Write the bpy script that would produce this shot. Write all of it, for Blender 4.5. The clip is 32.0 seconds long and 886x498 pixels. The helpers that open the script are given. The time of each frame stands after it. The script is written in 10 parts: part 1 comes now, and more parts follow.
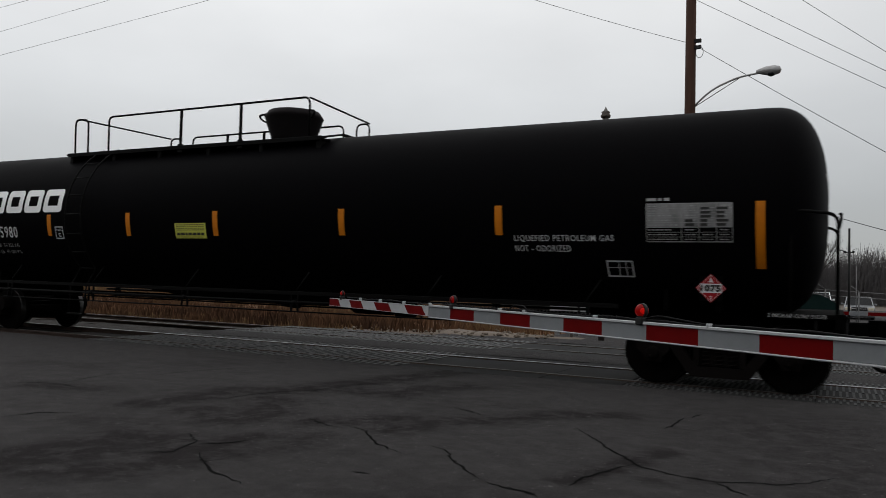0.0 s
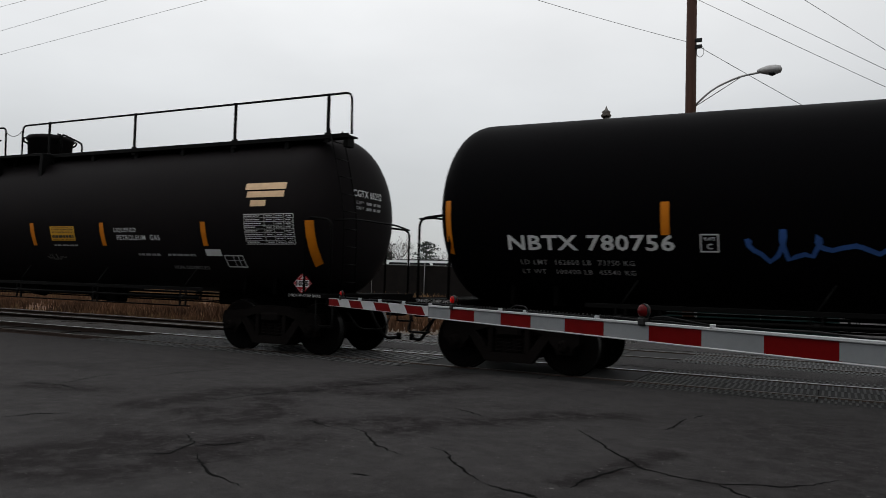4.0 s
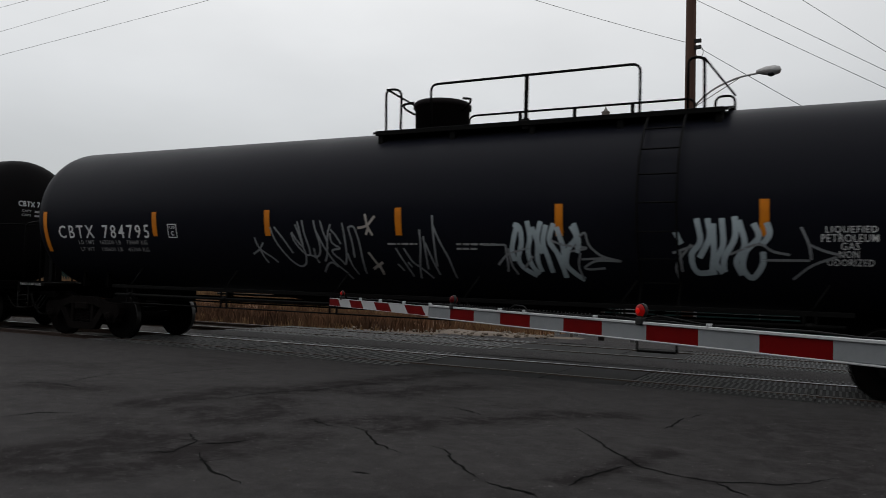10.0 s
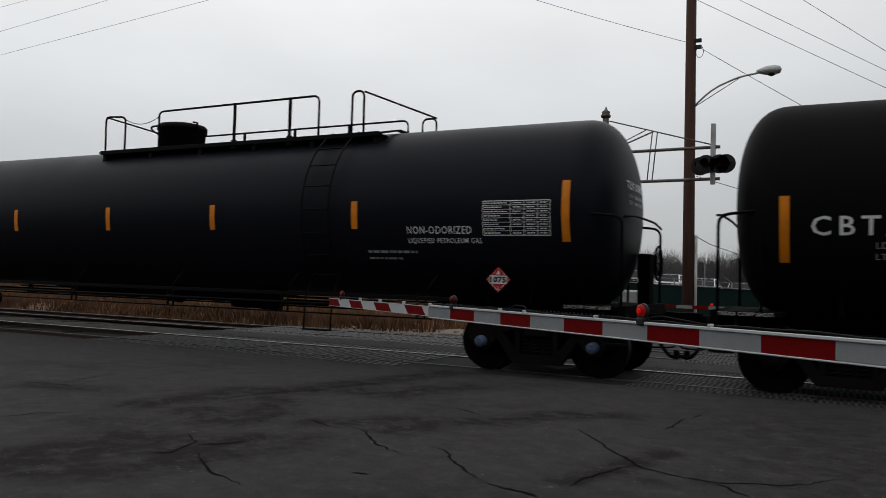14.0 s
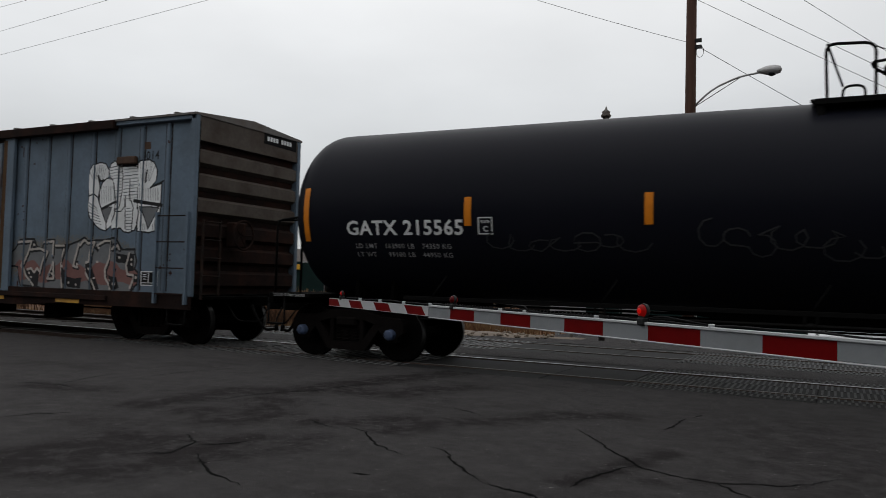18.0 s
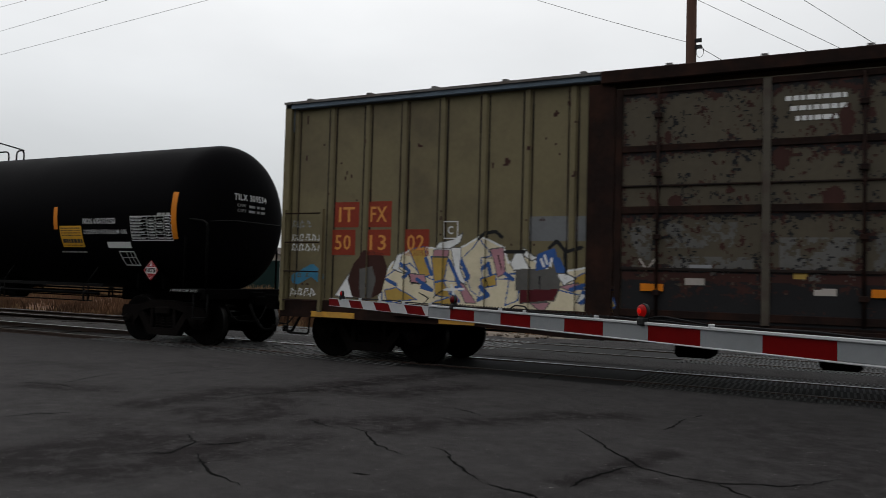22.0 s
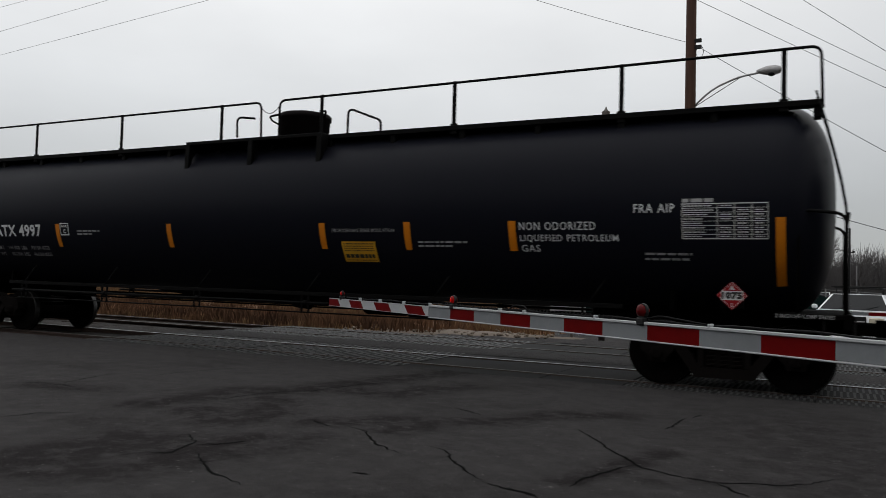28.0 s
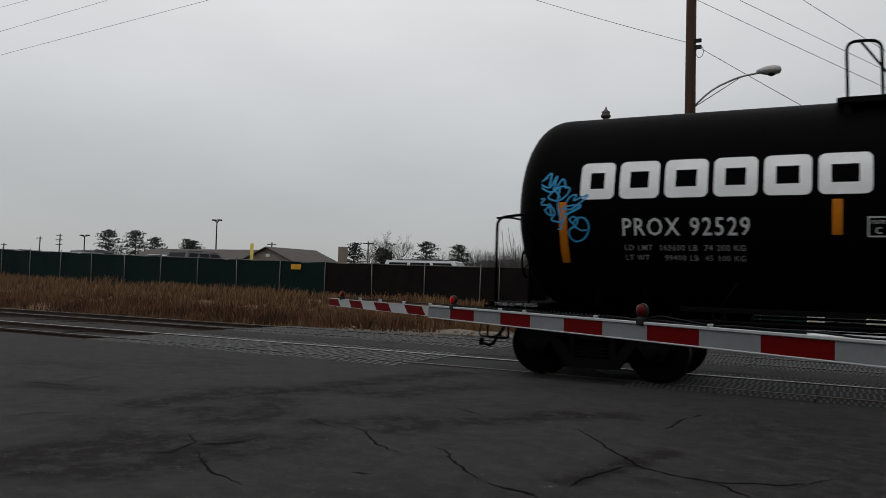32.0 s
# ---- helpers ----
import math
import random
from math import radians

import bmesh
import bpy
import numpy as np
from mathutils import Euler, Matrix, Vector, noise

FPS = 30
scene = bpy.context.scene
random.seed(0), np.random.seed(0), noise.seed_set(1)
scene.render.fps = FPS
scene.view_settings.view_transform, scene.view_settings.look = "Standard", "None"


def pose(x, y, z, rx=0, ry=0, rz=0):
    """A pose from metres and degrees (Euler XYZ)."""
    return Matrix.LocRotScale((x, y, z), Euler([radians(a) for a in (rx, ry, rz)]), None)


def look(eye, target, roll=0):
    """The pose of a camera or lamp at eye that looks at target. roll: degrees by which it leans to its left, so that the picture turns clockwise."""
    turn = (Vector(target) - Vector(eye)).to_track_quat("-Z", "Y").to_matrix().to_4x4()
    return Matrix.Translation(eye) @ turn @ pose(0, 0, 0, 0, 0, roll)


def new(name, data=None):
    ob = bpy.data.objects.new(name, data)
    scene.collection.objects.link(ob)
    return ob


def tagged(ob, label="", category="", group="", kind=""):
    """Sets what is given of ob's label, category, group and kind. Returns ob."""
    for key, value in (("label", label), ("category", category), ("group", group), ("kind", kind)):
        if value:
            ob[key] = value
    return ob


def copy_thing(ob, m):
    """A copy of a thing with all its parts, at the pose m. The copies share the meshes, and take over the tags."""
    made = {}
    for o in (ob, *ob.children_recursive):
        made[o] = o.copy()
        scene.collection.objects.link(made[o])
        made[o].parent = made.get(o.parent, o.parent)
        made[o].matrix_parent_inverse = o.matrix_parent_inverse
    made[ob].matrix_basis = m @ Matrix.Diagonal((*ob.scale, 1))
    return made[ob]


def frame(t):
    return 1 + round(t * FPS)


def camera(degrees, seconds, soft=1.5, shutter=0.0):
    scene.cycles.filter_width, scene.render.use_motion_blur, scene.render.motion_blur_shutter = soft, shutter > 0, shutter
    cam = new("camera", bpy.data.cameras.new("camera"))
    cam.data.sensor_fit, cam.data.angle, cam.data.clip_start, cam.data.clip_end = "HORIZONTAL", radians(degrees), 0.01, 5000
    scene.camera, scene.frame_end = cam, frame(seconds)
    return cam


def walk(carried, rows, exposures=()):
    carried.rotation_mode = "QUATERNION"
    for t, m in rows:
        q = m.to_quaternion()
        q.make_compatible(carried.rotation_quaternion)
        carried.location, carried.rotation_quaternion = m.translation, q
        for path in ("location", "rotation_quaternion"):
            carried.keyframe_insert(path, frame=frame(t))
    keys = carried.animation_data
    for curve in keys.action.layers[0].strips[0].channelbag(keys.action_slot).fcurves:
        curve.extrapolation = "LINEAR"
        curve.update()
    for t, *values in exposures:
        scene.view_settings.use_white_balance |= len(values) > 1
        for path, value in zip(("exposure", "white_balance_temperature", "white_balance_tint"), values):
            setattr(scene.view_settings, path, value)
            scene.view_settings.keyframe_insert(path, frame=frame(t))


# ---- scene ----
# World: x along the track (the train runs towards +x), y away from the eye, z = 0 at the rail top.
FOV, EYE, TURN, PITCH, ROLL = 59.5, 1.391, 26.964, 2.287, 1.604
cam = camera(FOV, 32.0, soft=0.9, shutter=0.12)
# How far the lens breathes, as a short push along the view: (seconds, metres).
BREATH = [
    (0.0, -.03), (0.5, .09), (1.0, .02), (1.5, .06), (2.0, .09), (2.5, .10), (4.5, .06), (5.0, .04), (5.5, 0), (6.0, 0),
    (6.5, .10), (7.0, .10), (7.5, 0), (8.0, 0), (8.5, .14), (9.0, .13), (9.5, -.07), (10.0, -.03), (10.5, .04), (11.0, .04),
    (11.5, -.03), (12.0, .01), (12.5, .01), (13.0, -.04), (13.5, .01), (15.5, .01), (16.0, -.04), (16.5, -.04), (17.0, .04),
    (17.5, .04), (18.0, .04), (18.5, .04), (19.0, -.04), (19.5, -.04), (20.0, 0), (20.5, .04), (21.0, .04), (21.5, 0),
    (22.0, .04), (22.5, 0), (23.0, 0), (23.5, 0), (24.0, 0), (24.5, 0), (26.5, .06), (27.0, -.03), (27.5, -.03), (28.0, .01),
    (28.5, -.04), (29.0, .01), (29.5, .04), (30.0, .06), (30.5, 0), (31.0, .08), (31.5, 0), (32.0, 0)]
ST, CT = math.sin(radians(TURN)), math.cos(radians(TURN))
walk(cam, [(t, pose(-ST * d * .55, CT * d * .55, EYE, 90 + PITCH, 0, TURN) @ pose(0, 0, 0, 0, 0, ROLL)) for t, d in BREATH],
     exposures=[(0.0, -.05), (6.0, .05), (9.0, -.1), (13.0, 0.0), (19.0, 0.0), (22.0, .08), (27.0, 0.0), (30.0, 0.0), (31.0, .08), (32.0, -.25)])

# ---- light: an overcast sky and a faint, wide sun behind the cloud ----
SUN_EL, SUN_ROT = radians(72), radians(204)
world = bpy.data.worlds.new("overcast")
scene.world = world
world.use_nodes = True
wn, wl = world.node_tree.nodes, world.node_tree.links
wn.clear()


def wnode(kind, **values):
    n = wn.new(kind)
    for k, v in values.items():
        n.inputs[k].default_value = v
    return n


w_out, w_bg = wn.new("ShaderNodeOutputWorld"), wnode("ShaderNodeBackground", Strength=1.0)
w_sky = wn.new("ShaderNodeTexSky")
w_sky.sky_type, w_sky.sun_disc, w_sky.sun_elevation, w_sky.sun_rotation = "NISHITA", False, SUN_EL, SUN_ROT
w_co, w_sep = wn.new("ShaderNodeTexCoord"), wn.new("ShaderNodeSeparateXYZ")
w_grad = wn.new("ShaderNodeValToRGB")
e = w_grad.color_ramp.elements
e[0].position, e[0].color = 0.0, (0.449, 0.46, 0.465, 1)
e[1].position, e[1].color = 1.0, (1.5, 1.51, 1.52, 1)
for p, c in ((0.10, (0.535, 0.546, 0.551)), (0.22, (0.717, 0.728, 0.733)), (0.34, (0.888, 0.893, 0.893)), (0.6, (1.1, 1.108, 1.112))):
    e.new(p).color = (*c, 1)
w_map, w_noise = wn.new("ShaderNodeMapping"), wnode("ShaderNodeTexNoise", Scale=2.2, Detail=5.0, Roughness=0.5)
w_map.inputs["Scale"].default_value = (1, 1, 2.6)
w_ramp = wn.new("ShaderNodeMapRange")
for i, v in zip((1, 2, 3, 4), (0.3, 0.7, 0.93, 1.08)):
    w_ramp.inputs[i].default_value = v
w_mul, w_mix = wn.new("ShaderNodeVectorMath"), wn.new("ShaderNodeMix")
w_mul.operation = "SCALE"
w_mix.data_type = "RGBA"
w_mix.inputs[0].default_value = 0.01
wl.new(w_co.outputs["Generated"], w_sep.inputs[0])
wl.new(w_sep.outputs["Z"], w_grad.inputs[0])
wl.new(w_co.outputs["Generated"], w_map.inputs[0])
wl.new(w_map.outputs[0], w_noise.inputs["Vector"])
wl.new(w_noise.outputs["Fac"], w_ramp.inputs[0])
# the cloud is a little thinner, so brighter, towards -x, where the sun stands behind it
w_side, w_both = wn.new("ShaderNodeMapRange"), wn.new("ShaderNodeMath")
w_side.interpolation_type, w_both.operation = "SMOOTHSTEP", "MULTIPLY"
for i, v in zip((1, 2, 3, 4), (-0.55, 0.25, 1.0, 0.8)):
    w_side.inputs[i].default_value = v
wl.new(w_sep.outputs["X"], w_side.inputs[0])
wl.new(w_side.outputs[0], w_both.inputs[0])
wl.new(w_ramp.outputs[0], w_both.inputs[1])
wl.new(w_grad.outputs[0], w_mul.inputs[0])
wl.new(w_both.outputs[0], w_mul.inputs["Scale"])
wl.new(w_mul.outputs[0], w_mix.inputs[6])
wl.new(w_sky.outputs[0], w_mix.inputs[7])
wl.new(w_mix.outputs[2], w_bg.inputs["Color"])
wl.new(w_bg.outputs[0], w_out.inputs[0])
sun = new("sun", bpy.data.lights.new("sun", "SUN"))
sun.data.energy, sun.data.angle, sun.data.color = 0.2, radians(40), (1, 0.97, 0.93)
sun.matrix_world = look((0, 0, 60), (8, 18, 0))

# ---- materials ----


def mat(name, color, rough=0.6, metal=0.0, vary=0.25, grain=40.0, stain=1.2, tint=None, bump=0.15, amount=0.5, spec=0.5, coat=0.0, stretch=(1, 1, 1), emit=None, rnd=0.0, dist=0.004):
    """A surface with fine grain and larger stains; tint is the colour that the stains turn towards."""
    m = bpy.data.materials.new(name)
    m.use_nodes = True
    n, l = m.node_tree.nodes, m.node_tree.links
    b = n["Principled BSDF"]
    co, mp = n.new("ShaderNodeTexCoord"), n.new("ShaderNodeMapping")
    mp.inputs["Scale"].default_value = stretch
    l.new(co.outputs["Object"], mp.inputs[0])
    fine, big = n.new("ShaderNodeTexNoise"), n.new("ShaderNodeTexNoise")
    fine.inputs["Scale"].default_value, fine.inputs["Detail"].default_value = grain, 6
    big.inputs["Scale"].default_value, big.inputs["Detail"].default_value, big.inputs["Roughness"].default_value = stain, 7, 0.62
    for t in (fine, big):
        l.new(mp.outputs[0], t.inputs["Vector"])
    base = n.new("ShaderNodeMix")
    base.data_type = "RGBA"
    base.inputs[6].default_value = (*[c * (1 - vary) for c in color], 1)
    base.inputs[7].default_value = (*[min(1, c * (1 + vary)) for c in color], 1)
    l.new(fine.outputs["Fac"], base.inputs[0])
    cut = n.new("ShaderNodeMapRange")
    for i, v in zip((1, 2, 3, 4), (0.45, 0.68, 0, amount)):
        cut.inputs[i].default_value = v
    l.new(big.outputs["Fac"], cut.inputs[0])
    mix = n.new("ShaderNodeMix")
    mix.data_type = "RGBA"
    l.new(cut.outputs[0], mix.inputs[0])
    l.new(base.outputs[2], mix.inputs[6])
    mix.inputs[7].default_value = (*(tint or [c * 0.6 for c in color]), 1)
    last = mix.outputs[2]
    if rnd:
        oi, hv = n.new("ShaderNodeObjectInfo"), n.new("ShaderNodeHueSaturation")
        mr = n.new("ShaderNodeMapRange")
        mr.inputs[3].default_value, mr.inputs[4].default_value = 1 - rnd, 1 + rnd
        l.new(oi.outputs["Random"], mr.inputs[0])
        l.new(mr.outputs[0], hv.inputs["Value"])
        l.new(last, hv.inputs["Color"])
        last = hv.outputs[0]
    l.new(last, b.inputs["Base Color"])
    rr = n.new("ShaderNodeMapRange")
    rr.inputs[3].default_value, rr.inputs[4].default_value = max(0.03, rough - 0.12), min(1, rough + 0.12)
    l.new(big.outputs["Fac"], rr.inputs[0])
    l.new(rr.outputs[0], b.inputs["Roughness"])
    b.inputs["Metallic"].default_value = metal
    b.inputs["Specular IOR Level"].default_value = spec
    b.inputs["Coat Weight"].default_value = coat
    if bump:
        bp = n.new("ShaderNodeBump")
        bp.inputs["Strength"].default_value, bp.inputs["Distance"].default_value = bump, dist
        l.new(fine.outputs["Fac"], bp.inputs["Height"])
        l.new(bp.outputs[0], b.inputs["Normal"])
    if emit:
        b.inputs["Emission Color"].default_value, b.inputs["Emission Strength"].default_value = (*emit[:3], 1), emit[3]
    return m


BLACK = mat("tank_black", (0.0021, 0.002, 0.0024), 0.5, 0, 0.25, 60, 0.7, (0.0026, 0.0024, 0.0028), 0.03, 0.6, 0.008)
BLACK_WORN = mat("tank_black_worn", (0.0046, 0.0043, 0.0047), 0.5, 0, 0.25, 60, 0.8, (0.0062, 0.0057, 0.006), 0.04, 0.7, 0.012)
BLACK_SHINY = mat("tank_black_newer", (0.006, 0.0064, 0.0096), 0.4, 0, 0.2, 60, 0.6, (0.0075, 0.0078, 0.0112), 0.02, 0.6, 0.04)
BLACK_DULL = mat("tank_black_dusty", (0.0085, 0.0074, 0.0078), 0.5, 0, 0.25, 60, 0.8, (0.0112, 0.0096, 0.0096), 0.04, 0.7, 0.015)
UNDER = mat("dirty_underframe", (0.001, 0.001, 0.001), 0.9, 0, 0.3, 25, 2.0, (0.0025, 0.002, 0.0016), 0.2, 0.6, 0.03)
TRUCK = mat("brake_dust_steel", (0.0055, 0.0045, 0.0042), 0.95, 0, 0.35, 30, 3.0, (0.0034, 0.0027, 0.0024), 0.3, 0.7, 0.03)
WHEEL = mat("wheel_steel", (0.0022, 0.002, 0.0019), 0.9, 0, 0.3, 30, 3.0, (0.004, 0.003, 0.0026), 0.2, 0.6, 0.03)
TREAD = mat("wheel_tread", (0.05, 0.049, 0.048), 0.4, 1.0, 0.15, 60, 4.0, None, 0.03)
CAPBLUE = mat("bearing_cap_blue", (0.03, 0.05, 0.1), 0.6, 0, 0.2, 50, 5.0, (0.015, 0.015, 0.02))
RAILPAINT = mat("handrail_black", (0.0016, 0.0016, 0.0016), 0.65, 0, 0.2, 50, 3.0, (0.003, 0.0026, 0.0022), 0.08, 0.5, 0.06)
AMBER = mat("reflective_amber", (0.5, 0.155, 0.004), 0.5, 0, 0.1, 120, 5.0, (0.38, 0.115, 0.005), 0.1, 0.6, 0.2)
WHITE = mat("stencil_white", (0.55, 0.56, 0.56), 0.6, 0, 0.12, 60, 6.0, (0.4, 0.4, 0.4), 0.02, 0.5)
SMEAR = mat("rubbed_paint", (0.2, 0.2, 0.2), 0.7, 0, 0.3, 14, 2.2, (0.035, 0.035, 0.035), 0.02, 0.95, stretch=(1, 1, .35))
GREYINK = mat("stencil_worn", (0.27, 0.27, 0.27), 0.7, 0, 0.25, 60, 8.0, (0.1, 0.1, 0.1), 0.02, 0.7)
LOGO = mat("logo_white", (0.72, 0.73, 0.73), 0.5, 0, 0.06, 50, 2.0, (0.55, 0.55, 0.54), 0.02, 0.5)
SIGNYEL = mat("sign_yellow", (0.55, 0.28, 0.008), 0.5, 0, 0.1, 60, 4.0, (0.36, 0.2, 0.012), 0.02, 0.5)
SIGNDIM = mat("sign_faded", (0.13, 0.09, 0.01), 0.7, 0, 0.3, 60, 4.0, (0.06, 0.04, 0.01), 0.02, 0.8)
SIGNPALE = mat("sign_pale_yellow", (0.55, 0.55, 0.08), 0.5, 0, 0.1, 60, 4.0, (0.38, 0.38, 0.08), 0.02, 0.5)
SIGNINK = mat("sign_ink", (0.012, 0.012, 0.01), 0.6)
TANPATCH = mat("tan_patch", (0.62, 0.42, 0.24), 0.6, 0, 0.12, 40, 5.0, (0.45, 0.3, 0.18))
PLACRED = mat("placard_red", (0.26, 0.006, 0.01), 0.5, 0, 0.1, 60, 6.0, (0.18, 0.005, 0.008), 0.02, 0.5, 0.15)

YC = 12.21          # the middle of the track that the train runs on

# ---- mesh helpers ----


class Shape:
    """Collects vertices and faces for one mesh."""

    def __init__(self):
        self.v, self.f, self.s = [], [], []

    def add(self, verts, faces, smooth=False):
        o = len(self.v)
        self.v += [tuple(p) for p in verts]
        self.f += [tuple(i + o for i in q) for q in faces]
        self.s += [smooth] * len(faces)
        return self

    def box(self, x0, x1, y0, y1, z0, z1, c=0.0):
        if c <= 0:
            v = [(x, y, z) for x in (x0, x1) for y in (y0, y1) for z in (z0, z1)]
            return self.add(v, [(0, 1, 3, 2), (4, 6, 7, 5), (0, 4, 5, 1), (2, 3, 7, 6), (0, 2, 6, 4), (1, 5, 7, 3)])
        c = min(c, (x1 - x0) / 2.01, (y1 - y0) / 2.01, (z1 - z0) / 2.01)
        lo, hi = (x0, y0, z0), (x1, y1, z1)
        v, ix = [], {}
        for sx in (0, 1):
            for sy in (0, 1):
                for sz in (0, 1):
                    s = (sx, sy, sz)
                    for a in range(3):
                        p = [(hi[k] if s[k] else lo[k]) for k in range(3)]
                        for k in range(3):
                            if k != a:
                                p[k] += -c if s[k] else c
                        ix[s, a] = len(v)
                        v.append(p)
        f = []
        for a in range(3):
            b, d = (a + 1) % 3, (a + 2) % 3
            for sa in (0, 1):
                q = []
                for sb, sd in ((0, 0), (1, 0), (1, 1), (0, 1)):
                    s = [0, 0, 0]
                    s[a], s[b], s[d] = sa, sb, sd
                    q.append(ix[tuple(s), a])
                f.append(tuple(q if sa else q[::-1]))
            for sb in (0, 1):
                for sd in (0, 1):
                    s0, s1 = [0, 0, 0], [0, 0, 0]
                    s0[a], s1[a] = 0, 1
                    s0[b] = s1[b] = sb
                    s0[d] = s1[d] = sd
                    q = (ix[tuple(s0), b], ix[tuple(s1), b], ix[tuple(s1), d], ix[tuple(s0), d])
                    f.append(q if sb == sd else q[::-1])
        for s in [(i, j, k) for i in (0, 1) for j in (0, 1) for k in (0, 1)]:
            q = (ix[s, 0], ix[s, 1], ix[s, 2])
            f.append(q if sum(s) % 2 else q[::-1])
        return self.add(v, f)

    def tube(self, path, r, n=6, caps=True):
        """A round bar along a path; r may be a list, one radius a point."""
        P = [Vector(p) for p in path]
        rs = r if isinstance(r, (list, tuple)) else [r] * len(P)
        v, f, side = [], [], None
        for i, p in enumerate(P):
            d = (P[min(i + 1, len(P) - 1)] - P[max(i - 1, 0)]).normalized()
            if side is None:
                side = d.cross(Vector((0, 0, 1) if abs(d.z) < 0.9 else (0, 1, 0))).normalized()
            side = (side - d * side.dot(d)).normalized()
            up = d.cross(side)
            for k in range(n):
                a = 2 * math.pi * k / n
                v.append(p + (side * math.cos(a) + up * math.sin(a)) * rs[i])
        for i in range(len(P) - 1):
            for k in range(n):
                f.append((i * n + k, i * n + (k + 1) % n, (i + 1) * n + (k + 1) % n, (i + 1) * n + k))
        self.add(v, f, n > 4)
        if caps:
            o = len(self.v) - len(v)
            self.f += [tuple(o + k for k in reversed(range(n))), tuple(o + (len(P) - 1) * n + k for k in range(n))]
            self.s += [False, False]
        return self

    def lathe(self, prof, n=24, axis="z", at=(0, 0, 0), smooth=True):
        """A turned form: prof holds (place along the axis, radius)."""
        v, f = [], []
        for h, r in prof:
            for k in range(n):
                a = 2 * math.pi * k / n
                p = {"x": (h, r * math.cos(a), r * math.sin(a)), "y": (r * math.sin(a), h, r * math.cos(a)), "z": (r * math.cos(a), r * math.sin(a), h)}[axis]
                v.append([p[i] + at[i] for i in range(3)])
        for i in range(len(prof) - 1):
            for k in range(n):
                f.append((i * n + k, i * n + (k + 1) % n, (i + 1) * n + (k + 1) % n, (i + 1) * n + k))
        self.add(v, f, smooth)
        o = len(self.v) - len(v)
        if prof[0][1] > 1e-5:
            self.f.append(tuple(o + k for k in reversed(range(n))))
            self.s.append(False)
        if prof[-1][1] > 1e-5:
            self.f.append(tuple(o + (len(prof) - 1) * n + k for k in range(n)))
            self.s.append(False)
        return self

    def prism(self, poly, a, b, axis="y"):
        """A flat outline drawn out from a to b along an axis; its two coordinates are the other axes in order."""
        n = len(poly)
        put = {"x": lambda p, h: (h, p[0], p[1]), "y": lambda p, h: (p[0], h, p[1]), "z": lambda p, h: (p[0], p[1], h)}[axis]
        v = [put(p, a) for p in poly] + [put(p, b) for p in poly]
        f = [tuple(range(n)), tuple(reversed(range(n, 2 * n)))] + [((i + 1) % n, i, n + i, n + (i + 1) % n) for i in range(n)]
        return self.add(v, f)

    def mesh(self, name, material=None):
        me = bpy.data.meshes.new(name)
        me.from_pydata(self.v, [], self.f)
        me.polygons.foreach_set("use_smooth", self.s)
        bm = bmesh.new()
        bm.from_mesh(me)
        bmesh.ops.recalc_face_normals(bm, faces=bm.faces)
        bm.to_mesh(me)
        bm.free()
        if material:
            me.materials.append(material)
        me.update()
        return me


def part(name, shape, material, parent, label="", at=None):
    """Links a shape, or a mesh that is there already, as one mesh object under a thing or a part."""
    me = shape.mesh(name, material) if isinstance(shape, Shape) else shape
    ob = new(name, me)
    ob.parent = parent
    if at is not None:
        ob.matrix_basis = at
    if label:
        ob["label"] = label
    return ob


def thing(name, label, category, group="", shape=None, material=None, at=None, kind=""):
    ob = new(name, shape.mesh(name, material) if isinstance(shape, Shape) else shape)
    if at is not None:
        ob.matrix_basis = at
    return tagged(ob, label, category, group, kind)


def rounded(path, r, n=4):
    """The path with its corners rounded."""
    P = [Vector(p) for p in path]
    out = [P[0]]
    for a, b, c in zip(P, P[1:], P[2:]):
        k = min(r, (a - b).length * 0.45, (c - b).length * 0.45)
        p, q = b + (a - b).normalized() * k, b + (c - b).normalized() * k
        for i in range(n + 1):
            t = i / n
            out.append(p * (1 - t) ** 2 + b * 2 * t * (1 - t) + q * t * t)
    return out + [P[-1]]


def letters(text, width, height, bold=0.02, space=1.08):
    """Flat lettering as (vertices, faces) fitted into width by height, from its lower left corner."""
    cu = bpy.data.curves.new("type", "FONT")
    cu.body, cu.resolution_u, cu.offset, cu.space_character, cu.space_word = text, 2, bold, space, space
    ob = new("type", cu)
    bpy.context.view_layer.update()
    me = bpy.data.meshes.new_from_object(ob.evaluated_get(bpy.context.evaluated_depsgraph_get()))
    v = [p.co.copy() for p in me.vertices]
    f = [tuple(p.vertices) for p in me.polygons]
    bpy.data.objects.remove(ob)
    bpy.data.curves.remove(cu)
    bpy.data.meshes.remove(me)
    x0, x1 = min(p.x for p in v), max(p.x for p in v)
    y0, y1 = min(p.y for p in v), max(p.y for p in v)
    return [((p.x - x0) / (x1 - x0) * width, (p.y - y0) / (y1 - y0) * height) for p in v], f

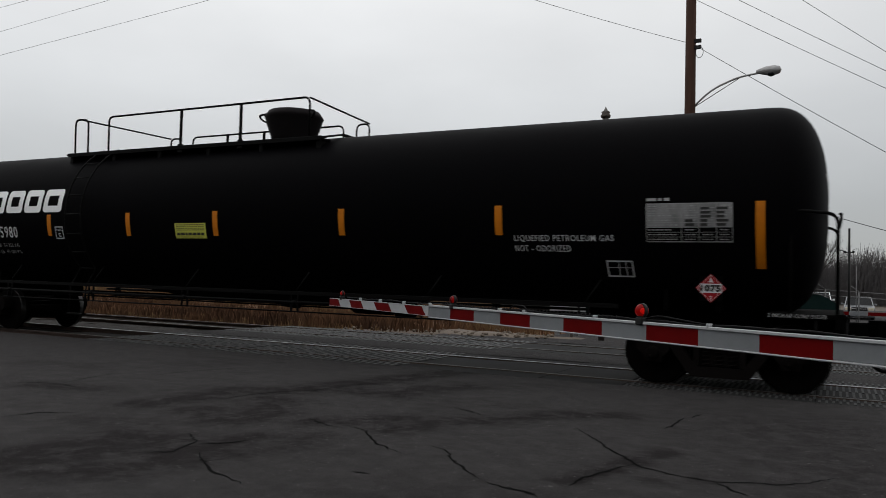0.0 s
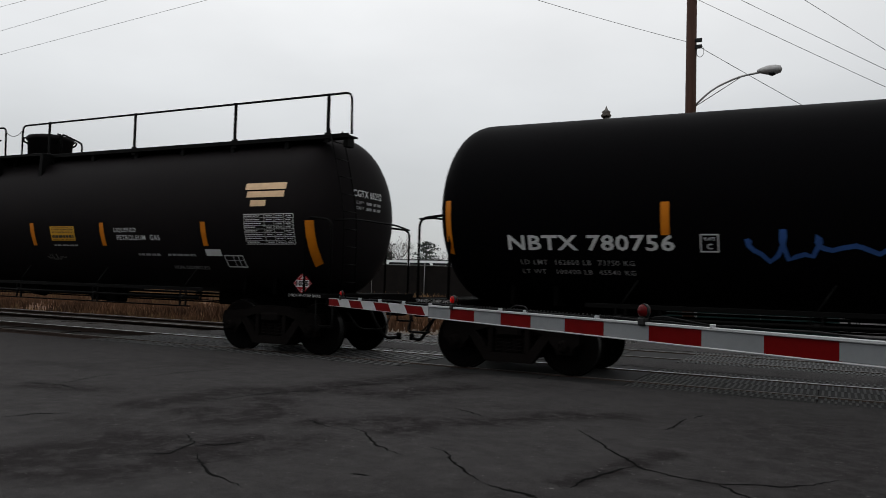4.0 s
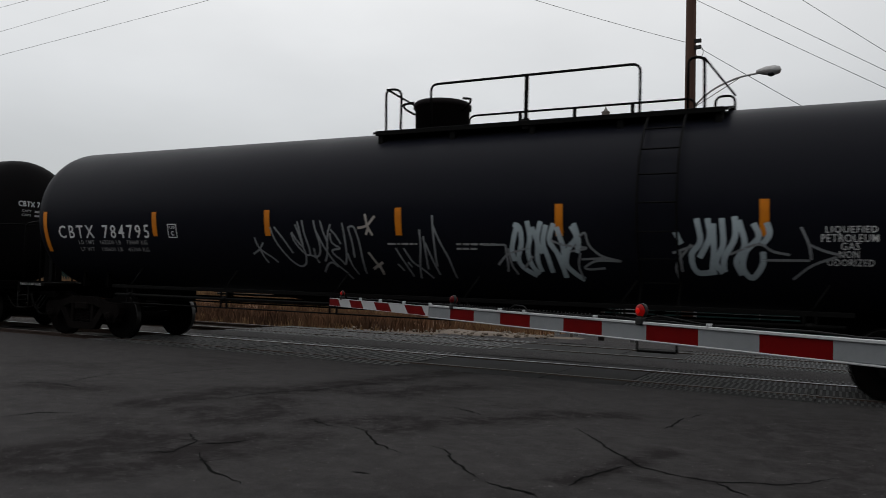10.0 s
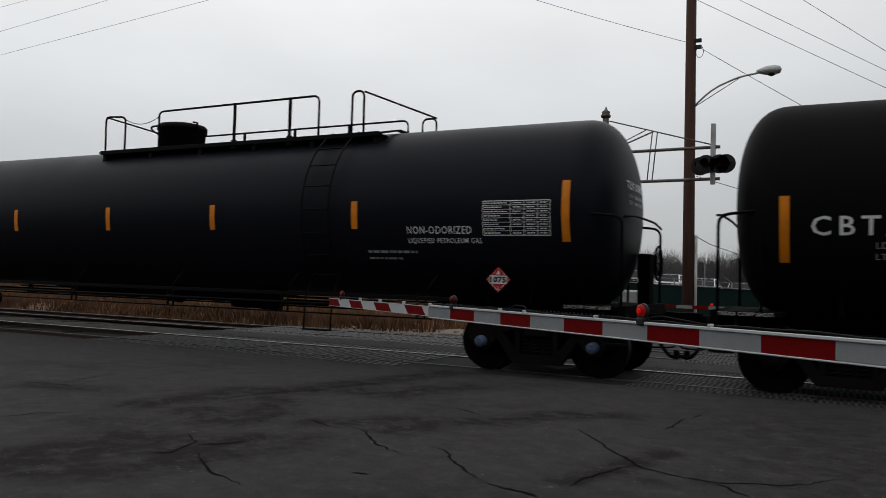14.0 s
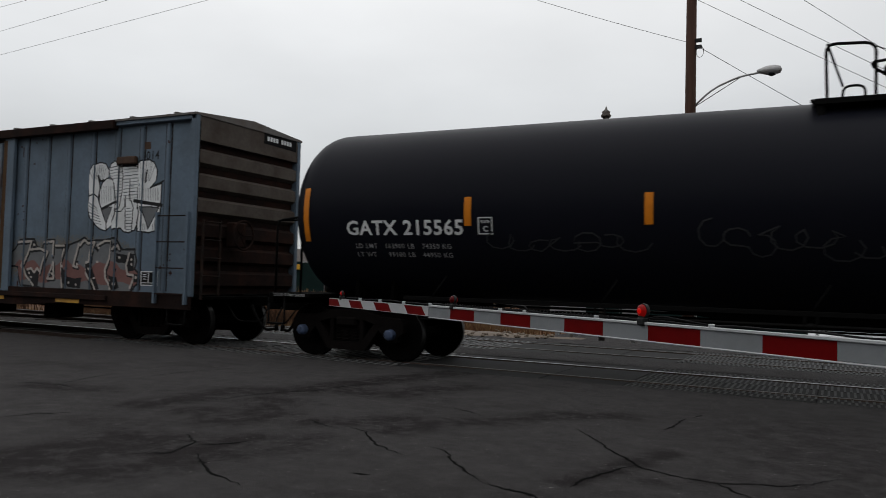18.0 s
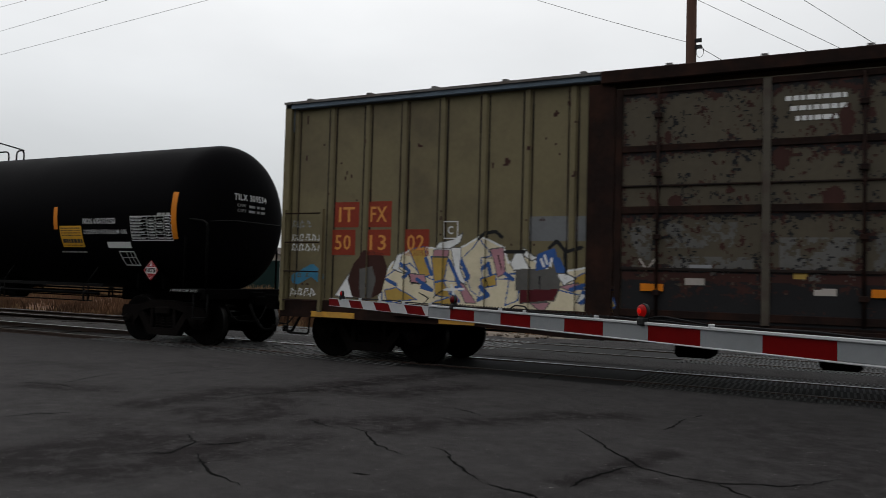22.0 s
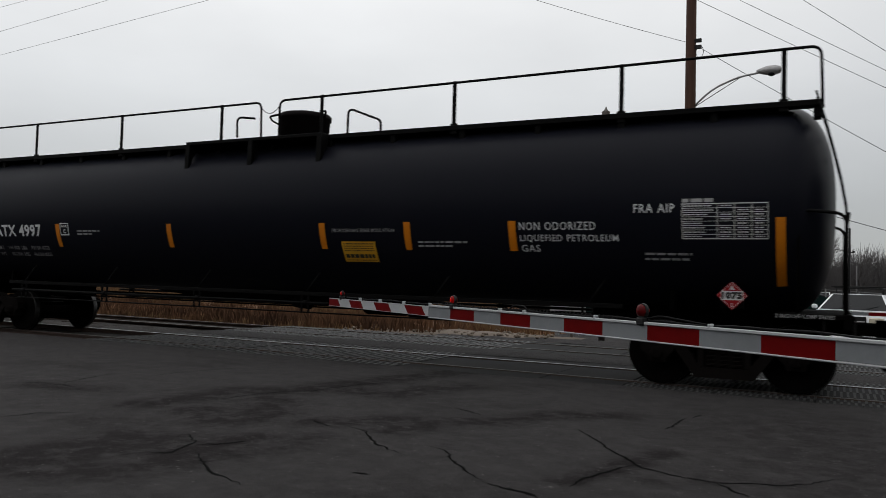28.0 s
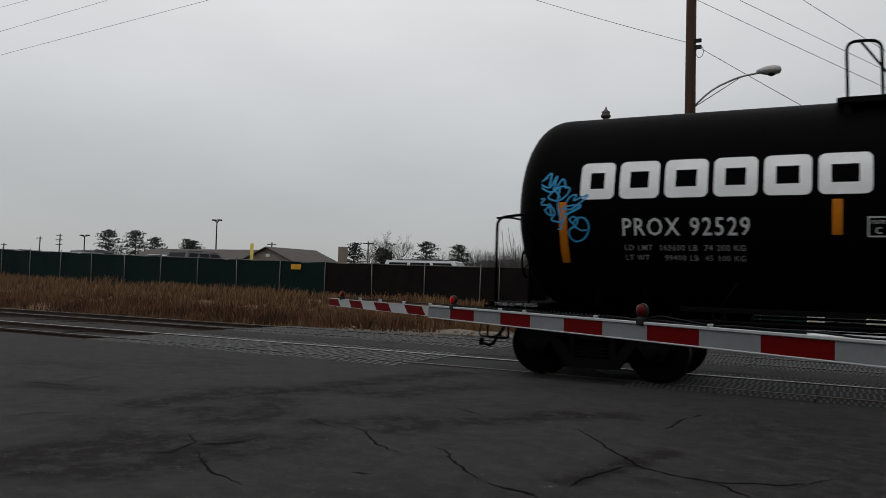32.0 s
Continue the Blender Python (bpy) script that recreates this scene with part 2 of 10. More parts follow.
def asphalt():
    """Old asphalt: fine light grit, mottling, weathered patches, and tar stains where the surface says so."""
    m = bpy.data.materials.new("asphalt")
    m.use_nodes = True
    n, l = m.node_tree.nodes, m.node_tree.links
    b = n["Principled BSDF"]
    co = n.new("ShaderNodeTexCoord")

    def field(scale, detail, lo, hi, a, z, rough=.6, turn=0.0, stretch=(1, 1, 1)):
        mp, t, r = n.new("ShaderNodeMapping"), n.new("ShaderNodeTexNoise"), n.new("ShaderNodeMapRange")
        mp.inputs["Rotation"].default_value, mp.inputs["Scale"].default_value = (0, 0, turn), stretch
        t.inputs["Scale"].default_value, t.inputs["Detail"].default_value, t.inputs["Roughness"].default_value = scale, detail, rough
        for i, v in zip((1, 2, 3, 4), (lo, hi, a, z)):
            r.inputs[i].default_value = v
        l.new(co.outputs["Object"], mp.inputs[0])
        l.new(mp.outputs[0], t.inputs["Vector"])
        l.new(t.outputs["Fac"], r.inputs[0])
        return r.outputs[0]

    def math_node(op, p, q):
        k = n.new("ShaderNodeMath")
        k.operation = op
        for i, v in enumerate((p, q)):
            if isinstance(v, float):
                k.inputs[i].default_value = v
            else:
                l.new(v, k.inputs[i])
        return k.outputs[0]

    def blend(f, p, q):
        k = n.new("ShaderNodeMix")
        k.data_type = "RGBA"
        l.new(f, k.inputs[0])
        for i, v in ((6, p), (7, q)):
            if isinstance(v, tuple):
                k.inputs[i].default_value = (*v, 1)
            else:
                l.new(v, k.inputs[i])
        return k.outputs[2]
    grit = field(95, 3, .62, .72, 0.0, 1.0, .7)
    speck = field(26, 2, .70, .73, 0.0, 1.0)
    mott = field(4.1, 10, .36, .64, 0.0, 1.0, .8)
    tar_attr = n.new("ShaderNodeAttribute")
    tar_attr.attribute_name = "tar"
    rag = field(3.6, 10, .42, .56, .3, 1.8, .82)
    tar = math_node("MULTIPLY", tar_attr.outputs["Fac"], rag)
    patch = field(.55, 9, .52, .64, 0.0, .42, .74, .47, (1, 1.8, 1))
    dark = n.new("ShaderNodeClamp")
    l.new(math_node("MAXIMUM", tar, patch), dark.inputs[0])
    c = blend(mott, (.0285, .0268, .0268), (.047, .0443, .0441))
    c = blend(dark.outputs[0], c, (.0145, .0125, .0126))
    c = blend(math_node("MULTIPLY", grit, .3), c, (.08, .077, .075))
    c = blend(math_node("MULTIPLY", speck, .6), c, (.17, .165, .155))
    l.new(c, b.inputs["Base Color"])
    b.inputs["Roughness"].default_value, b.inputs["Specular IOR Level"].default_value = .93, .08
    bp = n.new("ShaderNodeBump")
    bp.inputs["Strength"].default_value, bp.inputs["Distance"].default_value = .7, .012
    l.new(field(70, 5, .3, .7, 0.0, 1.0, .7), bp.inputs["Height"])
    l.new(bp.outputs[0], b.inputs["Normal"])
    return m


ASPHALT = asphalt()
CRACK = mat("crack_dirt", (0.0025, 0.0025, 0.0025), 0.95, spec=0.05)
GROUND = mat("bare_ground", (0.07, 0.055, 0.04), 0.95, 0, 0.35, 12, 0.3, (0.045, 0.036, 0.027), 0.5)
BALLAST = mat("ballast", (0.032, 0.029, 0.027), 0.9, 0, 0.7, 22, 1.0, (0.012, 0.01, 0.009), 1.0, spec=0.1, dist=0.05)
DIRT = mat("pale_dirt", (0.105, 0.08, 0.058), 0.95, 0, 0.35, 15, 1.5, (0.06, 0.045, 0.032), 0.6, dist=0.03)
RAILTOP = mat("rail_head", (0.3, 0.3, 0.3), 0.36, 1.0, 0.1, 60, 2.0, (0.2, 0.19, 0.18), 0.03)
RAILDULL = mat("rail_head_dull", (0.06, 0.055, 0.052), 0.6, 0.3, 0.2, 50, 2.0, (0.035, 0.03, 0.027), 0.05)
RAILRUST = mat("rail_web", (0.045, 0.026, 0.018), 0.85, 0.2, 0.3, 30, 4.0, (0.025, 0.017, 0.013))
TIE = mat("tie_wood", (0.02, 0.016, 0.013), 0.9, 0, 0.3, 20, 2.0, None, 0.4, spec=0.1, rnd=0.3)
PANEL = mat("crossing_panel", (0.014, 0.014, 0.014), 0.8, 0, 0.3, 40, 2.0, (0.022, 0.022, 0.022), 0.3, spec=0.1, rnd=0.15)
RIBDARK = mat("panel_rib_dark", (0.05, 0.05, 0.05), 0.7, 0, 0.25, 50, 3.0, (0.03, 0.03, 0.03), 0.2, spec=0.1)
RIB = mat("panel_rib", (0.095, 0.095, 0.095), 0.6, 0, 0.25, 50, 3.0, (0.05, 0.049, 0.047), 0.2, spec=0.15)
GRASS = mat("dry_grass", (0.115, 0.06, 0.032), 0.9, 0, 0.55, 2.5, 0.35, (0.03, 0.016, 0.011), 0, 0.9, 0.1)
STRAW = mat("pale_straw", (0.17, 0.105, 0.052), 0.9, 0, 0.4, 2.5, 0.6, (0.1, 0.066, 0.036), 0, 0.8, 0.1)
SCREENDARK = mat("dark_windscreen", (0.0075, 0.0062, 0.0056), 0.85, 0, 0.4, 30, 1.2, (0.0035, 0.0035, 0.0035), 0.2, 0.8, 0.1)
SCREEN = mat("green_windscreen", (0.0038, 0.0135, 0.0122), 0.8, 0, 0.3, 30, 0.6, (0.0022, 0.0085, 0.008), 0.2, 0.8, 0.1)
GALV = mat("galvanised", (0.11, 0.11, 0.11), 0.6, 0.3, 0.2, 40, 3.0, (0.06, 0.06, 0.06))
WOODPOLE = mat("pole_wood", (0.05, 0.024, 0.016), 0.9, 0, 0.4, 18, 1.2, (0.024, 0.013, 0.009), 0.4, 0.6, 0.2, stretch=(6, 6, 0.6))
SILVER = mat("silver_paint", (0.3, 0.3, 0.3), 0.5, 0.4, 0.2, 40, 3.0, (0.12, 0.09, 0.07))
MASTPAINT = mat("mast_paint", (0.085, 0.078, 0.072), 0.6, 0.2, 0.35, 30, 4.0, (0.045, 0.025, 0.016), 0.2, 0.9)
DARKMETAL = mat("dark_metal", (0.008, 0.008, 0.008), 0.6, 0, 0.2, 40, 3.0, spec=0.2)
GATEWHITE = mat("gate_white", (0.17, 0.18, 0.188), 0.6, 0, 0.08, 60, 3.0, (0.135, 0.143, 0.147), 0.05, 0.6, 0.1)
GATEEDGE = mat("gate_edge", (0.34, 0.35, 0.36), 0.45, 0, 0.1, 60, 3.0, (0.3, 0.31, 0.32), 0.05, 0.6)
GATERED = mat("gate_red", (0.1, 0.0012, 0.0016), 0.6, 0, 0.12, 60, 3.0, (0.075, 0.001, 0.001), 0.05, 0.6, 0.04)
LENS = mat("red_lens", (0.075, 0.003, 0.004), 0.35, 0, 0.1, 60, 8.0, None, 0.02, spec=0.08)
GLOW = mat("red_glow", (0.12, 0.003, 0.002), 0.3, 0, 0.05, 30, 4.0, None, 0, spec=0.05, emit=(1, 0.012, 0.008, 0.3))
HALO = mat("red_lens_lit", (0.1, 0.003, 0.003), 0.3, 0, 0.05, 30, 4.0, None, 0, spec=0.08, emit=(1, 0.008, 0.006, 0.08))
GLOWDIM = mat("red_glow_far", (0.1, 0.006, 0.006), 0.4, 0, 0.05, 30, 4.0, None, 0, spec=0.2, emit=(1, 0.02, 0.012, 0.16))
CABLE = mat("cable", (0.006, 0.006, 0.0065), 0.7, spec=0.1)
WIRE = mat("overhead_line", (0.03, 0.03, 0.032), 0.6)
BARK = mat("bark", (0.035, 0.03, 0.027), 0.95, 0, 0.3, 12, 2.0)
TWIG = mat("twigs", (0.06, 0.055, 0.052), 0.95, 0, 0.25, 6, 1.0, (0.045, 0.04, 0.038))
HAZETWIG = mat("far_twigs", (0.06, 0.056, 0.056), 0.95, 0, 0.25, 1, 0.2, (0.036, 0.033, 0.033), 0)
NEEDLE = mat("needles", (0.012, 0.02, 0.014), 0.9, 0, 0.4, 3, 0.6, (0.02, 0.026, 0.016), 0)
ROOFING = mat("brown_shingle", (0.05, 0.04, 0.035), 0.9, 0, 0.3, 8, 1.0, None, 0.3)
GABLE = mat("gable_siding", (0.19, 0.155, 0.125), 0.8, 0, 0.2, 4, 0.6, None, 0.2)
CARWHITE = mat("car_white", (0.62, 0.64, 0.65), 0.3, 0, 0.05, 20, 1.0, None, 0, coat=0.5)
CARGREY = mat("car_grey", (0.2, 0.21, 0.22), 0.3, 0.2, 0.05, 20, 1.0, None, 0, coat=0.5)
CARDARK = mat("car_dark", (0.02, 0.022, 0.025), 0.3, 0, 0.05, 20, 1.0, None, 0, coat=0.5)
GLASS = mat("car_glass", (0.006, 0.007, 0.008), 0.12, 0, 0.05, 10, 1.0, None, 0, spec=0.14)
TYRE = mat("tyre", (0.012, 0.012, 0.012), 0.85)
POSTYEL = mat("post_yellow", (0.5, 0.4, 0.06), 0.6)
CHROME = mat("chrome", (0.4, 0.4, 0.4), 0.25, 1.0, 0.05)
HEADLAMP = mat("headlamp", (0.5, 0.45, 0.35), 0.2, 0, 0.05, 20, 3.0, None, 0)

# ---- ground, road and tracks ----


def sheet(x0, x1, y0, y1, nx, ny, z):
    """A grid over the ground whose height is z(x, y)."""
    s = Shape()
    v = [(x0 + (x1 - x0) * i / nx, y0 + (y1 - y0) * j / ny) for i in range(nx + 1) for j in range(ny + 1)]
    s.add([(x, y, z(x, y)) for x, y in v], [(i * (ny + 1) + j, (i + 1) * (ny + 1) + j, (i + 1) * (ny + 1) + j + 1, i * (ny + 1) + j + 1) for i in range(nx) for j in range(ny)], True)
    return s


def lump(x, y, f, a):
    return a * noise.noise((x * f, y * f, 3.7))


def road_z(x, y):
    return -.012 + lump(x, y, .7, .008) - (0 if y > 9 else .004 * (9 - y))


def land_z(x, y):
    """The lie of the land: level near the track, a bank up to the fence, and a street that dips away beyond the crossing."""
    if y < 18.2:
        return -.26
    k = min(1, (y - 18.2) / 9)
    bank = (.42 - .012 * (x + 12)) * k if x < -10 else 0
    dip = -.5 * min(1, max(0, (y - 19.5) / 4))
    m = min(1, max(0, (x + 12.5) / 3.5))
    return -.1 + (1 - m) * max(-.1, bank) + m * dip - .06 + lump(x, y, .35, .06) * (1 - m)


thing("ground", "bare brown ground that runs out to the horizon", "ground", "", sheet(-900, 900, -300, 1500, 90, 90, lambda x, y: -.3 - (.4 if y > 15 else 0)), GROUND, kind="structure")
TAR = []


def stain(width, strength, *path):
    """A dark band along a line on the road, mostly old tar."""
    TAR.append((width, strength, path))


stain(0.42, 1, (-5.43, 3.65), (-5.43, 3.92), (-5.3, 4.32), (-5.35, 4.69), (-4.88, 4.74), (-4.47, 4.64))
stain(0.34, 0.85, (-6.58, 5.97), (-6.49, 6.53), (-6.5, 7.36), (-5.91, 7.7), (-5.71, 8.64), (-5.41, 9.63), (-5.13, 10.9))
stain(0.3, 0.8, (-4.76, 4.45), (-4.7, 4.87), (-4.51, 5.27))
stain(0.34, 0.75, (-5.87, 6.06), (-5.2, 5.75), (-5.1, 6.21), (-5.75, 7.09))
stain(0.34, 0.75, (-5.42, 8.21), (-4.73, 8.15), (-4.63, 8.83), (-4.34, 9.39))
stain(0.26, 0.75, (-3.66, 6.33), (-3.42, 7.04), (-3.05, 7.31))
stain(0.26, 0.7, (-4.51, 6.25), (-4.15, 6.51), (-3.87, 6.91))
stain(0.32, 0.6, (-8.7, 6.24), (-7.72, 6.41))
stain(0.16, 0.8, (-1.72, 5.41), (-1.54, 5.91), (-1.28, 6.81))
stain(0.3, 0.7, (-2.99, 7.46), (-2.59, 8.08), (-2.05, 8.39))
stain(0.3, 0.8, (-4.95, 3.67), (-4.57, 3.92), (-4.44, 4.32))
stain(0.35, 0.35, (-0.85, 7.82), (-0.4, 8.46))
stain(0.2, 0.45, (-1.2, 5.76), (-0.66, 6.11))
stain(0.3, 0.5, (-6.36, 5.1), (-5.76, 5.18))
stain(0.22, 0.55, (-4.22, 4.81), (-3.99, 5.22), (-4.11, 5.7))
# Two wide, weak bands that only darken the right and the foreground.
stain(1.5, .42, (.8, 4.0), (.6, 6.2), (-.2, 8.5))
stain(.9, .3, (-2.5, 4.2), (-1.2, 4.6))


def tarred_road():
    """The near street, with a value on its surface for how much tar lies there."""
    me = sheet(-14, 6, 2.4, 10.86, 400, 170, road_z).mesh("road", ASPHALT)
    co = np.zeros(len(me.vertices) * 3)
    me.vertices.foreach_get("co", co)
    X, Y = co[0::3], co[1::3]
    tar = np.zeros(len(X))
    for w, k, path in TAR:
        d = np.full(len(X), 9.0)
        for (ax, ay), (bx, by) in zip(path, path[1:]):
            ux, uy = bx - ax, by - ay
            t = np.clip(((X - ax) * ux + (Y - ay) * uy) / (ux * ux + uy * uy), 0, 1)
            d = np.minimum(d, np.hypot(X - ax - t * ux, Y - ay - t * uy))
        tar = np.maximum(tar, k * np.exp(-(d / w) ** 2))
    me.attributes.new("tar", "FLOAT", "POINT").data.foreach_set("value", tar)
    return me


thing("road", "worn grey asphalt street with tar stains and fine cracks", "road", "", tarred_road(), kind="structure")
for x0, x1, y0, y1 in ((-60, -14, -20, 10.86), (6, 40, -20, 10.86), (-14, 6, -20, 2.4)):
    thing("road", "worn grey asphalt street beside the crossing", "road", "", sheet(x0, x1, y0, y1, 40, 40, road_z), ASPHALT, kind="structure")
thing("road", "asphalt strip between the crossing panels of two tracks", "road", "", sheet(-13.8, 30, 13.62, 14.86, 60, 4, lambda x, y: -.012 + lump(x, y, .9, .006)), ASPHALT, kind="structure")
thing("road", "asphalt street beyond the crossing that dips away", "road", "", sheet(-9.2, 14, 17.62, 90, 24, 60, lambda x, y: -.015 - .5 * min(1, max(0, (y - 19.5) / 4)) + lump(x, y, .5, .01)), ASPHALT, kind="structure")
# Unseen wall, added to keep low sky light off the train's near side.
thing("backdrop", "plain dark wall added behind the eye to block low sky", "backdrop", "", Shape().prism([(-90, -34), (-55, -46), (0, -50), (50, -44), (80, -30), (80, -31), (50, -45), (0, -51), (-55, -47), (-90, -35)], -.4, 17, "z"), GROUND, kind="structure")
thing("verge", "rough grassy bank between the track and a fence", "verge", "", sheet(-90, -8.5, 18.0, 60, 100, 60, land_z), GRASS, kind="structure")
thing("track_bed", "dark gravel ballast round the rails", "ballast", "", sheet(-140, -13.6, 10.84, 18.4, 180, 16, lambda x, y: -.1 + lump(x, y, 1.3, .03)), BALLAST, kind="structure")
thing("track_bed", "dark ground under the crossing panels", "ballast", "", sheet(-13.8, 60, 10.8, 18.4, 30, 6, lambda x, y: -.12), BALLAST, kind="structure")

def crack(path, width=.015):
    """A ragged dirt-filled crack in the asphalt."""
    rng = random.Random(int(abs(path[0][0]) * 1000))
    pts = [Vector(path[0])]
    for a, b in zip(path, path[1:]):
        a, b = Vector(a), Vector(b)
        n = max(2, int((b - a).length / .05))
        side = Vector((-(b - a).y, (b - a).x)).normalized()
        for i in range(1, n + 1):
            pts.append(a.lerp(b, i / n) + side * rng.uniform(-.018, .018))
    v = []
    for i, p in enumerate(pts):
        d = (pts[min(i + 1, len(pts) - 1)] - pts[max(i - 1, 0)]).normalized()
        w = width * rng.uniform(.35, 1) * min(1, .25 + 3 * min(i, len(pts) - 1 - i) / len(pts))
        for s in (-1, 1):
            x, y = p.x - d.y * w * s, p.y + d.x * w * s
            v.append((x, y, road_z(x, y) + .004))
    return Shape().add(v, [(2 * i, 2 * i + 1, 2 * i + 3, 2 * i + 2) for i in range(len(pts) - 1)])


cr = Shape()


def split(*path):
    s = crack(path)
    cr.add(s.v, s.f)


split((-2.24, 7.37), (-1.99, 7.05), (-1.73, 6.64), (-1.53, 6.4), (-1.33, 6.12), (-1.11, 6.02), (-0.91, 6.0), (-0.77, 5.98), (-0.6, 6.07), (-0.38, 6.16), (-0.16, 6.33), (0.01, 6.6))
split((-0.76, 5.97), (-0.61, 5.8), (-0.52, 5.71))
split((-1.65, 5.28), (-1.61, 5.63), (-1.53, 5.87), (-1.39, 6.26))
split((-1.51, 7.84), (-1.46, 8.09), (-1.45, 8.6))
split((-1.36, 8.67), (-1.32, 8.95))
split((-2.01, 5.04), (-1.88, 4.97), (-1.74, 4.9))
split((-9.16, 6.11), (-8.85, 6.36), (-8.46, 6.44), (-8.04, 6.34))
split((-8.55, 6.46), (-8.7, 6.96), (-8.82, 7.56))
split((-8.28, 7.68), (-8.24, 8.28), (-8.01, 8.98))
split((-6.39, 6.49), (-6.22, 6.61), (-6.11, 7.13), (-5.99, 7.55), (-5.73, 7.83), (-5.61, 8.49), (-5.33, 9.21))
split((-5.09, 5.14), (-4.8, 4.94), (-4.68, 4.57), (-4.92, 4.32))
split((-4.53, 4.67), (-3.99, 4.27), (-3.79, 4.21), (-3.58, 4.13))
split((-4.65, 6.32), (-4.3, 6.14), (-4.16, 6.13))
split((-4.12, 6.23), (-3.85, 6.11), (-3.51, 5.73), (-3.3, 5.6), (-3.14, 5.53))
split((-3.07, 5.9), (-2.86, 5.81), (-2.67, 5.52), (-2.44, 5.3), (-2.27, 5.14))
split((-3.77, 7.78), (-3.3, 7.52))
split((-7.1, 4.75), (-7.01, 5.09), (-6.71, 5.3))
split((-4.74, 4.88), (-4.56, 5.01), (-4.44, 5.25))
split((-3.15, 4.81), (-3.0, 4.83))
split((-2.18, 5.07), (-1.94, 4.99), (-1.78, 4.98))
thing("road_cracks", "thin dark ragged cracks in the asphalt", "crack", "", cr, CRACK, kind="stuff")


def rail_shape(y, x0, x1):
    """A flat-bottomed rail along x with its head at z = 0."""
    prof = [(-.07, -.17), (-.07, -.155), (-.01, -.135), (-.01, -.04), (-.036, -.03), (-.036, -.006), (.036, -.006), (.036, -.03), (.01, -.04), (.01, -.135), (.07, -.155), (.07, -.17)]
    return Shape().prism([(y + a, b) for a, b in prof], x0, x1, "x")


def track(yc, shine):
    t = thing("track", "railway track with worn steel rails", "track", "tracks", kind="structure")
    for s in (-.7525, .7525):
        r = part("rail", rail_shape(yc + s, -140, 60), RAILRUST, t)
        part("rail_head", Shape().box(-140, 60, yc + s - .033, yc + s + .033, -.0055, 0, .002), RAILTOP if shine and s > 0 else RAILDULL, r, "bright worn rail head" if shine and s > 0 else "dull brown rail head")
    tie = Shape().box(-.11, .11, -1.3, 1.3, -.33, -.1, .012).mesh("tie", TIE)
    for i in range(64):
        part("tie", tie, None, t, at=pose(-14.4 - i * .53 + .04 * math.sin(i * 7.1), yc, .015 * math.sin(i * 3.3), 0, 0, 1.5 * math.sin(i * 5.7)))
    return t


track(YC, True)
track(YC + 4.0, False)


def crossing_panels(yc):
    """Ribbed panels beside and between the rails, in two stretches with plain fill between."""
    c = thing("level_crossing", "ribbed rubber crossing panels set between the rails", "crossing", "crossings", kind="structure")
    for y0, y1 in ((yc - 1.36, yc - .80), (yc - .64, yc + .64), (yc + .80, yc + 1.36)):
        base = Shape().box(0, 1.215, y0, y1, -.1, -.016, .006)
        plain = base.mesh("crossing_panel", PANEL)
        ribs = Shape()
        for i in range(8):
            x = .07 + i * .152
            ribs.box(x - .022, x + .022, y0 + .03, (y0 + y1) / 2 - .01, -.017, -.008)
            ribs.box(x + .054, x + .098, (y0 + y1) / 2 + .01, y1 - .03, -.017, -.008)
        ribs = ribs.mesh("panel_ribs", RIB)
        fine = Shape()
        for i in range(15):
            x = .05 + i * .08
            fine.box(x - .015, x + .015, y0 + .03, (y0 + y1) / 2 - .01, -.017, -.006)
            fine.box(x + .025, x + .055, (y0 + y1) / 2 + .01, y1 - .03, -.017, -.006)
        fine = fine.mesh("panel_ribs", RIBDARK)
        for i in range(24):
            x = -13.7 + i * 1.225
            p = part("crossing_panel", plain, None, c, at=pose(x, 0, .004 * math.sin(i * 4.1 + y0)))
            if x < -6.9 or x > -3.4:
                part("panel_ribs", ribs if x < -6.9 else fine, None, p)


crossing_panels(YC)
crossing_panels(YC + 4.0)

# pale trampled dirt and rubble where the verge meets the crossing
thing("dirt_patch", "pale trampled dirt with rubble at the edge of the verge", "dirt", "", sheet(-12.5, -6.0, 17.7, 20.6, 30, 14, lambda x, y: land_z(x, y) * .2 - .02 + .08 * max(0, 1 - ((x + 9) / 3.2) ** 2 - ((y - 19.2) / 1.3) ** 2) + lump(x, y, 2.2, .03)), DIRT, kind="structure")
rng = random.Random(5)
rub = Shape()
for i in range(140):
    x, y, r = rng.uniform(-12, -6.5), rng.gauss(19, .6), rng.uniform(.02, .07)
    rub.lathe([(-r * .5, r * .3), (-r * .1, r), (r * .4, r * .7), (r * .6, 0)], 5, "z", (x, y, .02), False)
thing("rubble", "scattered small pale stones", "rubble", "", rub, DIRT, kind="stuff")

# ---- dry grass on the bank ----


